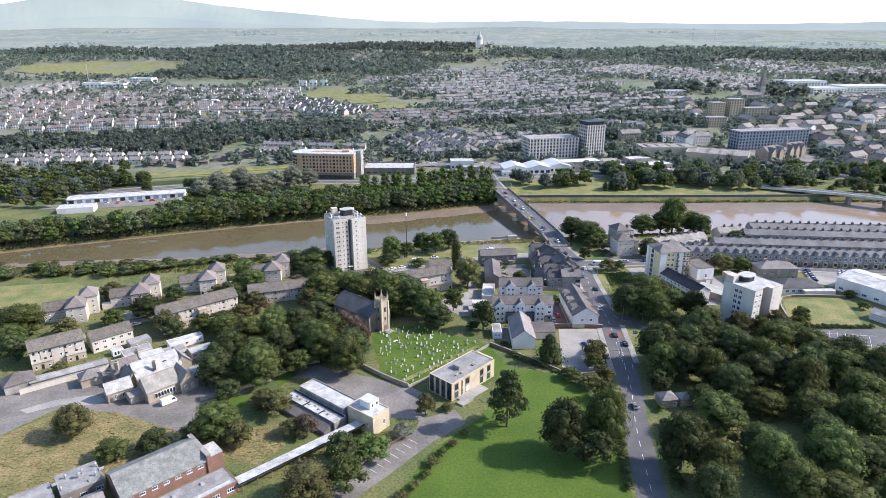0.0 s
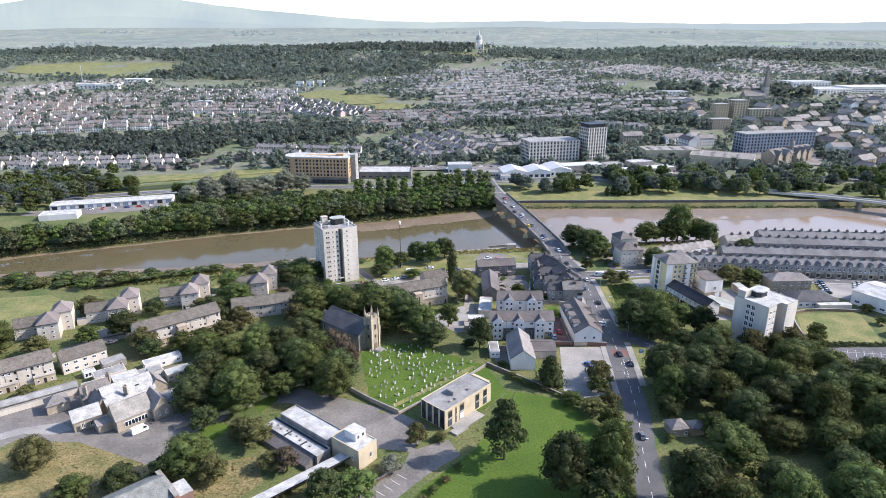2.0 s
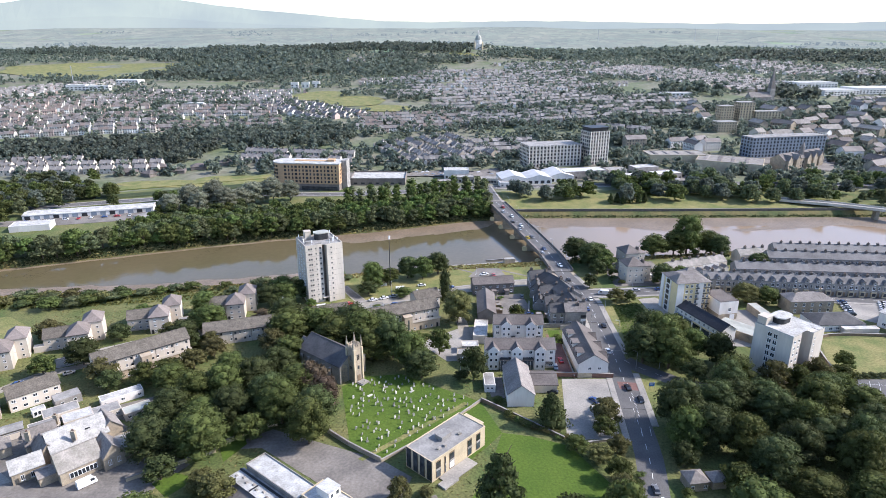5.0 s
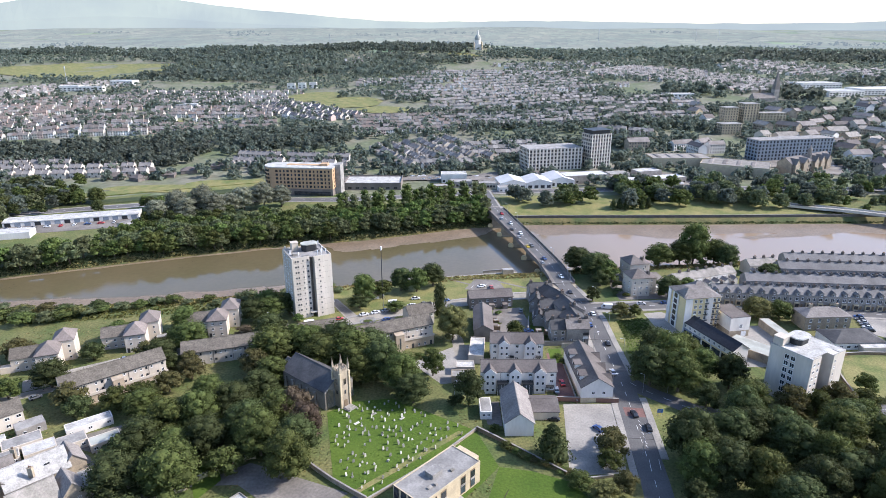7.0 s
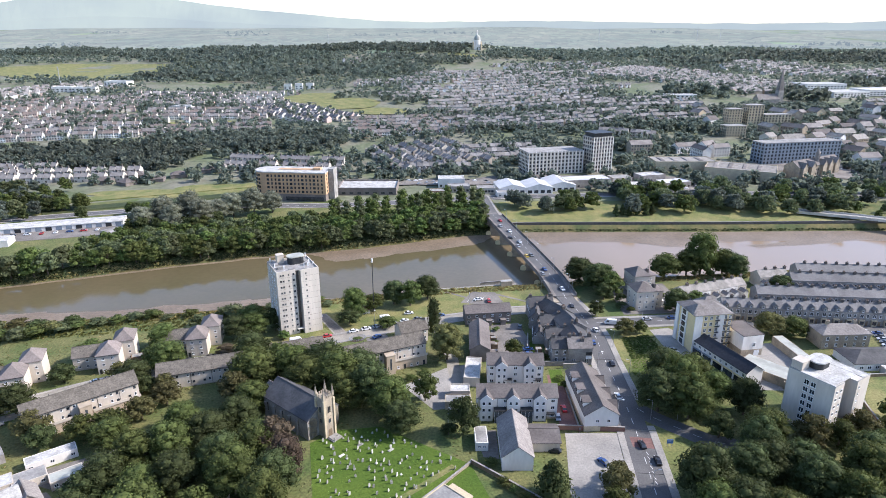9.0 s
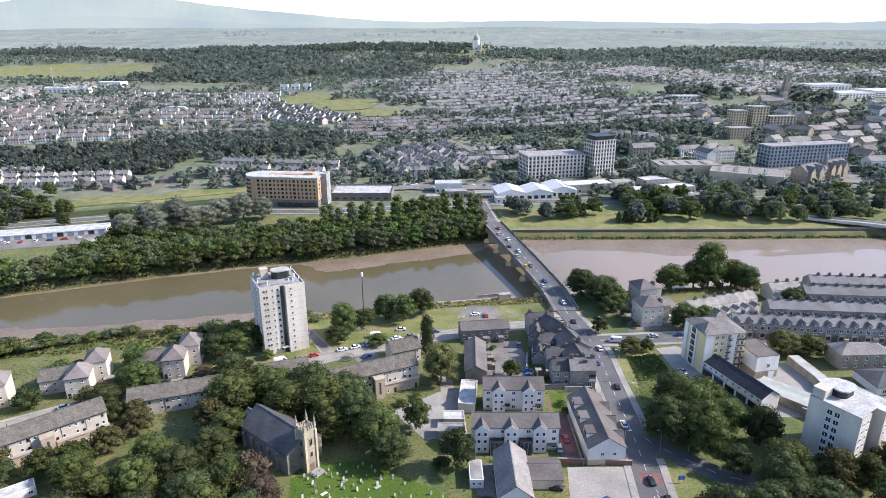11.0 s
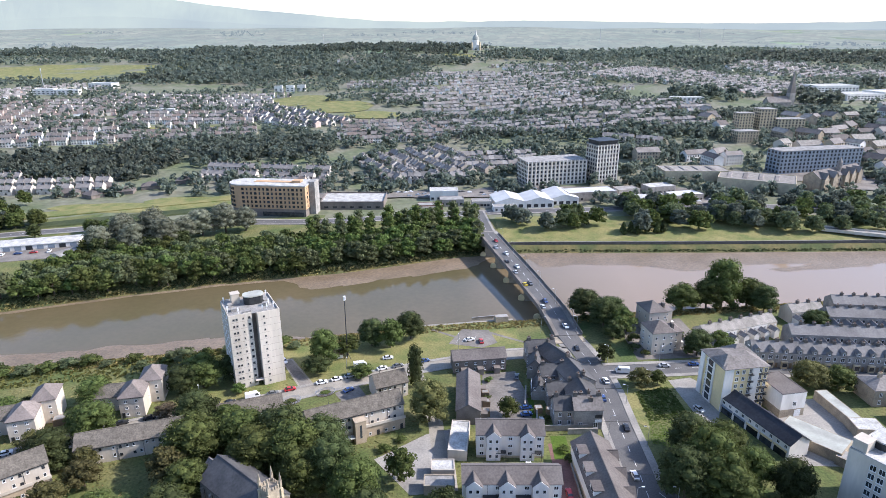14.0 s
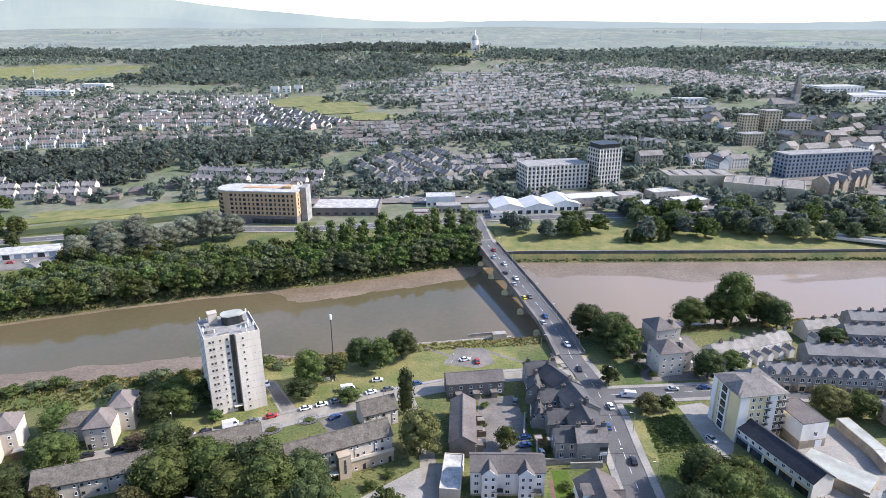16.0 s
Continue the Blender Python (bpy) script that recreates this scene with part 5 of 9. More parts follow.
# ---- the Victorian stone school ----
def build_stone_school():
    bx, by = -110.0, 205.0
    ob = thing("stone_school", "Victorian sandstone school with several steep slate gables", "school", bx, by, 0, 0)
    def wing(nm, x, y, turn, L, W, eave, rise, roof):
        w = part(nm, gable_walls(Shape(), L, W, eave, rise), M["stone"], ob, place=pose(x - bx, y - by, 0, 0, 0, turn))
        part("roof", gable_roof(Shape(), L, W, eave, rise, 0.3), M[roof], w)
        return w
    main = wing("main_range", -111.0, 212.0, 45, 16.5, 10.6, 5.0, 4.4, "bleached")
    front = wing("front_range", -104.6, 200.8, 46, 11.5, 8.0, 4.5, 4.2, "paleslate")
    wing("cross_wing", -97.5, 206.0, -44, 9, 6.2, 4.4, 3.8, "slate")
    wing("porch_wing", -119.0, 199.2, 40, 8.5, 6.2, 3.8, 2.8, "bleached")
    wing("west_wing", -122.3, 212.0, 42, 9, 7.2, 4.6, 3.8, "slate")
    wing("link_wing", -117.5, 206.5, -46, 8, 6.0, 4.2, 3.2, "slate")
    wing("rear_wing", -104.5, 219.0, -46, 9, 6.5, 4.4, 3.4, "slate")
    wing("low_store", -111.4, 197.3, 44, 6.0, 5.2, 3.0, 0.9, "slate")
    part("glazed_front", Shape().box(0.4, -4.06, 1.3, 7.6, 0.14, 1.9), M["upvc"], front, "row of white-framed school windows")
    for i in range(7):
        part("school_window", Shape().box(-2.8 + 1.07 * i, -4.16, 1.45, 0.85, 0.06, 1.6), M["glass"], front)
    for x, y in ((-108.5, 207.5), (-122.5, 207.0), (-119.0, 216.0)):
        chimney(ob, x - bx, y - by, 6.4, 3.2, "stone")
    part("rooflight", Shape().box(3.0, -2.6, 7.3, 1.4, 1.0, 0.2), M["glass"], main)
    for cx, cy, turn in ((-94.4, 202.8, 46), (-116.6, 195.8, 40)):
        for u in (-1.3, 1.3):
            window(ob, u, 1.4, 1.0, 1.8, (cx - bx, cy - by, turn), 1)
    flat_block("stone_school_annex", "low dark flat-roofed annex of the school", "school wing", -93.5, 211.5, 38, 9, 9, 3.8, "stone", "felt")
    gabled("lodge", "small slate-roofed stone lodge", "house", -134.3, 208.5, 38, 7, 6, 3.2, 2.6, "stone", "slate", hip=True)
    gabled("bungalow", "old stone lodge with a brown roof by the yard", "house", -159.5, 205.5, 40, 10, 8, 3.2, 3.0, "greystone", "tile", hip=True)
    gabled("shed", "long low pale shed roof along the yard wall", "shed", -145.0, 213.5, 36, 26, 4.5, 2.4, 0.7, "stone", "felt")
    for x, y, L, W, h, r in ((-110.5, 240.0, 14, 4.5, 2.8, "whiteroof"), (-126, 229, 11, 6, 3.2, "felt"), (-118.5, 226, 9, 6, 3.0, "whiteroof"), (-127, 221, 9, 5, 2.8, "felt"), (-100.5, 231, 9, 5, 2.8, "greenroof"), (-111, 230, 9, 6, 2.8, "felt")):
        flat_block("outbuilding", "low flat-roofed prefabricated outbuilding", "outbuilding", x, y, 38, L, W, h, "white" if W < 5 else "render", r, [("front", spread(3, L), (1.0,), 1.2, 1.0)], 0.15)


build_stone_school()

# ---- white terraced houses by the main road ----
def white_terrace(x, y, L, turn, label):
    W, eave = 8.5, 8.4
    ob = gabled("terrace", label, "terrace", x, y, turn, L, W, eave, 2.6, "white", "tile", group="white terraces")
    n = 3 if L > 22 else 2
    for i in range(n):
        u = -L / 2 + L * (i + 0.5) / n - (1.5 if n == 3 else 0)
        bay = part("gabled_bay", gable_walls(Shape(), 2.2, 4.4, eave, 1.9), M["white"], ob, place=pose(u, -W / 2 - 0.5, 0, 0, 0, 90))
        part("bay_roof", gable_roof(Shape(), 4.5, 4.4, eave, 1.9, 0.25, 0.18, 1.6, 0), M["tile"], bay)
        for z in (1.0, 3.8, 6.4):
            for du in (-1.0, 1.0):
                window(ob, u + du, z, 0.95, 1.25, (0, -W / 2 - 1.6, 0), 0)
    for u in spread(n + 1, L, 1.6):
        for z in (1.0, 3.8, 6.4):
            window(ob, u, z, 1.3, 1.2, (0, -W / 2, 0), 1)
    part("base_course", Shape().box(0, 0, -0.3, L + 0.06, W + 0.06, 1.1), M["palestone"], ob)
    for i in range(n - 1 if n == 3 else 0):
        u = -L / 2 + L * (i + 1) / n - 1.5
        cons = part("conservatory", Shape().box(u, -W / 2 - 1.3, 0, 3.9, 2.6, 4.6), M["blueglass"], ob, "dark glazed two-storey conservatory")
        fr = part("glazing_frame", Shape().box(u, -W / 2 - 1.3, 4.6, 4.1, 2.8, 0.14).box(u, -W / 2 - 1.3, 2.25, 4.0, 2.7, 0.16), M["darkmetal"], cons)
        for k in range(4):
            part("mullion", Shape().box(u - 1.92 + 1.28 * k, -W / 2 - 2.62, 0, 0.09, 0.07, 4.6), M["upvc"], cons)
    for u in (-L / 4, L / 4):
        part("downpipe", Shape().tube(u, -W / 2 - 0.08, 0, eave, 0.05, 0.05, 6), M["darkmetal"], ob)
    for u in spread(n, L, 5):
        bal = part("balcony", Shape().box(u + 2.6, -W / 2 - 0.9, 2.7, 3.2, 1.6, 0.14), M["darkmetal"], ob, "dark metal balcony")
        rail = Shape().box(u + 2.6, -W / 2 - 1.68, 3.75, 3.2, 0.06, 0.06)
        for k in range(9):
            rail.box(u + 1.05 + 0.385 * k, -W / 2 - 1.68, 2.84, 0.04, 0.04, 0.95)
        rail.box(u + 1.05, -W / 2 - 1.65, 0, 0.12, 0.12, 2.7).box(u + 4.15, -W / 2 - 1.65, 0, 0.12, 0.12, 2.7)
        part("railing", rail, M["darkmetal"], bal)
    return ob


white_terrace(36.8, 267.0, 27.5, 0, "white three-storey terrace with gabled bays and dark balconies")
white_terrace(38.6, 289.2, 21.0, -1, "white three-storey terrace with two gabled bays")

# the long slate-roofed house beside the road, its gable to the yard
dk = gabled("roadside_house", "long white house with a brown tiled roof and dormers", "house", 63.6, 270.0, 92, 29, 11.5, 6.2, 3.7, "white", "tile", [("left", (-1.4, 2.4), (3.4,), 1.1, 1.1)])
for i in range(3):
    dm = part("dormer", Shape().box(-8 + 8 * i, 3.5, 6.3, 4.2, 3.6, 2.1), M["white"], dk)
    part("dormer_roof", Shape().box(-8 + 8 * i, 3.4, 8.4, 4.6, 4.2, 0.18), M["tile"], dm)
    part("pane", Shape().box(-8 + 8 * i, 5.32, 6.9, 2.4, 0.06, 1.1), M["glass"], dm)
    part("street_gable", gable_roof(Shape(), 5.0, 4.2, 5.8, 2.0, 0.2, 0.18), M["tile"], dk, place=pose(-8 + 8 * i, -4.0, 0, 0, 0, 90))
part("base_course", Shape().box(0, 0, -0.3, 29.06, 11.56, 2.3), M["palestone"], dk)

# the grey clubhouse and its wing by the car park
gabled("clubhouse", "pale blue-grey rendered clubhouse with a slate gable roof", "clubhouse", 34.0, 245.5, 90, 20, 9.5, 5.0, 3.6, "white", "slate", [("left", (), (), 1, 1)])
gabled("clubhouse_wing", "low wing with a brown sheet roof", "clubhouse", 43.5, 249.5, 0, 10, 10, 3.4, 1.8, "render", "tile")
flat_block("portable_cabin", "white portable cabin with a flat roof", "cabin", 23.6, 249.5, 91, 9, 4, 3.0, "white", "felt", [("left", (-0.8, 0.8), (1.2,), 0.9, 1.0)], 0.1)
flat_block("flat_garage", "long low garage with a bright white flat roof", "garage", 22.8, 291.5, 84, 16, 6, 3.4, "render", "whiteroof")
flat_block("flat_garage", "low garage with a white flat roof", "garage", 17.5, 277.5, 0, 7, 5, 3.0, "render", "whiteroof")
flat_block("flat_garage", "low stone-walled shed with a grey roof", "garage", 16.5, 270.5, 0, 9, 5, 3.0, "stone", "felt")

# brown houses behind the riverside road
for x, y, turn, L, W, e in ((31.5, 341.5, 8, 21, 8, 5.6), (26.6, 314.5, 88, 24, 8.2, 5.4)):
    h = gabled("brown_house_row", "row of brown brick houses with a plain tiled roof", "house row", x, y, turn, L, W, e, 2.4, "darkconc", "tile", [("front", spread(6, L), (0.9, 3.4), 1.2, 1.1)], group="brown house rows")
    for u in spread(3, L, 4):
        part("porch", Shape().box(u, -W / 2 - 1.2, -0.2, 2.2, 2.4, 2.6).box(u, -W / 2 - 1.2, 2.4, 2.5, 2.7, 0.15), M["darkconc"], h)

# the dark slate terraces that line the bridge road
rs = random.Random(5)
for x, y, turn, L, W, e in ((56.5, 345.5, 6, 11, 9, 6.8), (62.0, 337.0, -62, 14, 9.5, 7.2), (66.0, 324.0, -75, 15, 10, 7.4), (66.3, 311.0, -84, 13, 10.5, 7.0), (58.5, 328.5, 5, 9, 6.5, 5.4), (59.0, 316.0, 5, 9, 6.5, 5.4), (60.0, 304.8, 2, 10, 7, 6.6), (53.5, 336.0, 80, 8, 6, 5.2), (52.5, 321.0, 84, 7, 5, 3.4)):
    h = gabled("street_house", "soot-dark stone house with a dark slate roof", "house", x, y, turn, L, W, e, 3.2, "greystone", "darkslate",
               [("front", spread(3, L, 1.8), (1.0, 4.0), 1.1, 1.6), ("back", spread(3, L, 1.8), (1.0, 4.0), 1.1, 1.6), ("left", (-1.5, 1.5), (4.0,), 0.9, 1.3)], [(-L / 2 + 0.8, 0), (L / 2 - 0.8, 0)], "dark street houses")
    if rs.random() < 0.6:
        part("rooflight", Shape().box(1.5, -W / 4, e + 1.75, 1.0, 0.8, 0.15), M["glass"], h)
hotel = gabled("corner_house", "tall grey stone corner house with grouped chimneys", "house", 66.0, 303.6, 2, 9.5, 8.0, 7.6, 3.0, "greystone", "slate", [("front", (-2.6, 2.6), (0.8,), 1.4, 2.0), ("right", (-2, 2), (1, 4.2), 1.0, 1.6)], [(-4, 0), (4, 0), (1, -1.5)])
part("shop_sign", Shape().box(3.4, -4.12, 4.6, 2.4, 0.12, 1.2), M["darkmetal"], hotel)
part("shop_sign", Shape().box(3.4, -4.14, 2.9, 2.2, 0.12, 1.0), M["upvc"], hotel)
for x, y, turn, L in ((50, 306, 84, 10), (47.5, 318, 82, 12), (55, 299, 2, 22), (64, 297.2, 2, 10)):
    wl = thing("garden_wall", "old stone garden wall", "wall", x, y, 0, turn, "garden walls")
    part("wall", Shape().box(0, 0, -0.2, L, 0.4, 2.2), M["greystone"], wl)
    part("coping", Shape().box(0, 0, 2.0, L + 0.1, 0.55, 0.14), M["paleslate"], wl)
for x, y in ((32.5, 308), (33, 314), (33, 320), (51, 310), (55, 309)):
    flat_block("garden_shed", "small timber garden shed", "shed", x, y, 4, 2.6, 2.2, 2.1, "timber", "felt", (), 0.06)


# ---- yellow and white flats with balconies, and the shop row beside them ----
def build_yellow_flats():
    L, W, h = 16.5, 14.5, 16.6
    ob = thing("apartment_building", "six-storey yellow and white apartments with hipped slate roofs", "apartments", 121.6, 318.6, 0, 9)
    part("wall", Shape().box(0, 0, -0.5, L, W, h + 0.5), M["yellow"], ob)
    part("white_bay", Shape().box(-6.6, -W / 2 - 0.1, -0.3, 3.2, 0.5, h + 0.2), M["white"], ob)
    part("white_bay", Shape().box(3.4, -W / 2 - 0.1, -0.3, 2.4, 0.5, h + 0.2), M["white"], ob)
    part("white_side", Shape().box(-L / 2 - 0.1, 0.5, -0.3, 0.5, 4.6, h + 0.2), M["white"], ob)
    part("white_side", Shape().box(-L / 2 - 0.1, 6.0, -0.3, 0.5, 2.4, h + 0.2), M["white"], ob)
    rf = part("roof", hip_roof(Shape(), L, W, h, 2.4, 0.5, 0, 0, 3.0), M["slate"], ob, "weathered slate hips")
    part("roof_hip", hip_roof(Shape(), 9, 7, h + 0.5, 3.2, 0.3, 3.5, 3.5), M["slate"], rf)
    part("roof_hip", hip_roof(Shape(), 7, 6.5, h + 0.5, 2.9, 0.3, -4.5, -2.5), M["slate"], rf)
    for i in range(6):
        z = 0.9 + 2.7 * i
        for u in (1.6, 5.4, 7.4):
            window(ob, u, z, 1.1, 1.7, (0, -W / 2 - (0.0 if u != 1.6 else 0.0), 0), 1, "upvc")
            if i:
                bal = part("balcony", Shape().box(u, -W / 2 - 0.65, z - 0.35, 1.7, 1.0, 0.12), M["darkmetal"], ob, "dark railed balcony")
                rl = Shape().box(u, -W / 2 - 1.12, z + 0.6, 1.7, 0.05, 0.06)
                for k in range(6):
                    rl.box(u - 0.8 + 0.32 * k, -W / 2 - 1.12, z - 0.23, 0.04, 0.04, 0.85)
                part("railing", rl, M["darkmetal"], bal)
        for v in (-5.5, -2.9):
            window(ob, v, z, 1.2, 1.5, (-L / 2, 0, -90), 1)
        part("stair_glazing", Shape().box(-L / 2 - 0.4, 0.5, z - 0.2, 0.1, 2.6, 2.1), M["glass"], ob)
        for u in (-3.4, -1.0):
            window(ob, u, z, 1.2, 1.5, (0, -W / 2, 0), 1)
    an = flat_block("apartment_annex", "white rendered annex with a stone base and brown roof", "apartments", 137.0, 314.0, 11, 9.5, 14, 9.2, "white", "tile", [("front", (0.5,), (4.2,), 1.4, 1.8, 2), ("right", (-3, 0, 3), (4.4,), 1.2, 1.4)], 0.25, kerb="tile")
    part("base_course", Shape().box(0, 0, -0.3, 9.56, 14.06, 3.3), M["stone"], an)
    part("garage_door", Shape().box(2.2, -7.06, 0, 2.4, 0.1, 2.6), M["upvc"], an)
    sh = gabled("shop_row", "long two-storey shop row with a dark slate roof", "shop row", 123.8, 298.4, -70.5, 29, 8.0, 5.6, 2.6, "white", "inkslate", [("front", spread(10, 29), (3.6,), 1.1, 1.2)])
    for u in spread(5, 29, 3.2):
        fr = part("shop_front", Shape().box(u, -4.06, 0, 4.6, 0.16, 2.5), M["glass"], sh)
        part("fascia", Shape().box(u, -4.2, 2.5, 5.0, 0.3, 0.6), M["blue"] if u < -4 else M["yellow"], fr)


build_yellow_flats()
for x, y, L, W, h, r, t in ((137.5, 292.0, 19, 10, 3.6, "greenroof", -48), (155.5, 309.5, 18, 4.5, 3.4, "greenroof", -84), (158.0, 297.5, 9, 7, 3.6, "whiteroof", -5), (143.0, 280.5, 8, 5, 3.0, "felt", -48), (150, 274, 10, 4, 2.8, "greenroof", -20)):
    flat_block("service_shed", "low shed with a pale flat sheet roof in the service yard", "shed", x, y, t, L, W, h, "stone", r, (), 0.12)

# ---- the paired stone-and-white house by the bridge ----
for x, y, turn, L, W, e in ((107.6, 357.0, 9, 14.5, 10.0, 9.6), (111.0, 376.5, 12, 13, 11, 10.0)):
    p = gabled("riverside_flats", "three-storey pale rendered flats with hipped slate roofs", "flats", x, y, turn, L - 4.5, W + 0.5, e, 3.6, "render", "tile", [("front", (-3.2, 0.2, 3.4), (1.2, 4.0, 6.8), 0.85, 1.1, 0), ("left", (-2.5, 2.5), (1.2, 4.0, 6.8), 0.85, 1.1, 0), ("right", (-3.5,), (1.2, 4.0, 6.8), 0.85, 1.1, 0)], group="riverside flats", hip=True)
    wg = part("side_wing", Shape().box(L / 2 - 0.2, 0.8, -0.3, 5.0, 7.0, e - 0.9), M["render"], p)
    part("wing_roof", hip_roof(Shape(), 7.2, 5.0, e - 1.2, 2.2, 0.3), M["pinkslate"], wg, place=pose(L / 2 - 0.2, 0.8, 0, 0, 0, 90))
    for z in (1.2, 4.0, 6.6):
        window(p, L / 2 - 0.2, z, 0.8, 1.0, (0, -2.7, 0), 0)
        for v in (-1.4, 1.4):
            window(p, v + 0.8, z, 0.8, 1.0, (L / 2 + 2.3, 0, 90), 0)
    part("chimney_breast", Shape().box(L / 2 - 2.2, -1.6, e - 2.0, 1.0, 1.6, 4.6), M["sootbrick"], p, "soot-dark chimney stack")
    part("porch", Shape().box(L / 2 + 3.4, 0.5, -0.3, 2.2, 3.0, 2.6).box(L / 2 + 3.4, 0.5, 2.3, 2.5, 3.3, 0.15), M["white"], p)
gabled("park_kiosk", "small stone lodge with a slate roof under the trees", "lodge", 80.2, 194.5, 8, 5.8, 5.4, 3.0, 2.2, "stone", "slate", [("front", (-2, 2), (1,), 1, 1.1)], hip=True)
gabled("park_kiosk", "small stone shelter with a slate roof under the trees", "lodge", 86.8, 195.0, 8, 4.4, 4.4, 2.6, 2.0, "stone", "slate", hip=True)


# ---- Victorian terraces: every house with its bay, dormer and stack ----
def terrace_house(front):
    """One terraced house, 5.4 m wide: walls, roof, stack, bay and rear wing."""
    w, W, e, r = 5.4, 9.0, 6.4, 2.9
    ob = thing("terraced_house", "narrow stone terraced house with a slate roof", "terraced house", 0, 0, -900, 0, "stone terraces")
    part("wall", gable_walls(Shape(), w, W, e, r), M["greystone"], ob)
    part("roof", gable_roof(Shape(), w, W, e, r, 0.0), M["terraceslate"], ob)
    chimney(ob, w / 2 - 0.5, 0, e + r - 0.5, 1.7, "sootbrick", 2, 0.85)
    window(ob, 1.4, 3.9, 1.0, 1.6, (0, -W / 2, 0), 0)
    if front:
        bay = part("bay", Shape().box(-1.1, -W / 2 - 0.5, 0, 2.2, 1.0, 2.9).box(-1.1, -W / 2 - 0.5, 2.9, 2.4, 1.2, 0.15), M["palestone"], ob)
        part("pane", Shape().box(-1.1, -W / 2 - 1.02, 0.8, 1.7, 0.06, 1.7), M["glass"], bay)
        dm = part("dormer", gable_walls(Shape(), 2.6, 1.9, 1.6, 0.9), M["greystone"], ob, place=pose(-1.0, -W / 2 + 1.2, e - 0.2, 0, 0, 90))
        part("dormer_roof", gable_roof(Shape(), 2.6, 1.9, 1.6, 0.9, 0.2, 0.12), M["terraceslate"], dm)
        window(ob, -1.0, e + 0.2, 0.8, 1.0, (0, -W / 2 - 0.1, 0), 0)
        window(ob, -1.1, 3.8, 1.5, 1.7, (0, -W / 2, 0), 1)
        part("door", Shape().box(1.5, -W / 2 - 0.04, 0, 0.95, 0.1, 2.2), M["timber"], ob)
    else:
        rw = part("rear_wing", gable_walls(Shape(), 5.0, 3.0, 4.2, 1.4), M["greystone"], ob, place=pose(-0.9, -W / 2 - 2.5, 0, 0, 0, 90))
        part("wing_roof", gable_roof(Shape(), 5.0, 3.0, 4.2, 1.4, 0.15, 0.12), M["terraceslate"], rw)
        window(ob, -0.9, 2.6, 0.9, 1.2, (0, -W / 2 - 5.0, 0), 0)
        part("yard_wall", Shape().box(-w / 2, -W / 2 - 4.5, 0, 0.25, 9, 1.9).box(0, -W / 2 - 9, 0, w, 0.25, 1.9), M["greystone"], ob)
    return ob


bay_house, back_house = terrace_house(True), terrace_house(False)


def terrace_line(proto, x0, y0, x1, y1):
    d = Vector((x1 - x0, y1 - y0, 0))
    n = int(d.length / 5.4)
    a = math.degrees(math.atan2(d.y, d.x))
    d.normalize()
    for i in range(n):
        copy_thing(proto, pose(x0 + d.x * 5.4 * (i + 0.5), y0 + d.y * 5.4 * (i + 0.5), 0, 0, 0, a))


terrace_line(bay_house, 141, 346.3, 262, 333.5)
terrace_line(back_house, 164, 361.0, 272, 351)
terrace_line(back_house, 190, 378.5, 290, 369)
terrace_line(back_house, 200, 392, 292, 384)
for i, o in enumerate((bay_house, back_house)):
    for c in o.children_recursive:
        bpy.data.objects.remove(c)
    bpy.data.objects.remove(o)


def white_rows(x, y, turn, n):
    for i in range(n):
        a = radians(turn)
        px, py = x + math.cos(a) * 5.6 * i, y + math.sin(a) * 5.6 * i
        h = gabled("cottage", "white-painted terraced cottage with a slate roof and small rear wing", "cottage", px, py, turn, 5.6, 8.5, 5.4, 2.8, "white" if i % 3 else "render", "paleslate", [("front", (-1.4, 1.4), (1.0, 3.4), 0.9, 1.2)], [(2.3, 0)], "white cottages", over=0.0)
        rw = part("rear_wing", gable_walls(Shape(), 4.0, 2.8, 3.6, 1.2), M["white"], h, place=pose(-1.0, -6.2, 0, 0, 0, 90))
        part("wing_roof", gable_roof(Shape(), 4.0, 2.8, 3.6, 1.2, 0.15, 0.12), M["slate"], rw)


white_rows(129.5, 362.5, 20, 7)
white_rows(178.5, 384.5, 10, 3)

# ---- houses and sheds beside the sports field ----
gabled("stone_villa", "stone house with a hipped slate roof and chimneys", "house", 180.5, 318.5, 3, 21, 10, 6.4, 3.0, "stone", "slate", [("front", spread(5, 21, 2.4), (1.0, 4.0), 1.1, 1.6)], [(-6, 0), (6, 0)], hip=True)
gabled("pavilion", "low pavilion with a dark hipped roof beside the sports field", "pavilion", 183.5, 301.5, 3, 22, 13, 3.2, 3.0, "white", "darkslate", [("front", spread(6, 20, 2), (1.0,), 1.6, 1.2, 1)], hip=True)
flat_block("pavilion_store", "low store with a white flat roof by the pavilion", "shed", 191.0, 293.2, 3, 16, 3.0, 2.8, "render", "whiteroof", (), 0.1)
gabled("warehouse", "white metal warehouse with a shallow pale roof", "warehouse", 222.0, 292.0, -58, 34, 22, 6.8, 1.6, "white", "whiteroof", [("front", spread(6, 34, 3), (1.2,), 2.2, 1.2, 2)])
gabled("court_shed", "small shed beside the games court", "shed", 205, 262, -58, 12, 7, 3.2, 1.4, "white", "felt")

# ---- trees: tapered trunk and limbs, a crown of lobes set with leaf clumps ----
def ico(n):
    bm = bmesh.new()
    bmesh.ops.create_icosphere(bm, subdivisions=n, radius=1.0)
    v = np.array([p.co[:] for p in bm.verts])
    f = np.array([[p.index for p in q.verts] for q in bm.faces])
    bm.free()
    return v, f


ICO1 = ico(1)


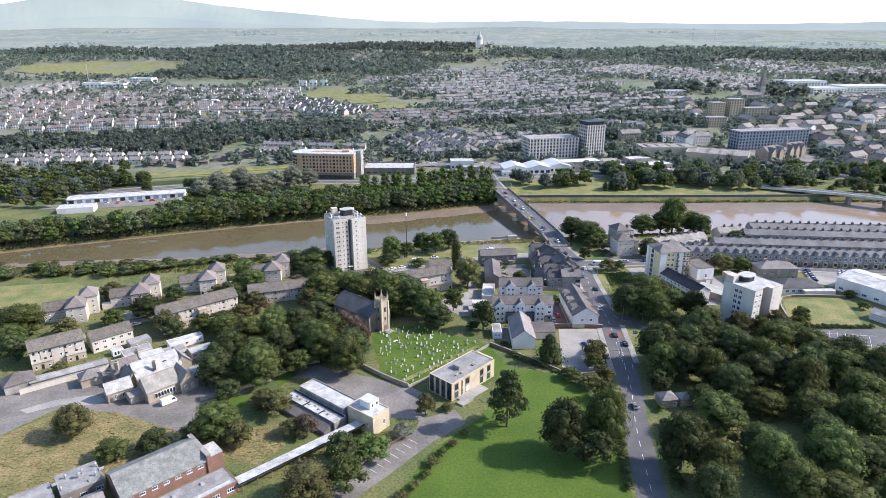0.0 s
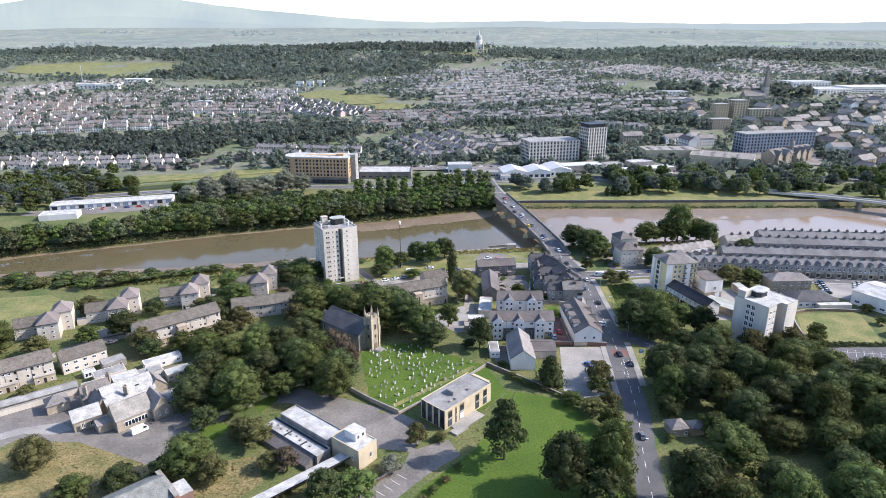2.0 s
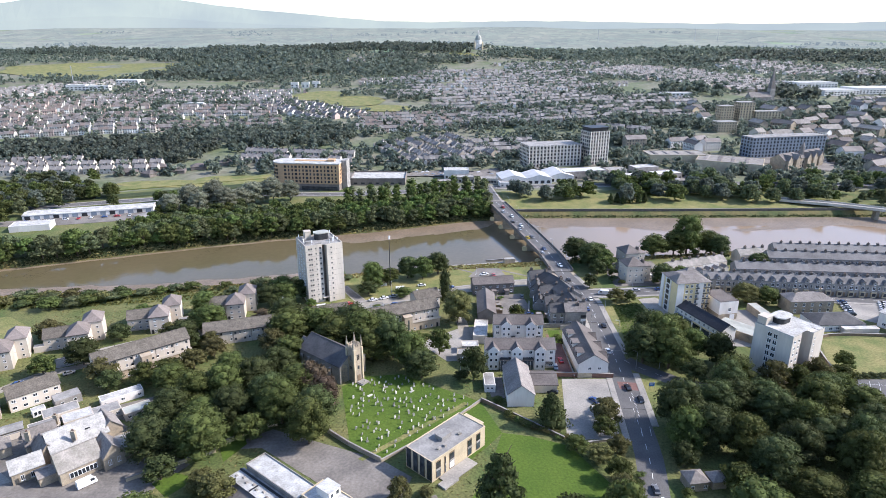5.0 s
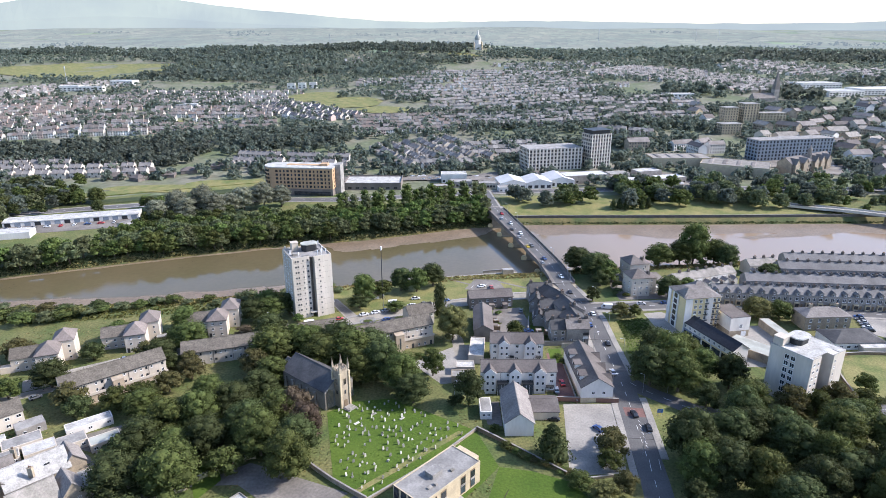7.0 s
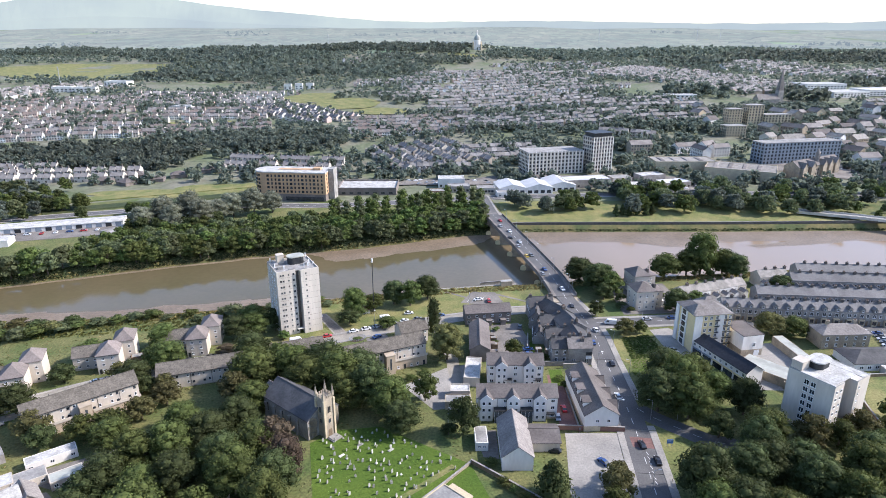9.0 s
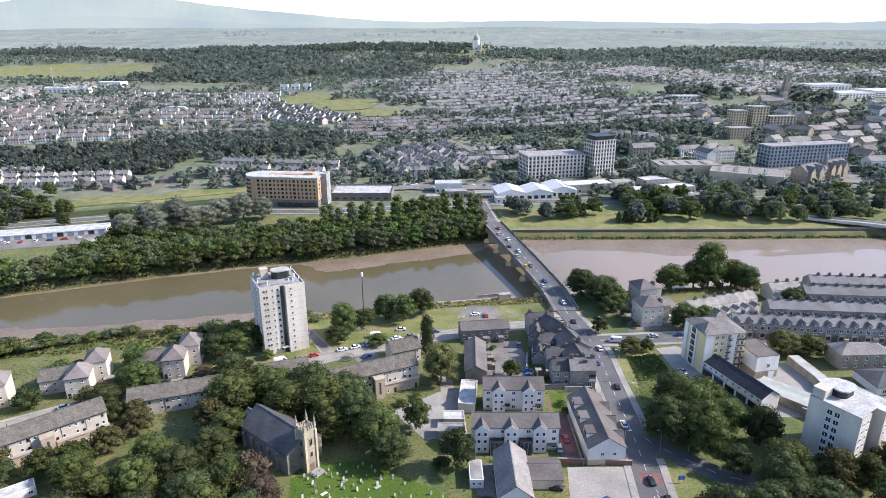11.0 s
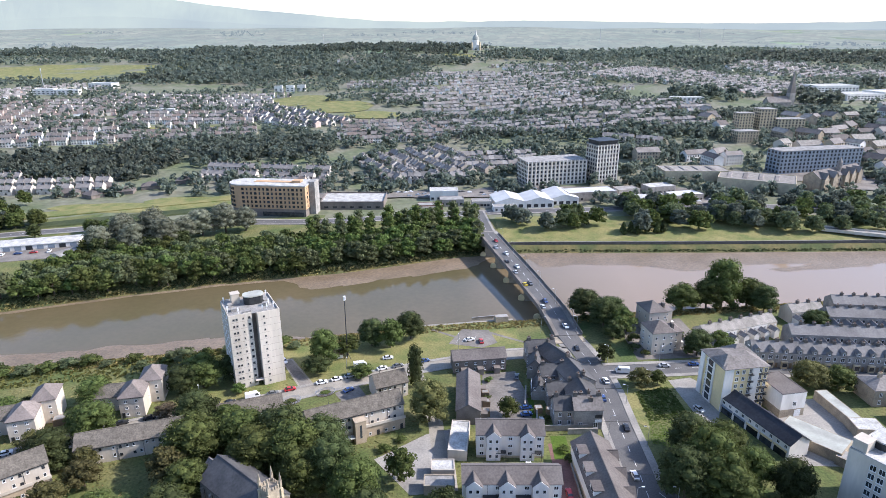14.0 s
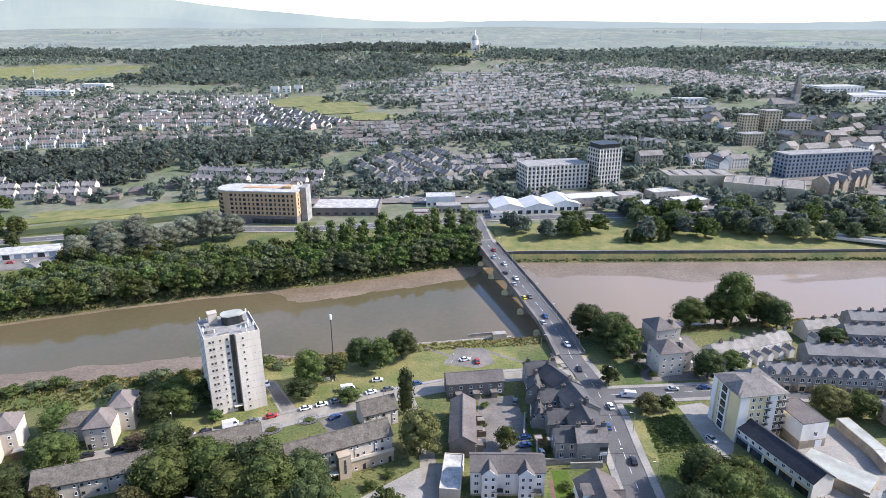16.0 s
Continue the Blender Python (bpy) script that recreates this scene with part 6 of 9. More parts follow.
def lobes_of(rng, kind, n):
    """Centres and radii of a crown's lobes, for a tree 1 high with a crown radius of 1 (x, y in radii, z in heights)."""
    out = []
    for i in range(n):
        if kind == "cone":
            k = (i + 0.5) / n
            a, r = i * 2.4, 0.75 * (1 - k) + 0.05
            out.append((r * 0.6 * math.cos(a), r * 0.6 * math.sin(a), 0.12 + 0.82 * k, 0.5 * (1 - k) + 0.16))
        elif kind == "column":
            k = (i + 0.5) / n
            a = i * 2.4
            out.append((0.3 * math.cos(a), 0.3 * math.sin(a), 0.14 + 0.76 * k, 0.62 - 0.3 * abs(k - 0.4)))
        elif kind == "pine":
            k = (i + 0.5) / n
            a = i * 2.4
            r = 0.74 - 0.6 * k
            out.append((r * math.cos(a), r * math.sin(a), 0.26 + 0.68 * k, 0.36 - 0.16 * k))
        elif kind == "bush":
            a = i * 2.4
            r = 0.62 * math.sqrt((i + 0.5) / n)
            out.append((r * math.cos(a), r * math.sin(a), 0.35 + rng.uniform(-0.1, 0.25) * (1.1 - r), rng.uniform(0.34, 0.5)))
        elif kind == "dome":
            k = ((i + 0.5) / n) ** 0.85
            a = i * 2.4 + rng.uniform(-0.3, 0.3)
            r = (0.74 - 0.16 * (1 - k) ** 3) * math.sqrt(max(0.0, 1 - (0.97 * k) ** 2)) * rng.uniform(0.86, 1.06)
            out.append((r * math.cos(a), r * math.sin(a), 0.19 + 0.67 * k + rng.uniform(-0.04, 0.04), rng.uniform(0.24, 0.38)))
        else:
            a = i * 2.4 + rng.uniform(-0.4, 0.4)
            k = (i + 0.5) / n
            r = rng.uniform(0.55, 0.72) * math.sin(math.pi * min(1, 0.28 + 0.66 * k)) ** 0.8
            if k > 0.86:
                r *= 0.5
            q = 1.0 if n < 14 else 0.84
            out.append((r * (2 - q) * math.cos(a), r * (2 - q) * math.sin(a), 0.24 + 0.66 * k + rng.uniform(-0.05, 0.05), rng.uniform(0.28, 0.52) * q))
    if kind == "dome":
        out += [(0.0, 0.0, 0.34, 0.72), (0.0, 0.0, 0.56, 0.55)]
    if kind == "round" and n > 14:
        out += [(0.0, 0.0, 0.45, 0.62), (0.1, 0.1, 0.62, 0.52)]
    return out


def crown_arrays(seed, kind, H, R, n, leaves, size, core):
    """Corners and faces (triangles) of a crown H high and R in radius."""
    rng = np.random.RandomState(seed)
    V, F, o = [], [], 0
    cv, cf = core
    for lx, ly, lz, lr in lobes_of(rng, kind, n):
        c = np.array([lx * R, ly * R, lz * H])
        flat_ = 0.85 if kind not in ("pine",) else 0.45
        rad = np.array([lr * R, lr * R, min(lr * R * flat_, 0.22 * H)])
        bump_ = 1 + rng.uniform(-0.22, 0.16, (len(cv), 1))
        V.append(c + cv * rad * 0.76 * bump_)
        F.append(cf + o)
        o += len(cv)
        # leaf clumps: small kinked diamonds near the lobe's surface
        d = rng.normal(size=(leaves, 3))
        d[:, 2] = np.abs(d[:, 2]) * 0.9 - 0.25
        d /= np.linalg.norm(d, axis=1, keepdims=True)
        p = c + d * rad * rng.uniform(0.78, 1.24, (leaves, 1))
        t = np.cross(d, rng.normal(size=(leaves, 3)))
        t /= np.linalg.norm(t, axis=1, keepdims=True) + 1e-9
        b = np.cross(d, t)
        tilt = rng.uniform(-1.2, 1.2, (leaves, 1))
        b = b * np.cos(tilt) + d * np.sin(tilt)
        s = size * rng.uniform(0.55, 1.3, (leaves, 1))
        quad = np.stack([p - t * s, p - b * s * 0.7 + d * s * 0.15, p + t * s, p + b * s * 0.7 + d * s * 0.15], 1).reshape(-1, 3)
        V.append(quad)
        i = np.arange(leaves)[:, None] * 4 + o
        F.append(np.concatenate([i + np.array([[0, 1, 2]]), i + np.array([[0, 2, 3]])]))
        o += 4 * leaves
    return np.concatenate(V), np.concatenate(F)


def tri_mesh(name, V, F, material):
    me = bpy.data.meshes.new(name)
    me.vertices.add(len(V))
    me.vertices.foreach_set("co", np.asarray(V, dtype=np.float32).ravel())
    me.loops.add(F.size)
    me.loops.foreach_set("vertex_index", np.asarray(F, dtype=np.int32).ravel())
    me.polygons.add(len(F))
    me.polygons.foreach_set("loop_start", np.arange(0, F.size, 3, dtype=np.int32))
    me.polygons.foreach_set("loop_total", np.full(len(F), 3, dtype=np.int32))
    me.materials.append(material)
    me.update(calc_edges=True)
    me.validate()
    return me


def trunk_mesh(seed, H, R, kind):
    rng = random.Random(seed)
    sh = Shape()
    r = 0.026 * H
    top = 0.9 if kind in ("cone", "column", "pine") else 0.55
    sh.limb((0, 0, -0.4), (0.02 * R, 0, 0.22 * H), r, r * 0.8, 8).limb((0.02 * R, 0, 0.22 * H), (0, 0, top * H), r * 0.8, r * 0.3, 7)
    for i in range(6):
        a = i * 1.05 + rng.uniform(-0.3, 0.3)
        z = (0.2 + 0.05 * i) * H if kind != "pine" else (0.36 + 0.09 * i) * H
        sh.limb((0, 0, z), (0.55 * R * math.cos(a), 0.55 * R * math.sin(a), z + 0.2 * H), r * 0.45, r * 0.15, 5)
    return sh.mesh("trunk", M["bark"])


PROTO = {}


def proto(kind, level, variant, leaf):
    """Shared meshes of a tree 12 m high with a crown 5 m in radius. level 0: near, 1: across the river."""
    key = (kind, level, variant, leaf)
    if key not in PROTO:
        n, leaves, size, core = ((16, 105, 0.37, ICO1), (13, 64, 0.58, ICO1))[level]
        if kind == "bush":
            n = 7
        if kind == "dome":
            n, leaves, size = 30, 150, 0.205
        if kind == "pine":
            n = 26
        V, F = crown_arrays(variant * 7 + 3, kind, 12.0, 5.0, n, leaves, size * (0.8 if kind == "pine" else 1), core)
        mk = (kind, variant)
        if mk not in PROTO:
            PROTO[mk] = trunk_mesh(variant, 12.0, 5.0, kind)
        PROTO[key] = (tri_mesh("crown", V, F, M[leaf]), PROTO[mk])
    return PROTO[key]


LEAF_WORDS = {"leaf": "mid-green", "leafdark": "dark green", "leafgold": "yellowing", "leafbright": "bright green", "leafsilver": "silvery grey-green", "leafrust": "copper-brown", "leaffar": "soft green", "leafpale": "pale green"}
KIND_WORDS = {"round": "broadleaf tree", "dome": "broad spreading tree", "cone": "conical evergreen tree", "column": "tall narrow poplar", "pine": "tall pine with tiered branches", "bush": "spreading bush"}
tree_rng = random.Random(21)


def tree(x, y, h, r, kind="round", leaf="leaf", level=0, where="", group="trees", z=None):
    z = land(x, y) if z is None else z
    name = "bush" if kind == "bush" else "pine_tree" if kind == "pine" else "tree"
    ob = new(name)
    v = tree_rng.randrange(4 if level == 0 else 5)
    crown, trunk = proto(kind, level, v, leaf)
    ob.matrix_world = pose(x, y, z, tree_rng.uniform(-2, 2), tree_rng.uniform(-2, 2), tree_rng.uniform(0, 360))
    ob.scale = (r / 5.0, r / 5.0, h / 12.0)
    tagged(ob, (LEAF_WORDS[leaf] + " " + KIND_WORDS[kind] + " " + where).strip(), "bush" if kind == "bush" else "tree", group)
    part("crown", crown, None, ob)
    if kind != "bush":
        part("trunk", trunk, None, ob)
    return ob


def plant(rows, where, kinds=("round",), leaves=("leaf", "leafdark"), group="trees"):
    for i, (x, y, h, r) in enumerate(rows):
        kind, leaf = kinds[i % len(kinds)], leaves[i % len(leaves)]
        if kind != "round" or r < 6.4:
            tree(x, y, h, r, kind, leaf, 0, where, group)
        elif r < 10.4:
            tree(x, y, h, r, "dome", leaf, 0, where, group)
        else:
            # a very broad mass is two or three trees grown together
            n, a0 = (2 if r < 12.4 else 3), tree_rng.uniform(0, 6.28)
            for k in range(n):
                a = a0 + 2 * math.pi * k / n
                tree(x + 0.44 * r * math.cos(a), y + 0.44 * r * math.sin(a), h * tree_rng.uniform(0.84, 1.05), r * tree_rng.uniform(0.64, 0.72), "dome", leaf if k else leaves[(i + 1) % len(leaves)], 0, where, group)


tree(21.6, 180.5, 22.5, 7.2, "pine", "leafdark", 0, "standing alone on the lawn")
plant([(37.9, 166.5, 20.5, 8.3), (51.6, 168.0, 23.5, 7.6), (46.5, 161.0, 13, 6.2)], "at the edge of the lawn", leaves=("leafdark", "leaf"))
plant([(57.0, 186, 10, 4.5), (58.5, 197, 8, 4.0), (55, 205, 6, 4.2), (49, 211, 5, 4), (61.5, 209, 7, 3.5)], "in the hedge beside the road", leaves=("leafgold", "leaf"))
plant([(72.5, 158.5, 21, 8.0), (79.5, 151.5, 16.5, 7.4), (90.7, 175.8, 15.7, 9.5), (99.5, 164.7, 11.7, 7.8), (99.2, 149.8, 15.7, 11.0), (116.4, 155.6, 17.1, 9.4), (125.9, 156.9, 12, 7.5), (133.7, 156.8, 12.4, 6.5), (111.2, 143.1, 10.5, 8.0), (75.6, 143.0, 14.5, 7.0)], "in the park", leaves=("leafdark", "leaf", "leaf"), group="park trees")
plant([(84.6, 222.0, 19.5, 9.0), (83.5, 211.5, 16, 7.0), (80.5, 203.5, 8, 4.2), (95.5, 209.6, 18.6, 11), (111.7, 243.8, 16.6, 11.0), (119.6, 217.5, 17.0, 11.3), (136.5, 229.9, 17.4, 12.2), (131.2, 198.2, 19.3, 10.9), (156.2, 209.9, 17.2, 13.1), (137.5, 174.3, 16.7, 9.0), (104.2, 196.6, 15.0, 8.1), (111.8, 187.2, 10.0, 7.9), (169.9, 206.1, 18.7, 12.3), (126.8, 183.3, 12.3, 9.4)], "in the park", leaves=("leafdark", "leaf"), group="park trees")
plant([(100, 228, 15, 8), (146, 190, 16, 9), (162, 187, 15, 9), (150, 168, 14, 8), (122, 170, 12, 7), (92, 192, 9, 5), (108, 232, 14, 8), (126, 208, 15, 8), (118, 232, 13, 7.5), (150, 226, 14, 8), (115, 204, 16, 8), (145, 214, 15, 8), (178, 195, 16, 9), (128, 140, 13, 8), (102, 252, 10, 5)], "in the park wood", leaves=("leafdark", "leaf", "leafdark", "leafdark"), group="park trees")
plant([(92.7, 267.5, 19.5, 13.0), (99, 283, 14.5, 12.5), (108, 272, 13, 7), (116, 265, 15, 6.5)], "between the roads", leaves=("leaf", "leafdark"))
plant([(92.0, 327, 7.5, 4.6), (99, 328.7, 5.7, 3.0), (155.5, 326.8, 10.6, 7.4), (165, 325, 9.6, 6.4)], "on the verge", leaves=("leafgold", "leaf"))
plant([(129.5, 247.5, 12, 5.6), (138.0, 246.5, 10.5, 5.2), (147.5, 251.0, 11, 5.0)], "below the tower block", leaves=("leafgold", "leaf", "leafgold"), group="park trees")
tree(42.9, 224.0, 12.7, 6.0, "cone", "leafdark", 0, "beside the clubhouse")
plant([(61.5, 225.6, 9.5, 5.0), (60, 219, 7, 4), (64, 232, 6, 3)], "in the car park", leaves=("leafgold", "leaf"))
plant([(-83.8, 230.5, 15.5, 11.0), (-84.5, 207.8, 13.8, 8.7), (-70.3, 208.8, 16.9, 9.8), (-67.0, 240.8, 16.6, 12.0), (-52.1, 229.4, 18.1, 11.5), (-37.0, 219.3, 17.6, 11.5), (-33.1, 281.2, 18.5, 14.0), (-10.8, 267.1, 18.2, 11.5), (-59.6, 283.6, 16.5, 10.3), (-65.8, 225.0, 15.0, 7.3), (-46, 241, 14, 8.5)], "beside the church", leaves=("leaf", "leafdark"), group="churchyard trees")
plant([(-41.5, 243.0, 14, 6.0), (-36.0, 232.0, 15.5, 6.5)], "beside the church", leaves=("leafrust",), group="churchyard trees")
plant([(-20, 285, 15, 9), (-23, 270, 15, 8.5), (-46, 288, 15, 9), (-2, 255.5, 12, 7), (-74, 222, 12, 7.5), (-95, 246, 11, 7), (-57, 256, 13, 7.5), (-76, 256, 11, 6.5), (-57, 216, 10, 5.5), (-90, 222, 10, 6), (-99, 254, 9, 6), (-55, 268, 12, 7), (-78, 197, 8, 5)], "beside the church", leaves=("leafdark", "leaf", "leaf"), group="churchyard trees")
plant([(-73.4, 173.9, 13.9, 8.2), (-122.0, 175.8, 11.5, 6.8), (-91.6, 167.4, 7.6, 5.2), (-103.6, 163.7, 6.5, 5.0), (-66.1, 170.5, 9, 4.5), (-80, 170, 9, 4)], "in the overgrown plot", leaves=("leaf", "leafgold", "leafdark"))
plant([(-58.4, 187.8, 9.3, 5.5), (-64, 192, 7, 4.5), (-50, 176, 6, 4)], "beside the derelict hall", leaves=("leafgold",))
tree(-45.0, 175.3, 8.4, 3.6, "round", "leafrust", 0, "beside the derelict hall")
plant([(-31.4, 162.2, 10.2, 5.0), (-38.5, 145.3, 11.5, 8.6), (-28.2, 149.9, 12.0, 5.6)], "beside the covered way", leaves=("leafdark", "leafgold", "leaf"))
plant([(-20.8, 164.3, 9.5, 6.2), (-25.5, 168, 8, 4.5)], "beside the covered way", ("bush",), ("leafbright",))
plant([(-13.3, 174.8, 7.2, 4.2)], "beside the drive", ("bush",), ("leafsilver",))
plant([(-6.2, 187.5, 8.6, 3.4), (1.5, 190, 3, 2.2)], "beside the drive", leaves=("leafgold",))
plant([(-3.3, 160.0, 4.1, 2.8), (-5.3, 154.7, 3.6, 2.3), (-8.5, 150, 3.4, 2.4), (-0.5, 165, 3.6, 2.2), (3, 170, 3, 2), (7, 176, 2.6, 2), (-12, 146, 3.5, 2.6), (-16, 141, 3.6, 2.6)], "in the hedge beside the drive", ("bush",), ("leafgold", "leaf"), "hedge bushes")
plant([(-185.0, 249.7, 14.2, 9.6), (-138.4, 265.7, 11.7, 7.6), (-122.8, 251.7, 10.4, 5.8), (-106.3, 314.5, 11.4, 7.0), (-173.7, 225.5, 12.1, 6.6), (-164.8, 288.0, 8.6, 6.1), (-131.4, 303.3, 9.4, 6.3), (-77.3, 323.2, 12.4, 7.5), (-149.8, 215.7, 4.9, 3.2), (-182, 236, 11, 7), (-196, 255, 10, 7)], "on the estate", leaves=("leaf", "leafdark", "leafgold"), group="estate trees")
plant([(-30.2, 345.1, 15.5, 6.6), (-13.0, 359.2, 13.0, 6.4), (-4.8, 357.5, 13.6, 6.0), (3.4, 366.0, 12.8, 7.1),  (-72.6, 326.4, 14.2, 9.0), (-65.2, 300.2, 14.4, 8.0), (-97.9, 296.6, 12.6, 8.0), (-31.9, 337.4, 7.0, 5.5), (-14.0, 334.0, 5.0, 4.3), (-64, 331, 11, 5.5), (-22, 352, 9, 5), (-105, 284, 11, 7)], "on the estate", leaves=("leaf", "leafdark"), group="estate trees")
plant([(101, 350.5, 4, 2.4), (97, 354, 5, 3.2), (119, 351.5, 3.4, 2.2), (99, 362, 6, 3.6), (98, 374, 7, 4.0), (120, 366, 5, 3.0), (-74.5, 320.5, 5.5, 3.2)], "in the shrubbery beside the flats", ("bush",), ("leaf", "leafdark", "leafbright"), "shrubbery")
plant([(12.8, 304.3, 17.0, 7.6)], "beside the flats", leaves=("leafgold",), group="estate trees")
plant([(7.1, 326.8, 17.0, 3.4)], "on the estate", ("column",), ("leafdark",), "estate trees")
plant([(-58, 322.5, 4, 2.6), (-78, 306, 6, 4)], "on the estate", leaves=("leafbright", "leafrust"), group="estate trees")
plant([(40.3, 307.2, 7.6, 3.7), (83.5, 388.0, 14.5, 8.4), (90.0, 377.0, 15.0, 8.0), (97.0, 371.0, 12.0, 6.0), (91.5, 365.0, 9.0, 4.6), (83.2, 346.2, 8.1, 3.6), (132.1, 395.5, 13.9, 9.0), (169.0, 396.1, 14.8, 10.6), (122.3, 350.6, 12.4, 6.6), (134.4, 357.0, 7.6, 5.6), (186, 376.2, 8.6, 6.8), (95, 383, 13, 7), (145, 398, 16, 8)], "near the riverside", leaves=("leaf", "leafdark", "leafdark"), group="riverside trees")
plant([(154.0, 402.0, 28.0, 10.3), (166.0, 401.0, 15.0, 8.0)], "towering over the river bank", leaves=("leaf",), group="riverside trees")
plant([(-128, 261, 8.5, 4.6), (-112, 287, 8, 4.6), (-134, 287, 7.5, 4.8), (-104, 300, 8.5, 5.2), (-92, 280, 7.5, 4.2), (-118, 247, 8, 4.8), (-107, 251, 9, 4.8), (-93, 263, 8.5, 5.2), (-60, 302, 10, 5.5), (-54, 297, 11, 5.8), (-88, 272, 9, 5), (-100, 279, 7.5, 4.4), (-150, 258, 8, 5), (-165, 247, 9, 5.4), (-128, 310, 6, 4), (-150, 296, 6, 4.2), (-64, 274, 12, 6)], "among the flats", leaves=("leaf", "leafgold", "leafdark"), group="estate trees")
plant([(17.9, 253.4, 15.0, 5.2), (4.8, 274.1, 12.0, 4.6), (13.1, 253.7, 4.0, 2.6), (26, 238, 2.5, 2)], "beside the churchyard", leaves=("leafdark", "leaf"))
plant([(165, 262, 8, 4), (157, 250, 9, 4.5), (152, 244, 9, 5), (203, 276, 4, 2.6), (205, 290, 4, 3)], "beside the sports field", leaves=("leaf",))
plant([(51, 301, 3, 2.2), (53, 305, 2.6, 1.8), (56, 288, 3, 2.4), (57, 283, 3.4, 2.2), (35, 330, 3, 2), (33.5, 318, 2.6, 1.7), (-1, 288, 3.6, 2.6), (4, 293, 3, 2.2)], "in a garden", ("bush",), ("leafbright", "leaf"), "garden bushes")
for i in range(14):
    tree(29 + 1.6 * i, 228.5 - 1.05 * i + tree_rng.uniform(-1.0, 1.0), tree_rng.uniform(2, 3.4), tree_rng.uniform(1.5, 2.4), "bush", ("leaf", "leafgold")[i % 2], 0, "in the hedge behind the lawn", "hedge bushes")
for i in range(20):
    tree(60.6 - 0.1 * i + 0.02 * i * i - 6.5 + 0.55 * i, 150 + 3.2 * i, tree_rng.uniform(2, 3.2), tree_rng.uniform(1.4, 2.2), "bush", ("leafdark", "leaf")[i % 2], 0, "in the hedge along the road", "hedge bushes") if i < 16 else None
for i in range(14):
    tree(68.5 + 0.62 * i, 150 + 3.1 * i + tree_rng.uniform(-0.8, 0.8), tree_rng.uniform(2.4, 4.5), tree_rng.uniform(1.8, 2.8), "bush", ("leafdark", "leaf")[i % 2], 0, "under the trees beside the road", "hedge bushes") if not 10 < i < 13 else None
for i in range(13):
    tree(158 + 3.0 * i, 255.8 + tree_rng.uniform(-0.4, 0.4), tree_rng.uniform(1.8, 2.6), tree_rng.uniform(1.7, 2.2), "bush", "leafdark", 1, "in the hedge between field and court", "field hedge")
# scrub along the near bank
for i in range(84):
    x = -340 + 3.6 * i + tree_rng.uniform(-2, 2)
    if x > -150 and i % 2:
        continue
    big = x < -120 or i % 5 == 0
    tree(x, along(NEAR_BANK, x) - tree_rng.uniform(9, 26 if x < -150 else 16), tree_rng.uniform(5, 9) if big else tree_rng.uniform(3, 5), tree_rng.uniform(4, 6.2) if big else tree_rng.uniform(2.6, 4), "bush", ("leaf", "leafgold", "leafpale", "leafdark")[i % 4], 1, "in the riverside scrub", "riverside scrub")

# ---- the wooded far bank ----
def near_road(x, y):
    return any((x - p.x) ** 2 + (y - p.y) ** 2 < (w + 2.6) ** 2 for fine, w in ROAD_LINES for p in fine)


def scatter(n, x0, x1, gap0, gap1, h0, h1, leaves, where, kind=("round",), rr=(0.38, 0.5), group="far bank trees", seed=3, single=True):
    """Trees along the far bank: single ones in front, the belt behind them as one stand."""
    rng, got = random.Random(seed), []
    Vs, Fs, o = {}, {}, {}
    for _ in range(n * 8):
        if len(got) >= n:
            break
        x = rng.uniform(x0, x1)
        y = along(FAR_BANK, x) + rng.uniform(gap0, gap1)
        h = rng.uniform(h0, h1)
        if all((x - a) ** 2 + (y - b) ** 2 > (0.42 * h) ** 2 for a, b in got):
            got.append((x, y))
            r, k, leaf = h * rng.uniform(*rr), rng.choice(kind), rng.choice(leaves)
            if single:
                tree(x, y, h, r, k, leaf, 1, where, group)
                continue
            V, F = crown_arrays(seed * 10 + len(got) % 6, "dome" if k == "round" else k, h, r, 11, 46, 0.125 * r, ICO1)
            Vs.setdefault(leaf, []).append(V + np.array([[x, y, land(x, y)]]))
            Fs.setdefault(leaf, []).append(F + o.get(leaf, 0))
            o[leaf] = o.get(leaf, 0) + len(V)
    for leaf in Vs:
        tagged(new("tree_belt", tri_mesh("tree_belt", np.concatenate(Vs[leaf]), np.concatenate(Fs[leaf]), M[leaf])), "belt of %s trees %s" % (LEAF_WORDS[leaf], where), "trees", kind="stuff")


scatter(40, -190, -60, 3, 13, 9, 13, ("leafpale", "leaf", "leafbright", "leaf"), "on the far river bank", rr=(0.44, 0.58), seed=1)
scatter(64, -420, -195, 3, 15, 10, 14, ("leafpale", "leaf", "leafbright", "leafpale"), "on the far river bank", rr=(0.44, 0.58), seed=13)
scatter(100, -200, -60, 9, 40, 9, 13, ("leafpale", "leaf", "leafbright", "leafpale"), "behind the far river bank", rr=(0.44, 0.58), single=False, seed=12)
for x, y, h, r in ((-188, 474, 17, 8.5), (-178, 486, 21, 10.2), (-163, 492, 23, 10.6), (-152, 482, 20, 9.8), (-168, 476, 18, 9.0), (-138, 506, 18.5, 9.5), (-125, 512, 20.5, 10.0), (-113, 516, 17, 8.5), (-145, 496, 16, 8.0)):
    tree(x, y, h, r, "dome", "leafsilver", 0, "behind the far river bank", "silver willows")
scatter(26, -196, -140, 34, 66, 9, 12, ("leaf", "leafdark"), "round the silver willows", single=False, seed=2)
scatter(84, -70, 40, 3, 30, 10, 14, ("leafpale", "leafbright", "leaf"), "on the far river bank", single=False, seed=4)
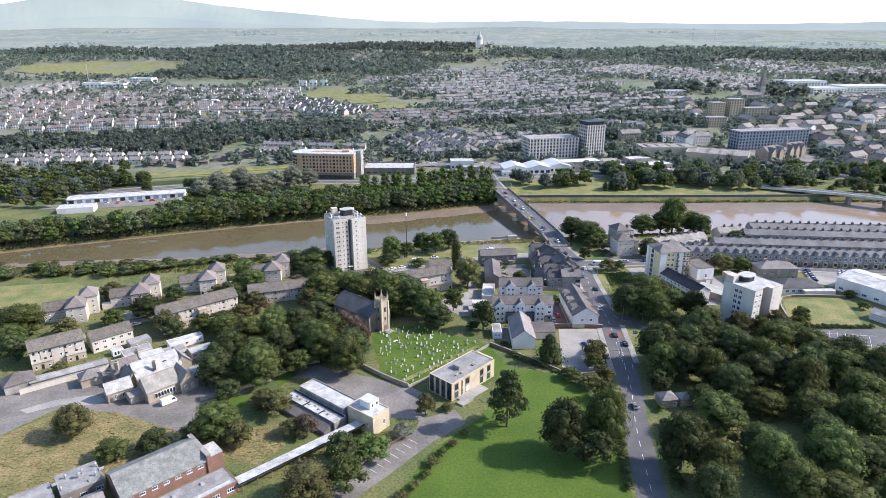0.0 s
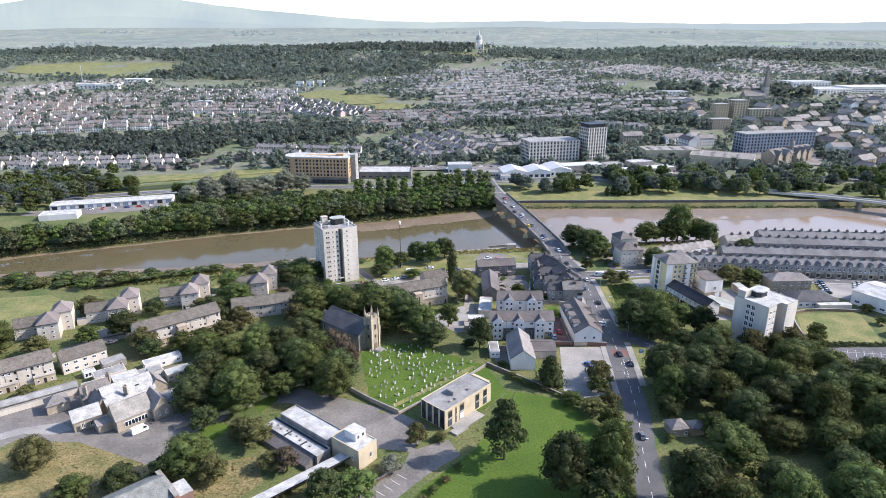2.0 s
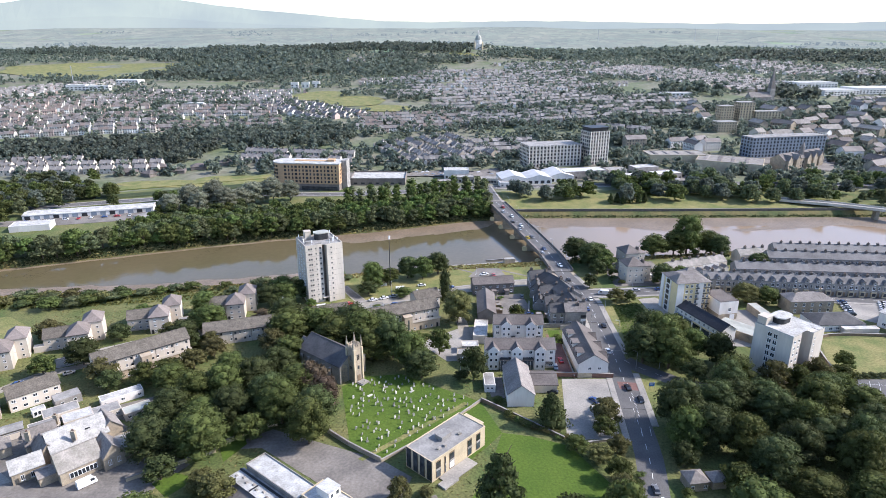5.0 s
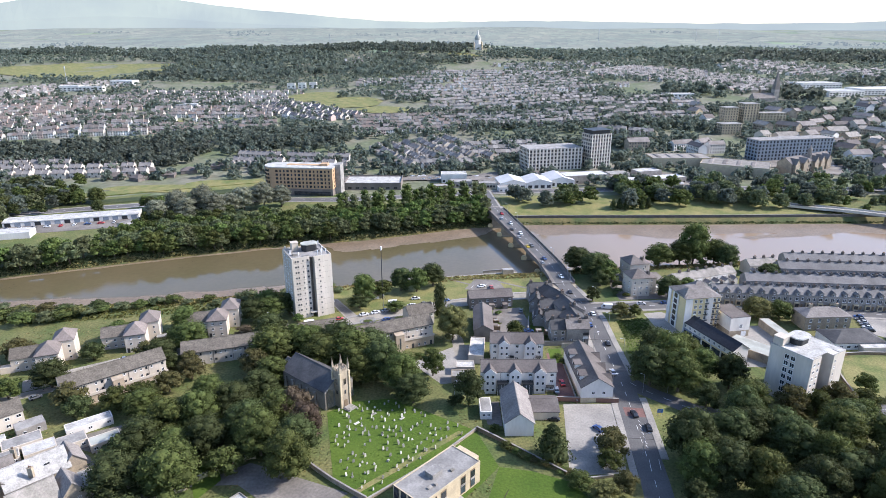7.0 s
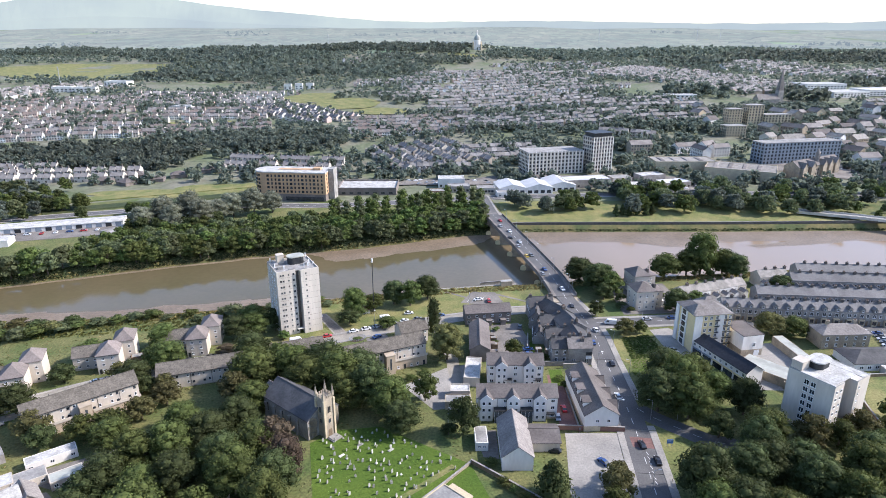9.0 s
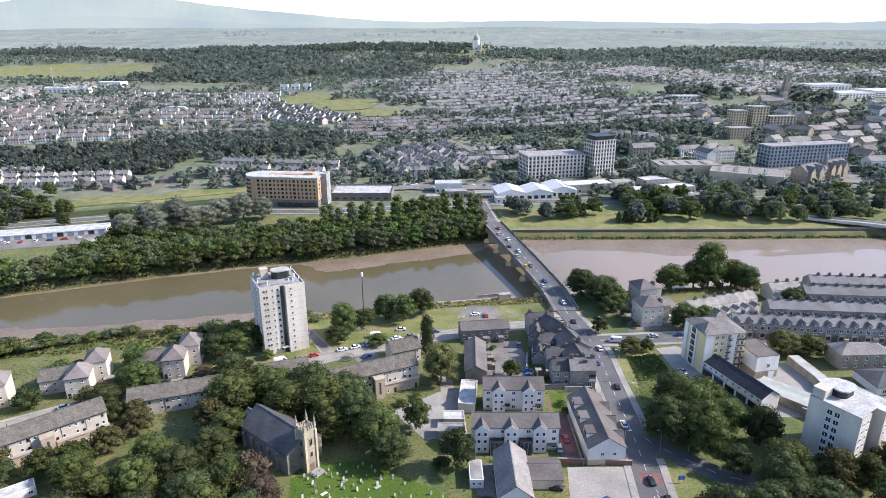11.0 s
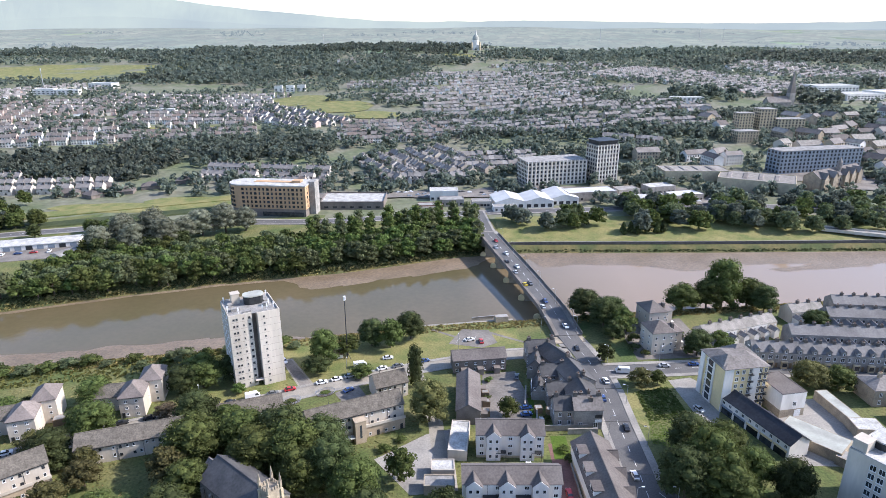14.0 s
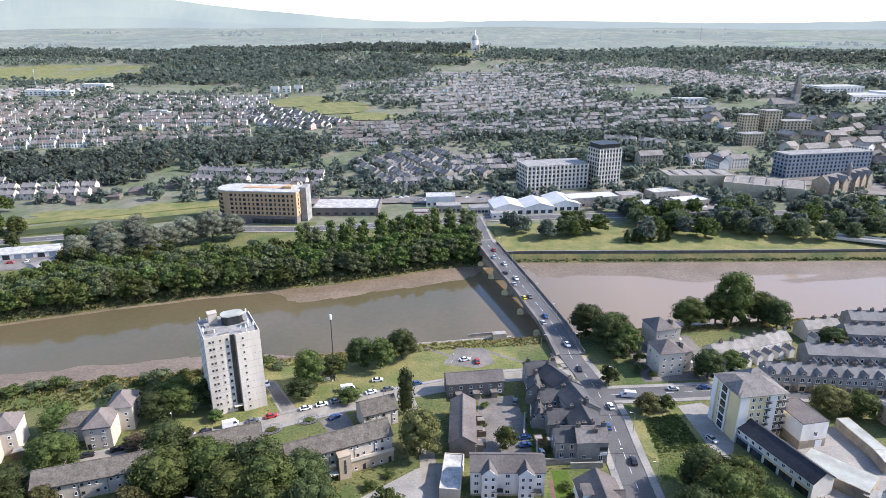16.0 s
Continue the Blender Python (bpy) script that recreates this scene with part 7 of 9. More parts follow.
scatter(46, -66, 40, 30, 50, 17, 20, ("leafpale", "leafbright", "leafbright"), "in the poplar belt on the far bank", ("column",), (0.2, 0.26), single=False, seed=5)
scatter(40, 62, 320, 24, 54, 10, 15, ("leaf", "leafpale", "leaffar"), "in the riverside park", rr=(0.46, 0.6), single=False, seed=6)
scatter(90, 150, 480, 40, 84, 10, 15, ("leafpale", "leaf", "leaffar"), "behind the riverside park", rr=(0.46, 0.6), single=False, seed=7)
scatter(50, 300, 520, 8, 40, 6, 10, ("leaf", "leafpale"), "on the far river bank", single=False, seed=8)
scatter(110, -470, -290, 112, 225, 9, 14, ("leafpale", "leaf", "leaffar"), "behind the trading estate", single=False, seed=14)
scatter(40, -440, -290, 88, 140, 10, 14, ("leafpale", "leaf"), "behind the trading estate", single=False, seed=9)
for i, (x, y, h) in enumerate(((-206, 506, 11), (-198, 503, 12), (-190, 504, 10), (-181, 501, 12), (-213, 511, 10), (-250, 505, 13), (-258, 513, 12), (-256, 525, 13), (-263, 533, 11), (-243, 500, 10), (-268, 520, 12), (-274, 509, 13), (-172, 508, 9))):
    if not near_road(x, y):
        tree(x, y, h, h * 0.5, "dome", ("leafdark", "leaf", "leafpale")[i % 3], 0, "beside the quay road", "quay road trees")
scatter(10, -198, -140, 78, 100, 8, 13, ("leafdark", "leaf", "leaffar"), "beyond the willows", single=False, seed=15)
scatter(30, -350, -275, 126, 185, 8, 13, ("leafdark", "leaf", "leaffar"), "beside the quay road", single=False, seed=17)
for x, y in ((136, 513), (141, 514), (146, 513), (152, 515), (158, 514), (163, 515)):
    tree(x, y, 8.5, 2.8, "cone", "leafdark", 1, "in a row in the riverside park", "park evergreens")


# ---- tall dry grass and reed along both banks ----
def reeds(name, line, off0, off1, n, x0, x1, size, material, label, seed):
    rng = np.random.RandomState(seed)
    x = rng.uniform(x0, x1, n)
    off = rng.uniform(off0, off1, n)
    y = np.array([along(line, a) for a in x]) + off
    z = np.array([land(a, b) for a, b in zip(x, y)])
    a = rng.uniform(0, 3.14, n)
    s = size * rng.uniform(0.5, 1.3, n)
    dx, dy = np.cos(a) * s, np.sin(a) * s
    lean = rng.uniform(-0.4, 0.4, (2, n)) * s
    V = np.stack([np.stack([x - dx, y - dy, z - 0.1], 1), np.stack([x + dx, y + dy, z - 0.1], 1), np.stack([x + dx * 1.3 + lean[0], y + dy * 1.3 + lean[1], z + s * 1.3], 1), np.stack([x - dx * 1.2 + lean[0], y - dy * 1.2 + lean[1], z + s * 1.1], 1)], 1).reshape(-1, 3)
    i = np.arange(n)[:, None] * 4
    F = np.concatenate([i + np.array([[0, 1, 2]]), i + np.array([[0, 2, 3]])])
    tagged(new(name, tri_mesh(name, V, F, M[material])), label, "grass", kind="stuff")


M["weeds0"] = leaf_mat("bank_weeds", (0.115, 0.118, 0.036), 0.03, 0.35, 0.45)
M["straw"] = leaf_mat("dry_bank_grass", (0.20, 0.165, 0.065), 0.03, 0.35, 0.3)
reeds("bank_grass", NEAR_BANK, -13, -1.0, 12000, -330, 330, 0.42, "straw", "tall dry grass along the near bank", 1)
reeds("bank_grass", NEAR_BANK, -24, -6, 4000, -330, -60, 0.5, "weeds0", "rough green grass along the near bank", 2)
reeds("bank_grass", FAR_BANK, 0.5, 4, 3000, -400, 60, 0.42, "straw", "tall dry grass along the far bank", 3)
reeds("bank_grass", FAR_BANK, 1.5, 7, 5000, -400, 60, 0.6, "leafdark", "rough weeds along the far bank", 4)
reeds("bank_grass", FAR_BANK, 0.8, 2.6, 1800, 60, 480, 0.4, "leafdark", "reeds below the river wall", 5)


# ---- rough grass and weeds over the unpaved ground ----
def tufts(name, n, box, size, material, label, seed, ring=None, tall=0.8):
    rng = random.Random(seed)
    got = []
    for _ in range(n * 3):
        if len(got) >= n:
            break
        x, y = rng.uniform(box[0], box[2]), rng.uniform(box[1], box[3])
        if ring is not None:
            if not inside(ring, x, y):
                continue
        elif y > along(NEAR_BANK, x) - 8 or noise.noise((x * 0.05, y * 0.05, 2.0)) < -0.1 or any(inside(h, x, y) for h in HARD) or near_road(x, y):
            continue
        got.append((x, y))
    g = np.array(got)
    r = np.random.RandomState(seed)
    m = len(g)
    a, s = r.uniform(0, 3.14, m), size * r.uniform(0.5, 1.4, m)
    dx, dy, lean = np.cos(a) * s, np.sin(a) * s, r.uniform(-0.5, 0.5, (2, m)) * s
    z = np.full(m, 0.0)
    V = np.stack([np.stack([g[:, 0] - dx, g[:, 1] - dy, z], 1), np.stack([g[:, 0] + dx, g[:, 1] + dy, z], 1), np.stack([g[:, 0] + dx * 1.2 + lean[0], g[:, 1] + dy * 1.2 + lean[1], z + s * tall], 1), np.stack([g[:, 0] - dx * 1.2 + lean[0], g[:, 1] - dy * 1.2 + lean[1], z + s * tall * 0.8], 1)], 1).reshape(-1, 3)
    i = np.arange(m)[:, None] * 4
    F = np.concatenate([i + np.array([[0, 1, 2]]), i + np.array([[0, 2, 3]])])
    tagged(new(name, tri_mesh(name, V, F, M[material])), label, "grass", kind="stuff")


M["weeds"] = leaf_mat("rough_grass_blades", (0.15, 0.16, 0.06), 0.03, 0.35, 0.45)
M["lush"] = leaf_mat("lush_grass_blades", (0.13, 0.20, 0.035), 0.02, 0.3, 0.45)
M["hay"] = leaf_mat("sunbleached_grass", (0.27, 0.215, 0.09), 0.02, 0.3, 0.45)
tufts("grass_tufts", 6000, (-190, 140, 110, 345), 0.3, "weeds", "rough grass tufts on unpaved ground", 1)
tufts("grass_tufts", 4000, (-190, 140, 110, 345), 0.26, "hay", "dry grass tufts on unpaved ground", 2)
tufts("meadow_grass", 6500, (-152, 144, -84, 191), 0.2, "hay", "long straw-coloured meadow grass", 3, [(-150, 160), (-147, 175), (-134, 189.5), (-116, 189), (-94, 180), (-85, 176), (-96, 158), (-125, 146)])
tufts("meadow_grass", 1300, (-72, 158, -50, 184), 0.2, "hay", "long straw-coloured meadow grass", 4, [(-70, 165), (-69, 179), (-56, 182), (-51, 170), (-58, 160)])
tufts("plot_weeds", 1500, (84, 296, 105, 328), 0.38, "leafbright", "tall green weeds on the plot", 5, [(89, 323), (102, 326), (104, 306), (88.3, 304.3)], 1.0)
tufts("plot_grass", 1500, (84, 288, 105, 308), 0.24, "lush", "long yellow-green grass on the plot", 7, [(88.2, 304.2), (103.8, 305.8), (98, 297), (92, 290), (85.5, 292)], 0.6)
tufts("churchyard_grass", 1500, (-33, 204, 20, 258), 0.2, "lush", "longer grass between the graves", 6, [(-32, 249), (-24, 256), (-10, 258), (20, 238.5), (-13, 206), (-24, 214)], 0.6)

# ---- the large buildings across the river ----
def lz(x, y):
    return land(x, y)


def build_rounded_block():
    """Student block with one rounded end, a white roof ring and a tall base."""
    ob = thing("apartment_block", "tan brick apartment block with a rounded end and white flat roof", "apartments", -107, 561, 2.4, -6)
    L, W, h = 58, 21, 22
    ring = [(L / 2, -W / 2), (L / 2, W / 2)] + [(-L / 2 + W / 2 - W / 2 * math.sin(math.pi * i / 12), W / 2 * math.cos(math.pi * i / 12)) for i in range(13)]
    part("base", Shape().prism([(x * 0.985, y * 0.985) for x, y in ring], -2, 5.6), M["darkconc"], ob)
    part("wall", Shape().prism(ring, 5.6, h), M["tan"], ob)
    part("roof", Shape().prism([(x * 1.012, y * 1.03) for x, y in ring], h, h + 0.8), M["whiteroof"], ob, "white flat roof")
    part("roof_well", Shape().box(6, 1, h + 0.82, 34, 5, 0.3).box(20, 1, h + 0.82, 6, 6, 1.6), M["tan"], ob)
    part("stair_tower", Shape().box(L / 2 + 2.2, 3, -2, 4.4, 10, h + 4), M["felt"], ob)
    for r in range(5):
        z = 6.6 + 3.05 * r
        for i in range(15):
            u = -16.5 + 3.05 * i
            part("window", Shape().box(u, -W / 2 - 0.02, z, 1.2 if i % 3 else 1.9, 0.12, 1.8), M["glass"], ob)
        for i in range(2, 11):
            a = math.pi * i / 12
            if a > math.pi / 2:
                part("window", Shape().box(-L / 2 + W / 2 - W / 2 * math.sin(a), W / 2 * math.cos(a), z, 1.2, 1.2, 1.8, math.degrees(a)), M["glass"], ob)
        for v in (-6, -2, 2, 6):
            part("window", Shape().box(L / 2 + 0.02, v, z, 0.12, 1.4, 1.8), M["glass"], ob)
    part("colonnade", Shape().box(12, -W / 2 - 0.1, 0.5, 30, 0.3, 3.0), M["glass"], ob)


build_rounded_block()


def slab(name, label, x, y, turn, L, W, h, wall, nx_, ny_, roof="felt", ribs=False, z=None):
    """A multi-storey slab with a window in every bay and pale ribs between them."""
    z = lz(x, y) if z is None else z
    ob = thing(name, label, "building", x, y, z, turn)
    part("wall", Shape().box(0, 0, -3, L, W, h + 3), M[wall], ob)
    part("roof", Shape().box(0, 0, h, L + 0.4, W + 0.4, 0.5), M[roof], ob)
    wd = Shape().box(0, 0, 0, 0.45 * L / nx_, 0.14, 0.62 * h / ny_).mesh("window", M["glass"])
    for i in range(nx_):
        for j in range(ny_):
            u, zz = -L / 2 + L * (i + 0.5) / nx_, h * (j + 0.2) / ny_
            part("window", wd, None, ob, place=pose(u, -W / 2, zz))
    ns = max(2, int(W / L * nx_))
    ws = Shape().box(0, 0, 0, 0.14, 0.55 * W / ns, 0.62 * h / ny_).mesh("window", M["glass"])
    for i in range(ns):
        for j in range(ny_):
            for s in (-1, 1):
                part("window", ws, None, ob, place=pose(s * L / 2, -W / 2 + W * (i + 0.5) / ns, h * (j + 0.2) / ny_))
    if ribs:
        rb = Shape()
        for i in range(nx_ + 1):
            rb.box(-L / 2 + L * i / nx_, -W / 2 - 0.15, 0, 0.55, 0.4, h + 0.6)
        part("rib", rb, M["white"], ob)
    return ob


slab("hotel", "tan stone hotel block with rows of tall windows", 110.9, 653, 14, 53, 25, 20, "render", 15, 6, "felt", True)
ht = slab("hotel_tower", "tall pale hotel tower with a dark top storey", 154.5, 656, 22, 21, 17, 32, "render", 7, 9, "felt", True)
part("top_storey", Shape().box(0, 0, 32.5, 19, 15, 3.2).box(0, 0, 35.7, 21.5, 17.5, 0.5), M["darkmetal"], ht, "dark glazed top storey")
slab("office_slab", "long blue-grey glazed office block", 359, 692, 12, 86, 18, 20, "blue", 22, 6)
slab("office_slab", "tan stone office block above the old town", 425, 868, 6, 34, 14, 12, "palestone", 8, 4)
slab("office_slab", "stone tower building in the old town", 370, 864, 8, 18, 14, 19, "palestone", 5, 6)
slab("office_slab", "tall sandstone block in the old town", 397, 870, 8, 20, 16, 23, "palestone", 5, 7)
slab("police_station", "low brick-banded public building by the trees", 345, 803, 8, 24, 14, 12, "palestone", 7, 4)
flat_block("warehouse", "warehouse with a broad white flat roof inside a dark parapet", "warehouse", -50, 583, 0, 47, 30, 5.0, "darkconc", "whiteroof", [("front", spread(7, 44, 3), (1.2,), 3.0, 1.4, 1)], 1.3, z=2.4)
for x, y, L, W, h, t, wl, rf, lab in ((18, 600, 22, 13, 7.5, 3, "white", "whiteroof", "white two-storey retail unit with a flat roof"), (24, 582, 18, 11, 5, 3, "greystone", "felt", "grey stone-fronted depot with flat roof"), (46, 578, 14, 10, 4.5, 3, "render", "felt", "low retail unit with a grey roof"), (8, 567, 18, 9, 4.4, 4, "brick", "felt", "low red brick workshop with flat roof"), (132, 600, 40, 16, 7, 12, "greystone", "metalroof", "long works shed with a pale roof")):
    flat_block("retail_unit", lab, "retail unit", x, y, t, L, W, h, wl, rf, [("front", spread(5, L, 2), (1.0,), 2.0, 1.8, 1)], 0.4, z=lz(x, y))
for x, y, L, W, r in ((66, 582, 22, 24, 5), (88, 584, 22, 24, 5), (108, 594, 22, 28, 5)):
    gabled("showroom", "pale sheet-roofed showroom with a glazed gable front", "showroom", x, y, 97, W, L, 5.2, 3.0, "white", "metalroof", [("left", spread(4, L, 3), (0.6,), 3.4, 2.6, 2)], z=lz(x, y), group="showrooms")
for x, y, L, W, h, t in ((238, 666, 57, 26, 8, 0), (280, 634, 58, 36, 9, -28)):
    m = flat_block("shopping_centre", "low shopping hall with grey-green sheet roofs", "shopping hall", x, y, t, L, W, h, "palestone", "paleslate", (), 0.6, z=lz(x, y))
    for i in range(int(L / 12)):
        part("roof_ridge", Shape().box(-L / 2 + 8 + 12 * i, 0, h + 0.1, 4, W * 0.7, 0.7, 0, 0.7), M["slate"], m)


def build_gabled_school():
    ob = gabled("stone_college", "long Victorian sandstone college with steep front gables", "college", 348, 641, 31, 66, 14, 10.5, 5, "stone", "slate", [("front", spread(16, 62, 2), (1.5, 5.2), 1.4, 2.2)], z=lz(348, 641))
    for u in (-27, -14, 4, 14, 24):
        g = part("front_gable", gable_walls(Shape(), 8, 6.4, 10.5, 4.2), M["stone"], ob, place=pose(u, -5.5, 0, 0, 0, 90))
        part("gable_roof", gable_roof(Shape(), 8, 6.4, 10.5, 4.2), M["slate"], g)
    part("turret", Shape().tube(0, -3, 10, 20, 2, 2, 8).tube(0, -3, 20, 25, 2.2, 0.05, 8), M["slate"], ob)


build_gabled_school()


def build_trading_units():
    ob = gabled("trading_units", "long trading-estate unit with white sheet roof and dark doors", "industrial unit", -248.5, 479.5, 16.2, 84, 14, 3.3, 0.8, "white", "whiteroof", z=2.4)
    for i in range(14):
        part("roller_door", Shape().box(-39 + 6 * i, -7.06, 0, 3.6, 0.14, 2.8), M["blue"] if i % 3 else M["darkmetal"], ob)
    gabled("trading_units", "low shed with a grey sheet roof behind trees", "industrial unit", -196, 472, 60, 34, 11, 3.6, 1.2, "render", "felt", z=2.4)
    flat_block("trading_units", "white flat-roofed unit beside the river trees", "industrial unit", -268, 442, 15, 24, 12, 4, "white", "whiteroof", z=2.2)


build_trading_units()
patch("trading_yard", [(-300, 446), (-262, 448), (-206, 464), (-204, 482), (-212, 484), (-300, 458)], "yard", "tarmac yard of the trading estate", 2.66, "yard")


# ---- landmarks on the slope ----
def build_memorial():
    x, y = 108, 1955
    ob = thing("domed_memorial", "tall pale stone memorial with a copper dome on the hill", "memorial", x, y, 66, 0)
    part("podium", Shape().box(0, 0, -14, 44, 40, 22).box(0, 0, 8, 34, 30, 4), M["palestone"], ob)
    part("drum", Shape().box(0, 0, 12, 22, 22, 18).tube(0, 0, 30, 42, 9.5, 9, 16), M["white"], ob)
    dome = Shape()
    prof = [(9.2, 42), (9.0, 46), (7.6, 50.5), (5.0, 54), (2.4, 56)]
    for (r0, z0), (r1, z1) in zip(prof, prof[1:]):
        dome.tube(0, 0, z0, z1, r0, r1, 16)
    part("dome", dome, M["greenroof"], ob, "pale copper dome")
    part("lantern", Shape().tube(0, 0, 56, 64, 1.8, 1.6, 10).tube(0, 0, 64, 69, 1.7, 0.1, 10), M["white"], ob)
    tur = Shape()
    for a in (-1, 1):
        for b in (-1, 1):
            tur.tube(a * 11, b * 11, 12, 33, 2.6, 2.4, 8).tube(a * 11, b * 11, 33, 38, 2.6, 0.2, 8)
    part("corner_turret", tur, M["palestone"], ob)


def build_cathedral():
    ob = thing("spired_church", "stone church with a tall slender spire in the town", "church", 501, 1012, lz(501, 1012) - 2, 10)
    part("tower", Shape().box(0, 0, -4, 8, 8, 26), M["greystone"], ob)
    part("spire", Shape().box(0, 0, 22, 8, 8, 30, 0, 0.02), M["slate"], ob)
    part("nave", gable_walls(Shape(), 34, 13, 10, 7, -20, 0), M["greystone"], ob)
    part("roof", gable_roof(Shape(), 34, 13, 10, 7, 0.4, 0.3, -20, 0), M["slate"], ob)


build_memorial()
build_cathedral()
for x, y, h in ((-714, 1298, 36), (-330, 2030, 40), (560, 2400, 45), (1020, 2700, 50), (1120, 2720, 48)):
    ms = thing("radio_mast", "thin lattice mast on the far slope", "mast", x, y, lz(x, y), 0, "far masts")
    part("pole", Shape().limb((0, 0, -3), (0, 0, h), 0.9, 0.4, 6), M["steel"], ms)
    part("head", Shape().tube(0, 0, h * 0.86, h, 1.2, 1.2, 8), M["steel"], ms)

# ---- the town on the slope: streets as districts; houses nearest the river are things, the rest joined ----
TAKEN = [(-107, 561, 42), (-50, 585, 36), (111, 652, 36), (155, 656, 18), (359, 692, 50), (348, 641, 42), (238, 665, 34), (280, 634, 38), (90, 586, 40), (30, 590, 34), (501, 1007, 34), (396, 866, 46), (345, 803, 18), (132, 600, 26), (104, 1918, 50), (327, 760, 26), (690, 1130, 90), (376, 1064, 28), (-630, 1205, 44), (-600, 1292, 30), (-262, 1280, 30)]
WOODS = [(-430, 703, 85, 36), (-330, 712, 95, 44), (-235, 772, 88, 46), (-160, 772, 66, 52), (-300, 668, 60, 20), (-430, 1590, 200, 230), (-880, 1960, 420, 120), (-560, 1790, 200, 110), (-170, 1930, 330, 130), (-150, 1530, 130, 120), (300, 1850, 170, 100), (60, 830, 38, 13), (280, 835, 76, 26), (330, 935, 52, 20), (210, 745, 36, 16), (560, 1930, 330, 110), (960, 1680, 260, 110), (610, 1640, 90, 90), (480, 945, 110, 26), (560, 1060, 36, 50), (420, 1120, 60, 40), (-520, 1420, 110, 50), (-40, 1700, 130, 60), (860, 1230, 130, 50), (560, 880, 70, 20)]
GREENS = [(-215, 573, 62, 14), (-175, 592, 40, 14), (-770, 1560, 250, 150), (-210, 1150, 46, 66), (-140, 1075, 52, 60), (-80, 1000, 40, 30), (-378, 866, 12, 8), (-328, 883, 14, 8), (-271, 900, 12, 8), (65, 1824, 50, 26)]


def town_mat(name, colours, rough, spec):
    """One of several house colours for each separate wall or roof, with stains and grain."""
    m = mat(name, colours[0], rough, None, 0.2, 1.2, 0.4, 0.18, spec=spec)
    nt = m.node_tree
    geo, ramp, mx = nt.nodes.new("ShaderNodeNewGeometry"), nt.nodes.new("ShaderNodeValToRGB"), nt.nodes.new("ShaderNodeMix")
    ramp.color_ramp.interpolation = "CONSTANT"
    els = ramp.color_ramp.elements
    els[0].color, els[1].position, els[1].color = (*colours[0], 1), 1 / len(colours), (*colours[1], 1)
    for i in range(2, len(colours)):
        els.new(i / len(colours)).color = (*colours[i], 1)
    nt.links.new(geo.outputs["Random Per Island"], ramp.inputs[0])
    mx.data_type, mx.blend_type = "RGBA", "MULTIPLY"
    mx.inputs[0].default_value = 1.0
    stain = nt.nodes.new("ShaderNodeTexNoise")
    stain.inputs["Scale"].default_value, stain.inputs["Detail"].default_value = 0.35, 5
    rng_ = nt.nodes.new("ShaderNodeMapRange")
    rng_.inputs["From Min"].default_value, rng_.inputs["From Max"].default_value = 0.3, 0.7
    rng_.inputs["To Min"].default_value, rng_.inputs["To Max"].default_value = 0.78, 1.12
    nt.links.new(geo.outputs["Position"], stain.inputs["Vector"])
    nt.links.new(stain.outputs[0], rng_.inputs["Value"])
    nt.links.new(ramp.outputs[0], mx.inputs[6])
    nt.links.new(rng_.outputs[0], mx.inputs[7])
    nt.links.new(mx.outputs[2], nt.nodes["Principled BSDF"].inputs["Base Color"])
    return m


M["townstone"] = town_mat("terrace_stone", [(0.42, 0.37, 0.29), (0.50, 0.45, 0.37), (0.34, 0.30, 0.25), (0.62, 0.58, 0.52), (0.40, 0.34, 0.27)], 0.92, 0.2)
M["townwhite"] = town_mat("painted_render", [(0.72, 0.69, 0.64), (0.60, 0.55, 0.47), (0.76, 0.74, 0.70), (0.52, 0.47, 0.40), (0.66, 0.60, 0.52), (0.55, 0.42, 0.36)], 0.9, 0.2)
M["townbrick"] = town_mat("brick_and_render", [(0.36, 0.24, 0.18), (0.62, 0.58, 0.52), (0.42, 0.30, 0.24), (0.50, 0.44, 0.36)], 0.92, 0.2)
M["townslate"] = town_mat("terrace_slates", [(0.19, 0.178, 0.163), (0.23, 0.215, 0.197), (0.155, 0.146, 0.136), (0.275, 0.255, 0.234), (0.21, 0.19, 0.17)], 0.85, 0.2)
M["towntile"] = town_mat("house_tiles", [(0.17, 0.153, 0.14), (0.14, 0.122, 0.108), (0.205, 0.19, 0.175), (0.175, 0.14, 0.12)], 0.85, 0.2)
M["towndark"] = town_mat("dark_house_slates", [(0.12, 0.115, 0.115), (0.15, 0.142, 0.138), (0.105, 0.10, 0.10)], 0.7, 0.4)
HOUSE_W, HOUSE_D, HOUSE_E, HOUSE_R = 5.6, 8.6, 5.5, 2.8


def ridge(sh, L, W, eave, rise, place):
    """A closed pitched roof as one piece, its ridge along x."""
    a, b, t = L / 2 - 0.04, W / 2 + 0.3, rise * 0.3 / (W / 2)
    vs = [(-a, -b, eave - t), (a, -b, eave - t), (a, b, eave - t), (-a, b, eave - t), (-a, -b, eave - t + 0.2), (a, -b, eave - t + 0.2), (a, b, eave - t + 0.2), (-a, b, eave - t + 0.2), (-a, 0, eave + rise + 0.2), (a, 0, eave + rise + 0.2)]
    return sh.add([place(*p) for p in vs], [(3, 2, 1, 0), (0, 1, 5, 4), (2, 3, 7, 6), (4, 5, 9, 8), (6, 7, 8, 9), (1, 2, 6, 9, 5), (3, 0, 4, 8, 7)])


def walls_at(sh, L, W, eave, rise, place):
    src = gable_walls(Shape(), L, W, eave, rise)
    return sh.add([place(*p) for p in src.v], src.f)


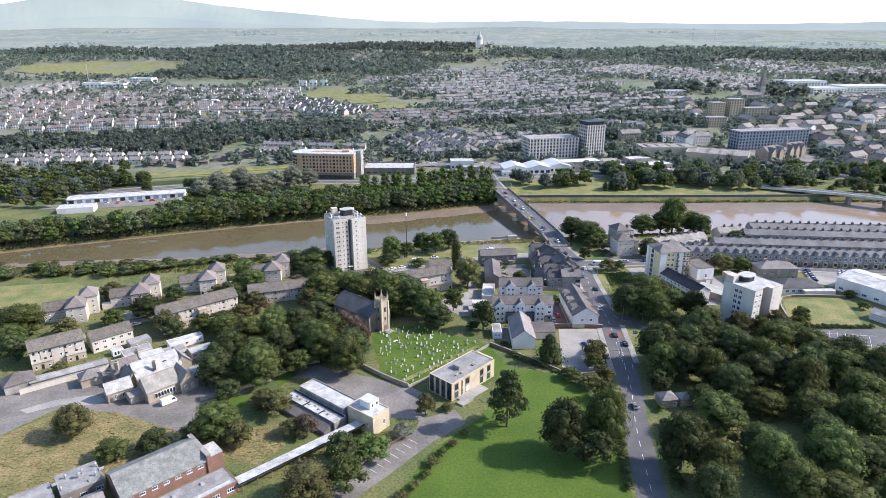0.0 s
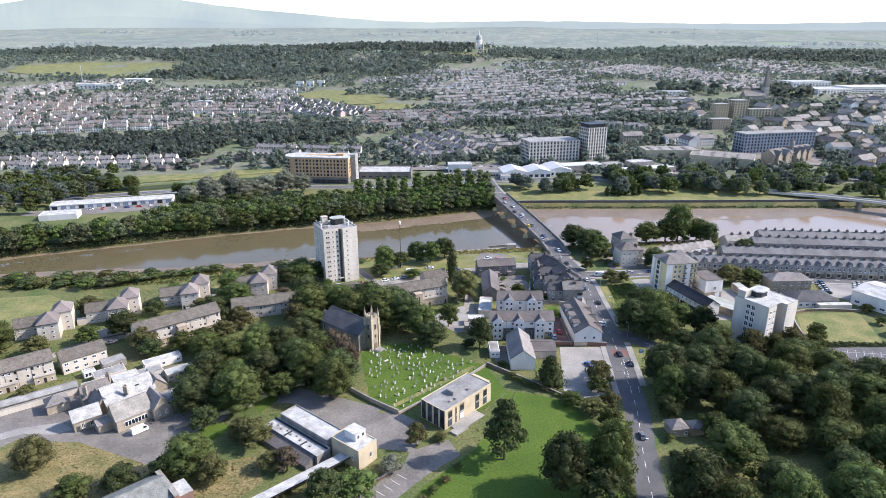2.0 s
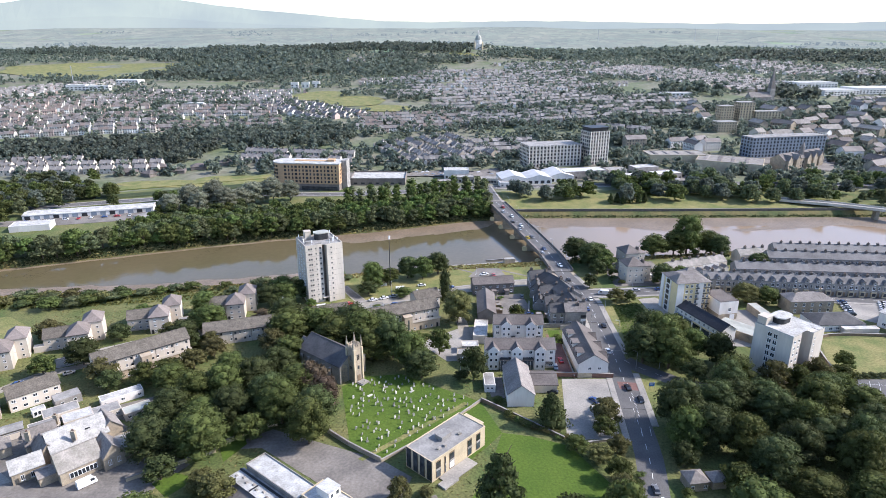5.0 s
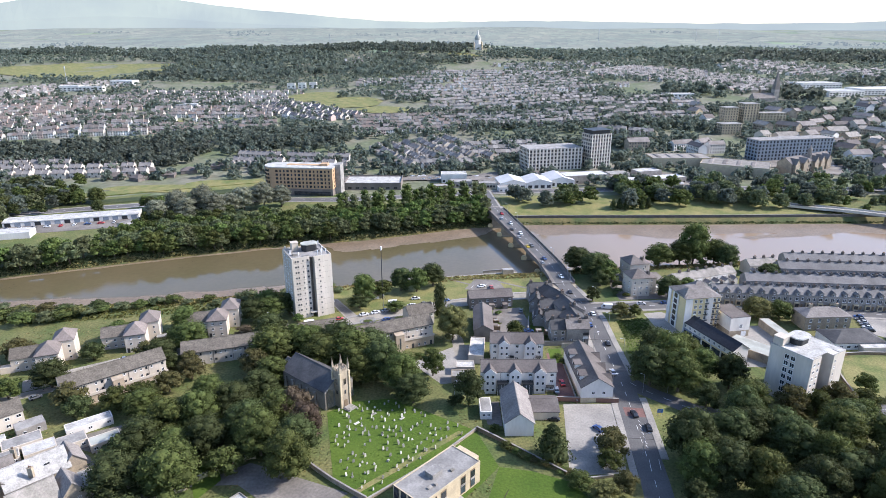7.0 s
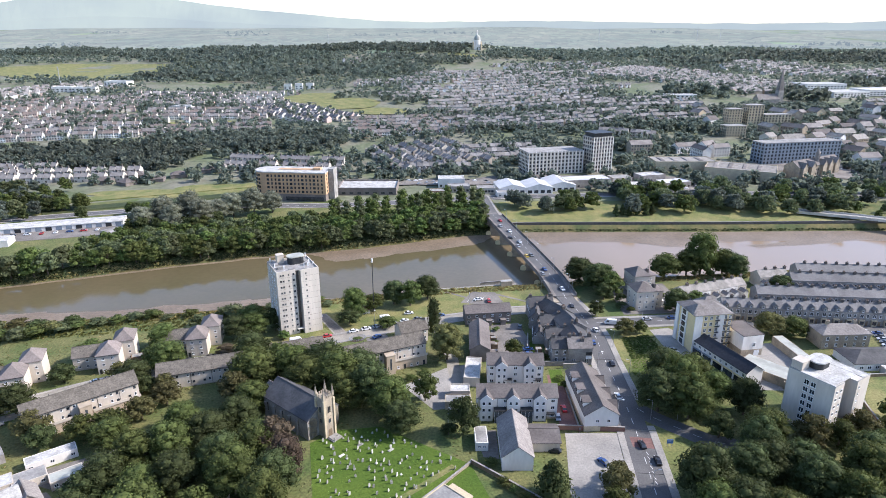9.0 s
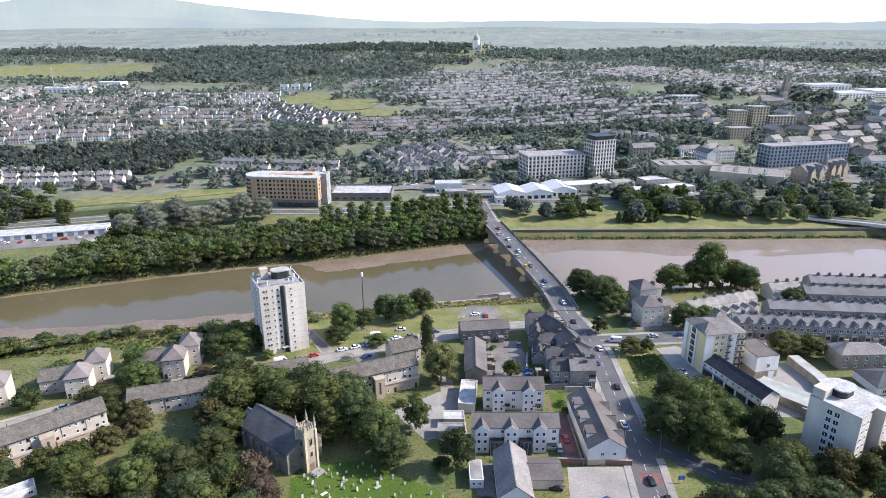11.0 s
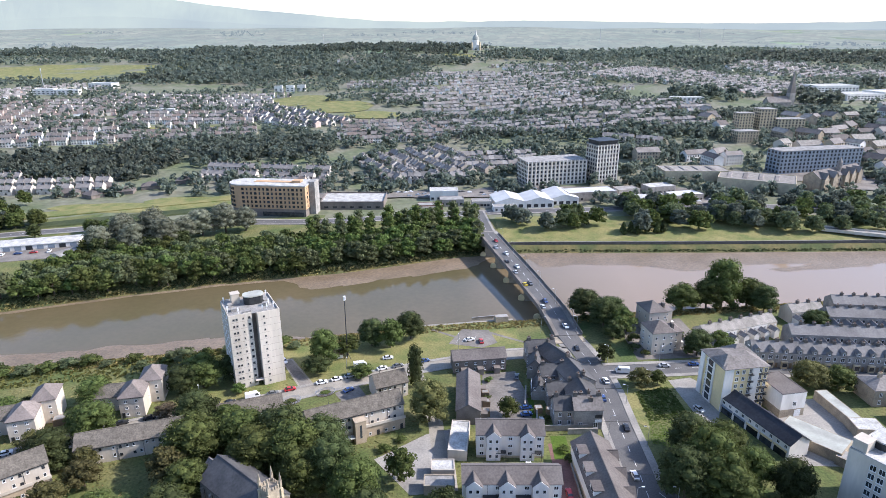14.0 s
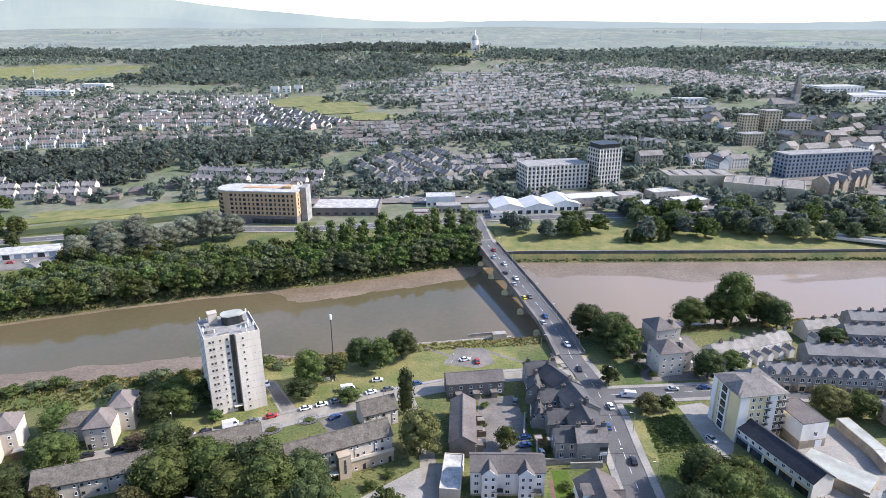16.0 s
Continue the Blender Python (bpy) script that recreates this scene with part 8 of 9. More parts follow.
far_walls = {k: Shape() for k in ("townstone", "townwhite", "townbrick")}
far_roofs = {k: Shape() for k in ("townslate", "towntile", "towndark")}
far_stacks, far_panes, placed, HOUSE_KIT = Shape(), Shape(), [], {}
WALL_WORDS = {"townstone": "stone", "townwhite": "pale rendered", "townbrick": "brick and render"}
near_count = 0


def house_kit(wall, roof, wing):
    """Shared meshes of a single house for the streets nearest the river."""
    key = (wall, roof, wing)
    if key not in HOUSE_KIT:
        same = lambda x, y, z: (x, y, z)
        back = lambda x, y, z: (y - 1.0, x - HOUSE_D / 2 - 2.0, z)
        kit = [("wall", walls_at(Shape(), HOUSE_W, HOUSE_D, HOUSE_E, HOUSE_R, same).mesh("wall", M[wall])), ("roof", ridge(Shape(), HOUSE_W, HOUSE_D, HOUSE_E, HOUSE_R, same).mesh("roof", M[roof])),
               ("chimney", Shape().box(HOUSE_W / 2 - 0.5, 0, HOUSE_E + HOUSE_R - 0.5, 0.9, 1.5, 1.9).box(HOUSE_W / 2 - 0.5, 0, HOUSE_E + HOUSE_R + 1.4, 1.1, 1.7, 0.2).mesh("chimney", M["sootbrick"]))]
        if wing:
            kit += [("rear_wing", walls_at(Shape(), 4.4, 3.0, 4.2, 1.5, back).mesh("rear_wing", M[wall])), ("wing_roof", ridge(Shape(), 4.4, 3.0, 4.2, 1.5, back).mesh("wing_roof", M[roof]))]
        HOUSE_KIT[key] = (kit, Shape().box(0, 0, 0, 1.1, 0.1, 1.5).mesh("window", M["glass"]))
    return HOUSE_KIT[key]


def district(cx, cy, turn, rows, n, gap, wall, roof, pair=0, wing=True, seed=1, ragged=0.12, keep=1.0):
    """Parallel streets of houses about a middle point; pair: houses joined together before each gap."""
    global near_count
    rng, a0 = random.Random(seed), radians(turn)
    for r in range(rows):
        flip = 180 if r % 2 and wing else 0
        n_r, off = int(n * rng.uniform(1 - ragged, 1.0)), rng.uniform(-ragged, ragged) * n * 2.5
        u, run = -n_r * HOUSE_W / 2 + off, 0
        v = (r - (rows - 1) / 2) * gap
        bow = rng.uniform(-0.0006, 0.0006)
        stretch_, colour, cover = rng.randrange(5, 11), wall, roof
        for _ in range(n_r):
            run += 1
            if pair and run > pair:
                u, run = u + rng.uniform(2.8, 5.0), 1
            elif not pair and run > stretch_:
                u, run, stretch_ = u + rng.uniform(1.5, 9.0), 1, rng.randrange(5, 11)
                colour = rng.choice((wall, wall, wall, "townwhite"))
            vv = v + bow * u * u + rng.uniform(-0.4, 0.4)
            hx, hy = cx + math.cos(a0) * u - math.sin(a0) * vv, cy + math.sin(a0) * u + math.cos(a0) * vv
            u += HOUSE_W
            if in_oval(WOODS, hx, hy) or in_oval(GREENS, hx, hy) or not clear(hx, hy, 5) or rng.random() > keep:
                continue
            z0, a = lz(hx, hy) - 0.4, turn + flip + (rng.uniform(-3, 3) if pair else 0)
            tall = rng.choice((1.0, 1.0, 1.06, 0.95))
            placed.append((hx, hy, 3.0))
            if hy < 760 and near_count < 110:
                near_count += 1
                kit, pane = house_kit(colour, cover, wing)
                ob = thing("terraced_house" if not pair else "house", "%s house with a pitched roof across the river" % WALL_WORDS[colour], "house", hx, hy, z0, a, "houses across the river")
                for nm, me in kit:
                    part(nm, me, None, ob)
                for du, z in ((-1.3, 1.2), (1.5, 3.7)):
                    part("window", pane, None, ob, place=pose(du if flip == 0 else -du, -HOUSE_D / 2 if flip == 0 else HOUSE_D / 2, z))
                continue
            c, s = math.cos(radians(a)), math.sin(radians(a))
            here = lambda x, y, z: (hx + c * x - s * y, hy + s * x + c * y, z0 + z * tall)
            back = lambda x, y, z: here(y - 1.0, x - HOUSE_D / 2 - 2.0, z)
            walls_at(far_walls[colour], HOUSE_W, HOUSE_D, HOUSE_E, HOUSE_R, here)
            ridge(far_roofs[cover], HOUSE_W, HOUSE_D, HOUSE_E, HOUSE_R, here)
            if wing and hy < 1500 and rng.random() < 0.8:
                walls_at(far_walls[colour], 4.4, 3.0, 4.2, 1.5, back)
                ridge(far_roofs[cover], 4.4, 3.0, 4.2, 1.5, back)
            if rng.random() < 0.75:
                p = here(HOUSE_W / 2 - 0.5, 0, HOUSE_E + HOUSE_R - 0.5)
                far_stacks.box(p[0], p[1], p[2], 0.9, 1.5, 2.0, a)
            if hy < 960:
                for du in (-1.4, 1.4):
                    for z in (1.0, 3.6):
                        for side in (-1, 1):
                            p = here(du, side * HOUSE_D / 2, z)
                            far_panes.box(p[0], p[1], p[2], 1.1, 0.12, 1.4, a)


def in_oval(sets, x, y):
    return any(((x - a) / c) ** 2 + ((y - b) / d) ** 2 < 1 for a, b, c, d in sets)


def clear(x, y, m):
    return all((x - a) ** 2 + (y - b) ** 2 > (r + m) ** 2 for a, b, r in TAKEN)


# streets by the quay road and the terraces that climb from it
district(-352, 634, 6, 3, 22, 22, "townwhite", "towntile", 2, False, 1)
district(-420, 622, 14, 2, 12, 24, "townwhite", "townslate", 2, False, 2)
district(-142, 672, -7, 2, 20, 24, "townwhite", "towntile", 0, True, 3)
district(-105, 640, -4, 1, 9, 20, "townstone", "towntile", 0, False, 4)
district(-4, 706, -62, 6, 17, 17, "townstone", "townslate", 0, True, 5, 0.05)
district(6, 655, 3, 1, 15, 20, "townstone", "townslate", 0, True, 6, 0.02)
district(68, 716, 8, 3, 15, 19, "townstone", "townslate", 0, True, 7, 0.05)
# white estate above them and the stepped slate rows beside the meadow
district(-40, 870, 12, 5, 24, 27, "townwhite", "towntile", 6, False, 8)
district(-200, 975, -40, 4, 26, 22, "townwhite", "towndark", 3, False, 9, 0.05)
# the western estates
district(-285, 838, 15, 2, 24, 26, "townwhite", "towntile", 4, False, 10)
district(-320, 935, 9, 4, 28, 30, "townwhite", "towntile", 4, False, 11)
district(-420, 1110, 5, 5, 44, 34, "townwhite", "townslate", 2, False, 12)
district(-450, 835, 12, 5, 30, 27, "townwhite", "towntile", 4, False, 13)
district(-590, 1000, 22, 6, 40, 30, "townwhite", "towntile", 3, False, 14)
district(-730, 1190, 30, 5, 36, 32, "townwhite", "townslate", 2, False, 15)
district(-640, 820, 16, 4, 26, 30, "townwhite", "towntile", 2, False, 16)
district(-860, 1080, 24, 5, 30, 32, "townwhite", "townslate", 2, False, 17)
# long terraces over the middle of the slope
district(110, 890, 5, 4, 34, 24, "townstone", "townslate", 0, True, 18)
district(115, 1050, 12, 4, 48, 34, "townstone", "townslate", 0, True, 19, 0.15, 0.9)
district(90, 1215, 14, 5, 66, 36, "townwhite", "townslate", 0, True, 20, 0.2, 0.86)
district(110, 1415, 12, 5, 60, 42, "townwhite", "townslate", 0, True, 21, 0.3, 0.85)
district(-100, 1330, 2, 2, 20, 40, "townwhite", "townslate", 2, False, 22)
district(290, 905, 12, 4, 26, 26, "townstone", "townslate", 0, True, 23)
district(226, 812, -20, 2, 12, 22, "townstone", "townslate", 0, True, 24)
district(300, 1010, 8, 3, 26, 30, "townstone", "townslate", 0, True, 25)
# the terraces on the eastern hill, their gables stepping down it
district(480, 1350, 27, 19, 30, 23, "townwhite", "townslate", 0, True, 26, 0.2)
district(735, 1480, 30, 11, 30, 25, "townwhite", "townslate", 0, True, 27, 0.25)
district(880, 1350, 25, 5, 24, 28, "townwhite", "townslate", 0, True, 28)
district(440, 1850, 6, 2, 30, 30, "townwhite", "townslate", 4, False, 29)
district(-235, 1660, 8, 2, 18, 34, "townwhite", "townslate", 2, False, 30, 0.1, 0.7)
district(700, 1000, 15, 3, 24, 30, "townstone", "townslate", 3, False, 31)
district(560, 1160, 10, 3, 20, 30, "townstone", "townslate", 3, False, 32)
district(250, 1620, 10, 3, 40, 44, "townwhite", "townslate", 3, False, 33, 0.3, 0.6)
district(900, 1900, 10, 3, 44, 50, "townwhite", "townslate", 3, False, 34, 0.3, 0.5)

# the old town's larger stone blocks
block_rng = random.Random(31)
old_rows = 0
for _ in range(1400):
    x, y = block_rng.uniform(205, 640), block_rng.uniform(590, 960)
    if old_rows >= 84:
        break
    L, W, e = block_rng.uniform(12, 28), block_rng.uniform(9, 14), block_rng.uniform(6.5, 11)
    if not clear(x, y, L * 0.55) or in_oval(WOODS, x, y) or x > 0.78 * y or (x < 330 and y > 735) or (x < 300 and y < 690):
        continue
    wl = block_rng.choice(("palestone", "stone", "white", "render", "stone"))
    words = {"palestone": "pale sandstone", "stone": "sandstone", "white": "white rendered", "render": "cream rendered"}[wl]
    tb = gabled("town_building", "%s building with a pitched roof in the old town" % words, "building", x, y, block_rng.choice((10, 100, 28, -62, 14)) + block_rng.uniform(-5, 5), L, W, e, W * 0.32, wl, block_rng.choice(("slate", "paleslate", "slate", "tile")), group="old town buildings", z=lz(x, y) - 0.3)
    chimney(tb, -L / 2 + 1, 0, e + W * 0.32 - 0.6, 2.2, "sootbrick", 0)
    wr = Shape()
    for i in range(int(L / 3)):
        for z in (1.0, 4.2, 7.4):
            if z + 2 < e:
                wr.box(-L / 2 + 1.5 + 3 * i, -W / 2, z, 1.2, 0.12, 1.7).box(-L / 2 + 1.5 + 3 * i, W / 2, z, 1.2, 0.12, 1.7)
    tagged(part("glazing", wr, M["glass"], tb), kind="stuff")
    TAKEN.append((x, y, L * 0.5))
    old_rows += 1

for key, sh in far_walls.items():
    solid("distant_houses", sh, M[key], "walls of many distant houses on the slope", "houses", "stuff")
for key, sh in far_roofs.items():
    solid("distant_roofs", sh, M[key], "roofs of many distant houses on the slope", "roofs", "stuff")
solid("distant_chimneys", far_stacks, M["greystone"], "chimney stacks of many distant houses", "chimneys", "stuff")
solid("distant_windows", far_panes, M["glass"], "windows of many distant houses", "windows", "stuff")
for x, y, L, W, h, rf, t in ((-655, 1206, 34, 16, 9, "whiteroof", 5), (-612, 1196, 40, 14, 8, "whiteroof", 5), (-600, 1292, 46, 22, 8, "metalroof", -8), (660, 1190, 74, 40, 9, "whiteroof", 8), (650, 1105, 66, 40, 8, "whiteroof", 12), (735, 1125, 100, 44, 9, "metalroof", 8), (376, 1064, 46, 18, 7, "whiteroof", 4), (-278, 1276, 14, 11, 10, "felt", 4), (-258, 1279, 14, 11, 10, "felt", 4), (-238, 1282, 14, 11, 10, "felt", 4), (-127, 1758, 22, 14, 8, "whiteroof", 6), (-170, 960, 26, 12, 6, "felt", 12), (-372, 1000, 40, 14, 7, "whiteroof", 3)):
    flat_block("public_building", "long pale public building on the far slope", "building", x, y, t, L, W, h, "white", rf, [("front", spread(int(L / 6), L, 3), (1.2, 4.2), 3.4, 1.6, 1)], 0.5, z=lz(x, y))
# dark hipped roofs of a school beside the quay road
for x, y, t, L in ((-285, 612, 10, 16), (-262, 606, -30, 13), (-244, 618, 12, 18), (-270, 632, 8, 26), (-228, 634, 20, 14), (-205, 652, 12, 16)):
    gabled("school_building", "low brown-brick school building with a dark hipped roof", "school", x, y, t, L, 11, 3.0, 3.0, "darkconc", "tile", z=lz(x, y) - 0.2, hip=True, group="school across the river")

# low sheds of the quayside yards
for i, (x, y, L, W, h, rf) in enumerate(((166, 588, 24, 12, 5, "whiteroof"), (187, 572, 18, 10, 4, "felt"), (206, 597, 26, 14, 5.5, "metalroof"), (230, 578, 20, 11, 4.5, "whiteroof"), (166, 616, 18, 12, 5, "felt"), (194, 622, 24, 13, 6, "whiteroof"), (62, 566, 16, 9, 4, "felt"), (6, 566, 14, 9, 4, "whiteroof"))):
    flat_block("low_shed", "low pale shed in the yards across the river", "shed", x, y, 6 + 5 * (i % 3), L, W, h, ("white", "render", "greystone")[i % 3], rf, [("front", spread(int(L / 4), L, 2), (1.2,), 1.6, 1.3, 1)], 0.3, z=lz(x, y) - 0.3, group="low sheds")
    TAKEN.append((x, y, L * 0.55))

# green slopes and meadows among the houses
SHEETS = []


def sheet(name, cx, cy, rx, ry, material, label, category="meadow"):
    sh = Shape()
    SHEETS.append(name)
    step = 0.05 * len(SHEETS)
    n = 28
    k = [(0.0, 0.0)] + [(r * math.cos(2 * math.pi * i / n), r * math.sin(2 * math.pi * i / n)) for r in (0.5, 0.8, 1.0) for i in range(n)]
    for u, v in k:
        w = 1 + 0.12 * noise.noise((u * 2 + cx, v * 2 + cy, 0.0))
        x, y = cx + u * rx * w, cy + v * ry * w
        sh.v.append((x, y, lz(x, y) + (0.6 if cy > 700 else 0.2) + step))
    sh.f += [(0, 1 + i, 1 + (i + 1) % n) for i in range(n)]
    for m in range(2):
        sh.f += [(1 + m * n + i, 1 + (m + 1) * n + i, 1 + (m + 1) * n + (i + 1) % n, 1 + m * n + (i + 1) % n) for i in range(n)]
    return solid(name, sh, M[material], label, category, "structure")


for a, b, c, d in GREENS:
    sheet("meadow", a, b, c, d, "verge", "dry green meadow among the houses")

for a, b, c, d in ((330, 668, 70, 16), (410, 640, 60, 22), (200, 606, 60, 26), (100, 622, 60, 14), (20, 612, 50, 12), (-60, 607, 60, 9)):
    sheet("paved_yard", a, b, c, d, "yard", "worn grey yards and car parks between the buildings", "yard")
MEADOW = [(-282, 543), (-250, 556), (-215, 571), (-180, 585), (-148, 598)]
solid("meadow", strip([(x, y, land(x, y)) for x, y in MEADOW], 15, -4.5, 0.75, 1.4)[0], M["verge"], "pale mown grass above the embankment", "meadow", "structure")
slope = Shape()
fine = [(-290 + 6 * i, 539.5 + 2.48 * i) for i in range(24)]
for x, y in fine:
    for k in (18, 22, 26, 30, 33):
        px_, py_ = x + 0.39 * k, y - 0.92 * k
        slope.v.append((px_, py_, lz(px_, py_) + (0.7 if k < 33 else -0.3)))
slope.f = [(5 * i + k, 5 * i + k + 1, 5 * i + k + 6, 5 * i + k + 5) for i in range(len(fine) - 1) for k in range(4)]
solid("embankment", slope, M["scrub"], "rough dark green embankment beside the quay road", "embankment", "structure")
cars_rng = random.Random(6)
far_cars = {"upvc": Shape(), "darkmetal": Shape(), "steel": Shape()}
for a, b, c, d in ((330, 668, 60, 10), (410, 640, 50, 16), (205, 604, 50, 18), (100, 622, 50, 8), (20, 612, 40, 8)):
    for _ in range(34):
        x, y = a + c * cars_rng.uniform(-1, 1), b + d * cars_rng.uniform(-1, 1)
        if clear(x, y, -8):
            far_cars[cars_rng.choice(("upvc", "darkmetal", "steel"))].box(x, y, lz(x, y) + 0.4, 4.2, 1.8, 0.8, 10, 0.92).box(x, y, lz(x, y) + 1.2, 2.2, 1.6, 0.55, 10, 0.8)
for key, sh in far_cars.items():
    solid("parked_cars", sh, M[key], "many small parked cars across the river", "cars", "stuff")

# ---- woods, gardens and hedges over the far slope, as one stand of trees each ----
def far_crown(seed):
    return crown_arrays(seed, "round", 10.0, 4.6, 5, 10, 1.5, ICO1)


FAR_CROWNS = [far_crown(s) for s in range(6)]
DISTANT_CROWNS = [crown_arrays(s + 40, "round", 10.0, 4.6, 3, 6, 1.9, ICO1) for s in range(6)]
FAINT_CROWNS = [crown_arrays(s + 80, "round", 10.0, 4.6, 2, 3, 2.1, ICO1) for s in range(6)]


def stand(name, spots, material, label):
    Vs, Fs, o = [], [], 0
    rng = random.Random(len(spots))
    for x, y, s in spots:
        V, F = (FAR_CROWNS if y < 760 else DISTANT_CROWNS if y < 1150 else FAINT_CROWNS)[rng.randrange(6)]
        a = rng.uniform(0, 6.28)
        c, t = math.cos(a), math.sin(a)
        sx = s * rng.uniform(0.85, 1.2)
        W = np.stack([(V[:, 0] * c - V[:, 1] * t) * sx + x, (V[:, 0] * t + V[:, 1] * c) * sx + y, V[:, 2] * s + lz(x, y) - 1.2 * s], 1)
        Vs.append(W)
        Fs.append(F + o)
        o += len(V)
    if Vs:
        tagged(new(name, tri_mesh(name, np.concatenate(Vs), np.concatenate(Fs), M[material])), label, "trees", kind="stuff")


rng = random.Random(9)
for a, b, c, d in WOODS:
    spots = []
    for _ in range(int(c * d * 3.14 / (75 if b < 1000 else 170))):
        u, v = rng.uniform(-1, 1), rng.uniform(-1, 1)
        if u * u + v * v < 1 and clear(a + c * u, b + d * v, 4):
            spots.append((a + c * u, b + d * v, rng.uniform(0.9, 1.4) * (1 if b < 1000 else 1.6)))
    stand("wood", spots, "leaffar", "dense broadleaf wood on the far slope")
spots = []
roofed = set()
for hx, hy, r in placed:
    for k in range(-int(r), int(r) + 1, 4):
        roofed.add((round((hx + k) / 9), round(hy / 9)))
for hx, hy, r in placed:
    for _ in range(2):
        if rng.random() < (0.30 if hy < 1000 else 0.34):
            x, y = hx + rng.uniform(-r - 6, r + 6), hy + rng.choice((-1, 1)) * rng.uniform(8, 14)
            if clear(x, y, 2):
                spots.append((x, y, rng.choice((0.5, 0.6, 0.8, 1.0, 1.25))))
for _ in range(15000):
    y = 600 + 1450 * rng.random() ** 0.8
    x = rng.uniform(-0.78, 0.8) * y
    if noise.noise((x * 0.006, y * 0.009, 5.0)) > (0.02 if x > 40 else 0.04) - (0.14 if y > 1250 else 0) and clear(x, y, 3) and not in_oval(GREENS, x, y) and (round(x / 9), round(y / 9)) not in roofed:
        spots.append((x, y, rng.uniform(0.6, 1.05) + y / 3800))
def beside(x, y):
    """Free of the large buildings, which all lie nearly along x."""
    return all((x - a) ** 2 + (y - b) ** 2 > r * r or abs(y - b) > 0.42 * r + 4 for a, b, r in TAKEN)


for _ in range(2400):
    x, y = rng.uniform(60, 640), rng.uniform(572, 960)
    if beside(x, y) and x < 0.8 * y and noise.noise((x * 0.02, y * 0.03, 8.0)) > -0.12 and (round(x / 9), round(y / 9)) not in roofed:
        spots.append((x, y, rng.choice((0.6, 0.8, 1.0, 1.2))))
for _ in range(620):
    # gardens behind the hotel and the quay road
    x, y = rng.uniform(-340, 120), rng.uniform(602, 830)
    if beside(x, y) and not in_oval(GREENS, x, y) and noise.noise((x * 0.02, y * 0.03, 3.0)) > 0.0 and (round(x / 9), round(y / 9)) not in roofed:
        spots.append((x, y, rng.choice((0.55, 0.7, 0.9, 1.15))))
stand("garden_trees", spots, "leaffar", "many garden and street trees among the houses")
spots = []
for k in range(12):
    # hedgerows and copses between the far fields
    y = rng.uniform(2150, 3300)
    x, d, n = rng.uniform(-0.75, 0.75) * y, rng.choice((0.1, -0.15, 1.2, 0.0)), rng.randrange(24, 60)
    for i in range(n):
        spots.append((x + 8 * i + rng.uniform(-3, 3), y + 8 * i * d, rng.uniform(0.35, 0.75)))
for k in range(14):
    y = rng.uniform(2180, 3300)
    x = rng.uniform(-0.75, 0.75) * y
    for i in range(18):
        spots.append((x + rng.uniform(-90, 90), y + rng.uniform(-14, 14), rng.uniform(1.0, 1.7)))
# these leaves glow to imitate haze, like the pastures round them
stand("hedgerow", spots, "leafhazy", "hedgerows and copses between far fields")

# ---- vehicles ----
PAINTS = {}


def paint(name, col):
    if name not in PAINTS:
        PAINTS[name] = mat(name + "_car_paint", col, 0.28, tuple(c * 0.9 for c in col), 1.0, 6.0, 0.3, 0.03, spec=0.6)
    return PAINTS[name]


COLOURS = {"white": (0.75, 0.75, 0.74), "silver": (0.45, 0.46, 0.47), "black": (0.02, 0.02, 0.022), "grey": (0.13, 0.135, 0.14), "blue": (0.03, 0.07, 0.20), "red": (0.42, 0.03, 0.03), "yellow": (0.70, 0.50, 0.03)}
CARS = {}
WHEEL = Shape().limb((0, -0.1, 0), (0, 0.1, 0), 0.33, 0.33, 14)
WHEEL_MESH = WHEEL.mesh("wheel", M["tyre"])


def profile(points, width, top=1.0):
    """A side profile (x, z) drawn out across the width, drawn in towards its top."""
    sh, n = Shape(), len(points)
    zs = [z for _, z in points]
    lo, hi = min(zs), max(zs)
    for s in (-1, 1):
        for x, z in points:
            k = (z - lo) / (hi - lo + 1e-6)
            sh.v.append((x, s * width / 2 * (1 - (1 - top) * k), z))
    sh.f = [tuple(range(n)), tuple(range(2 * n - 1, n - 1, -1))] + [(i, n + i, n + (i + 1) % n, (i + 1) % n) for i in range(n)]
    return sh


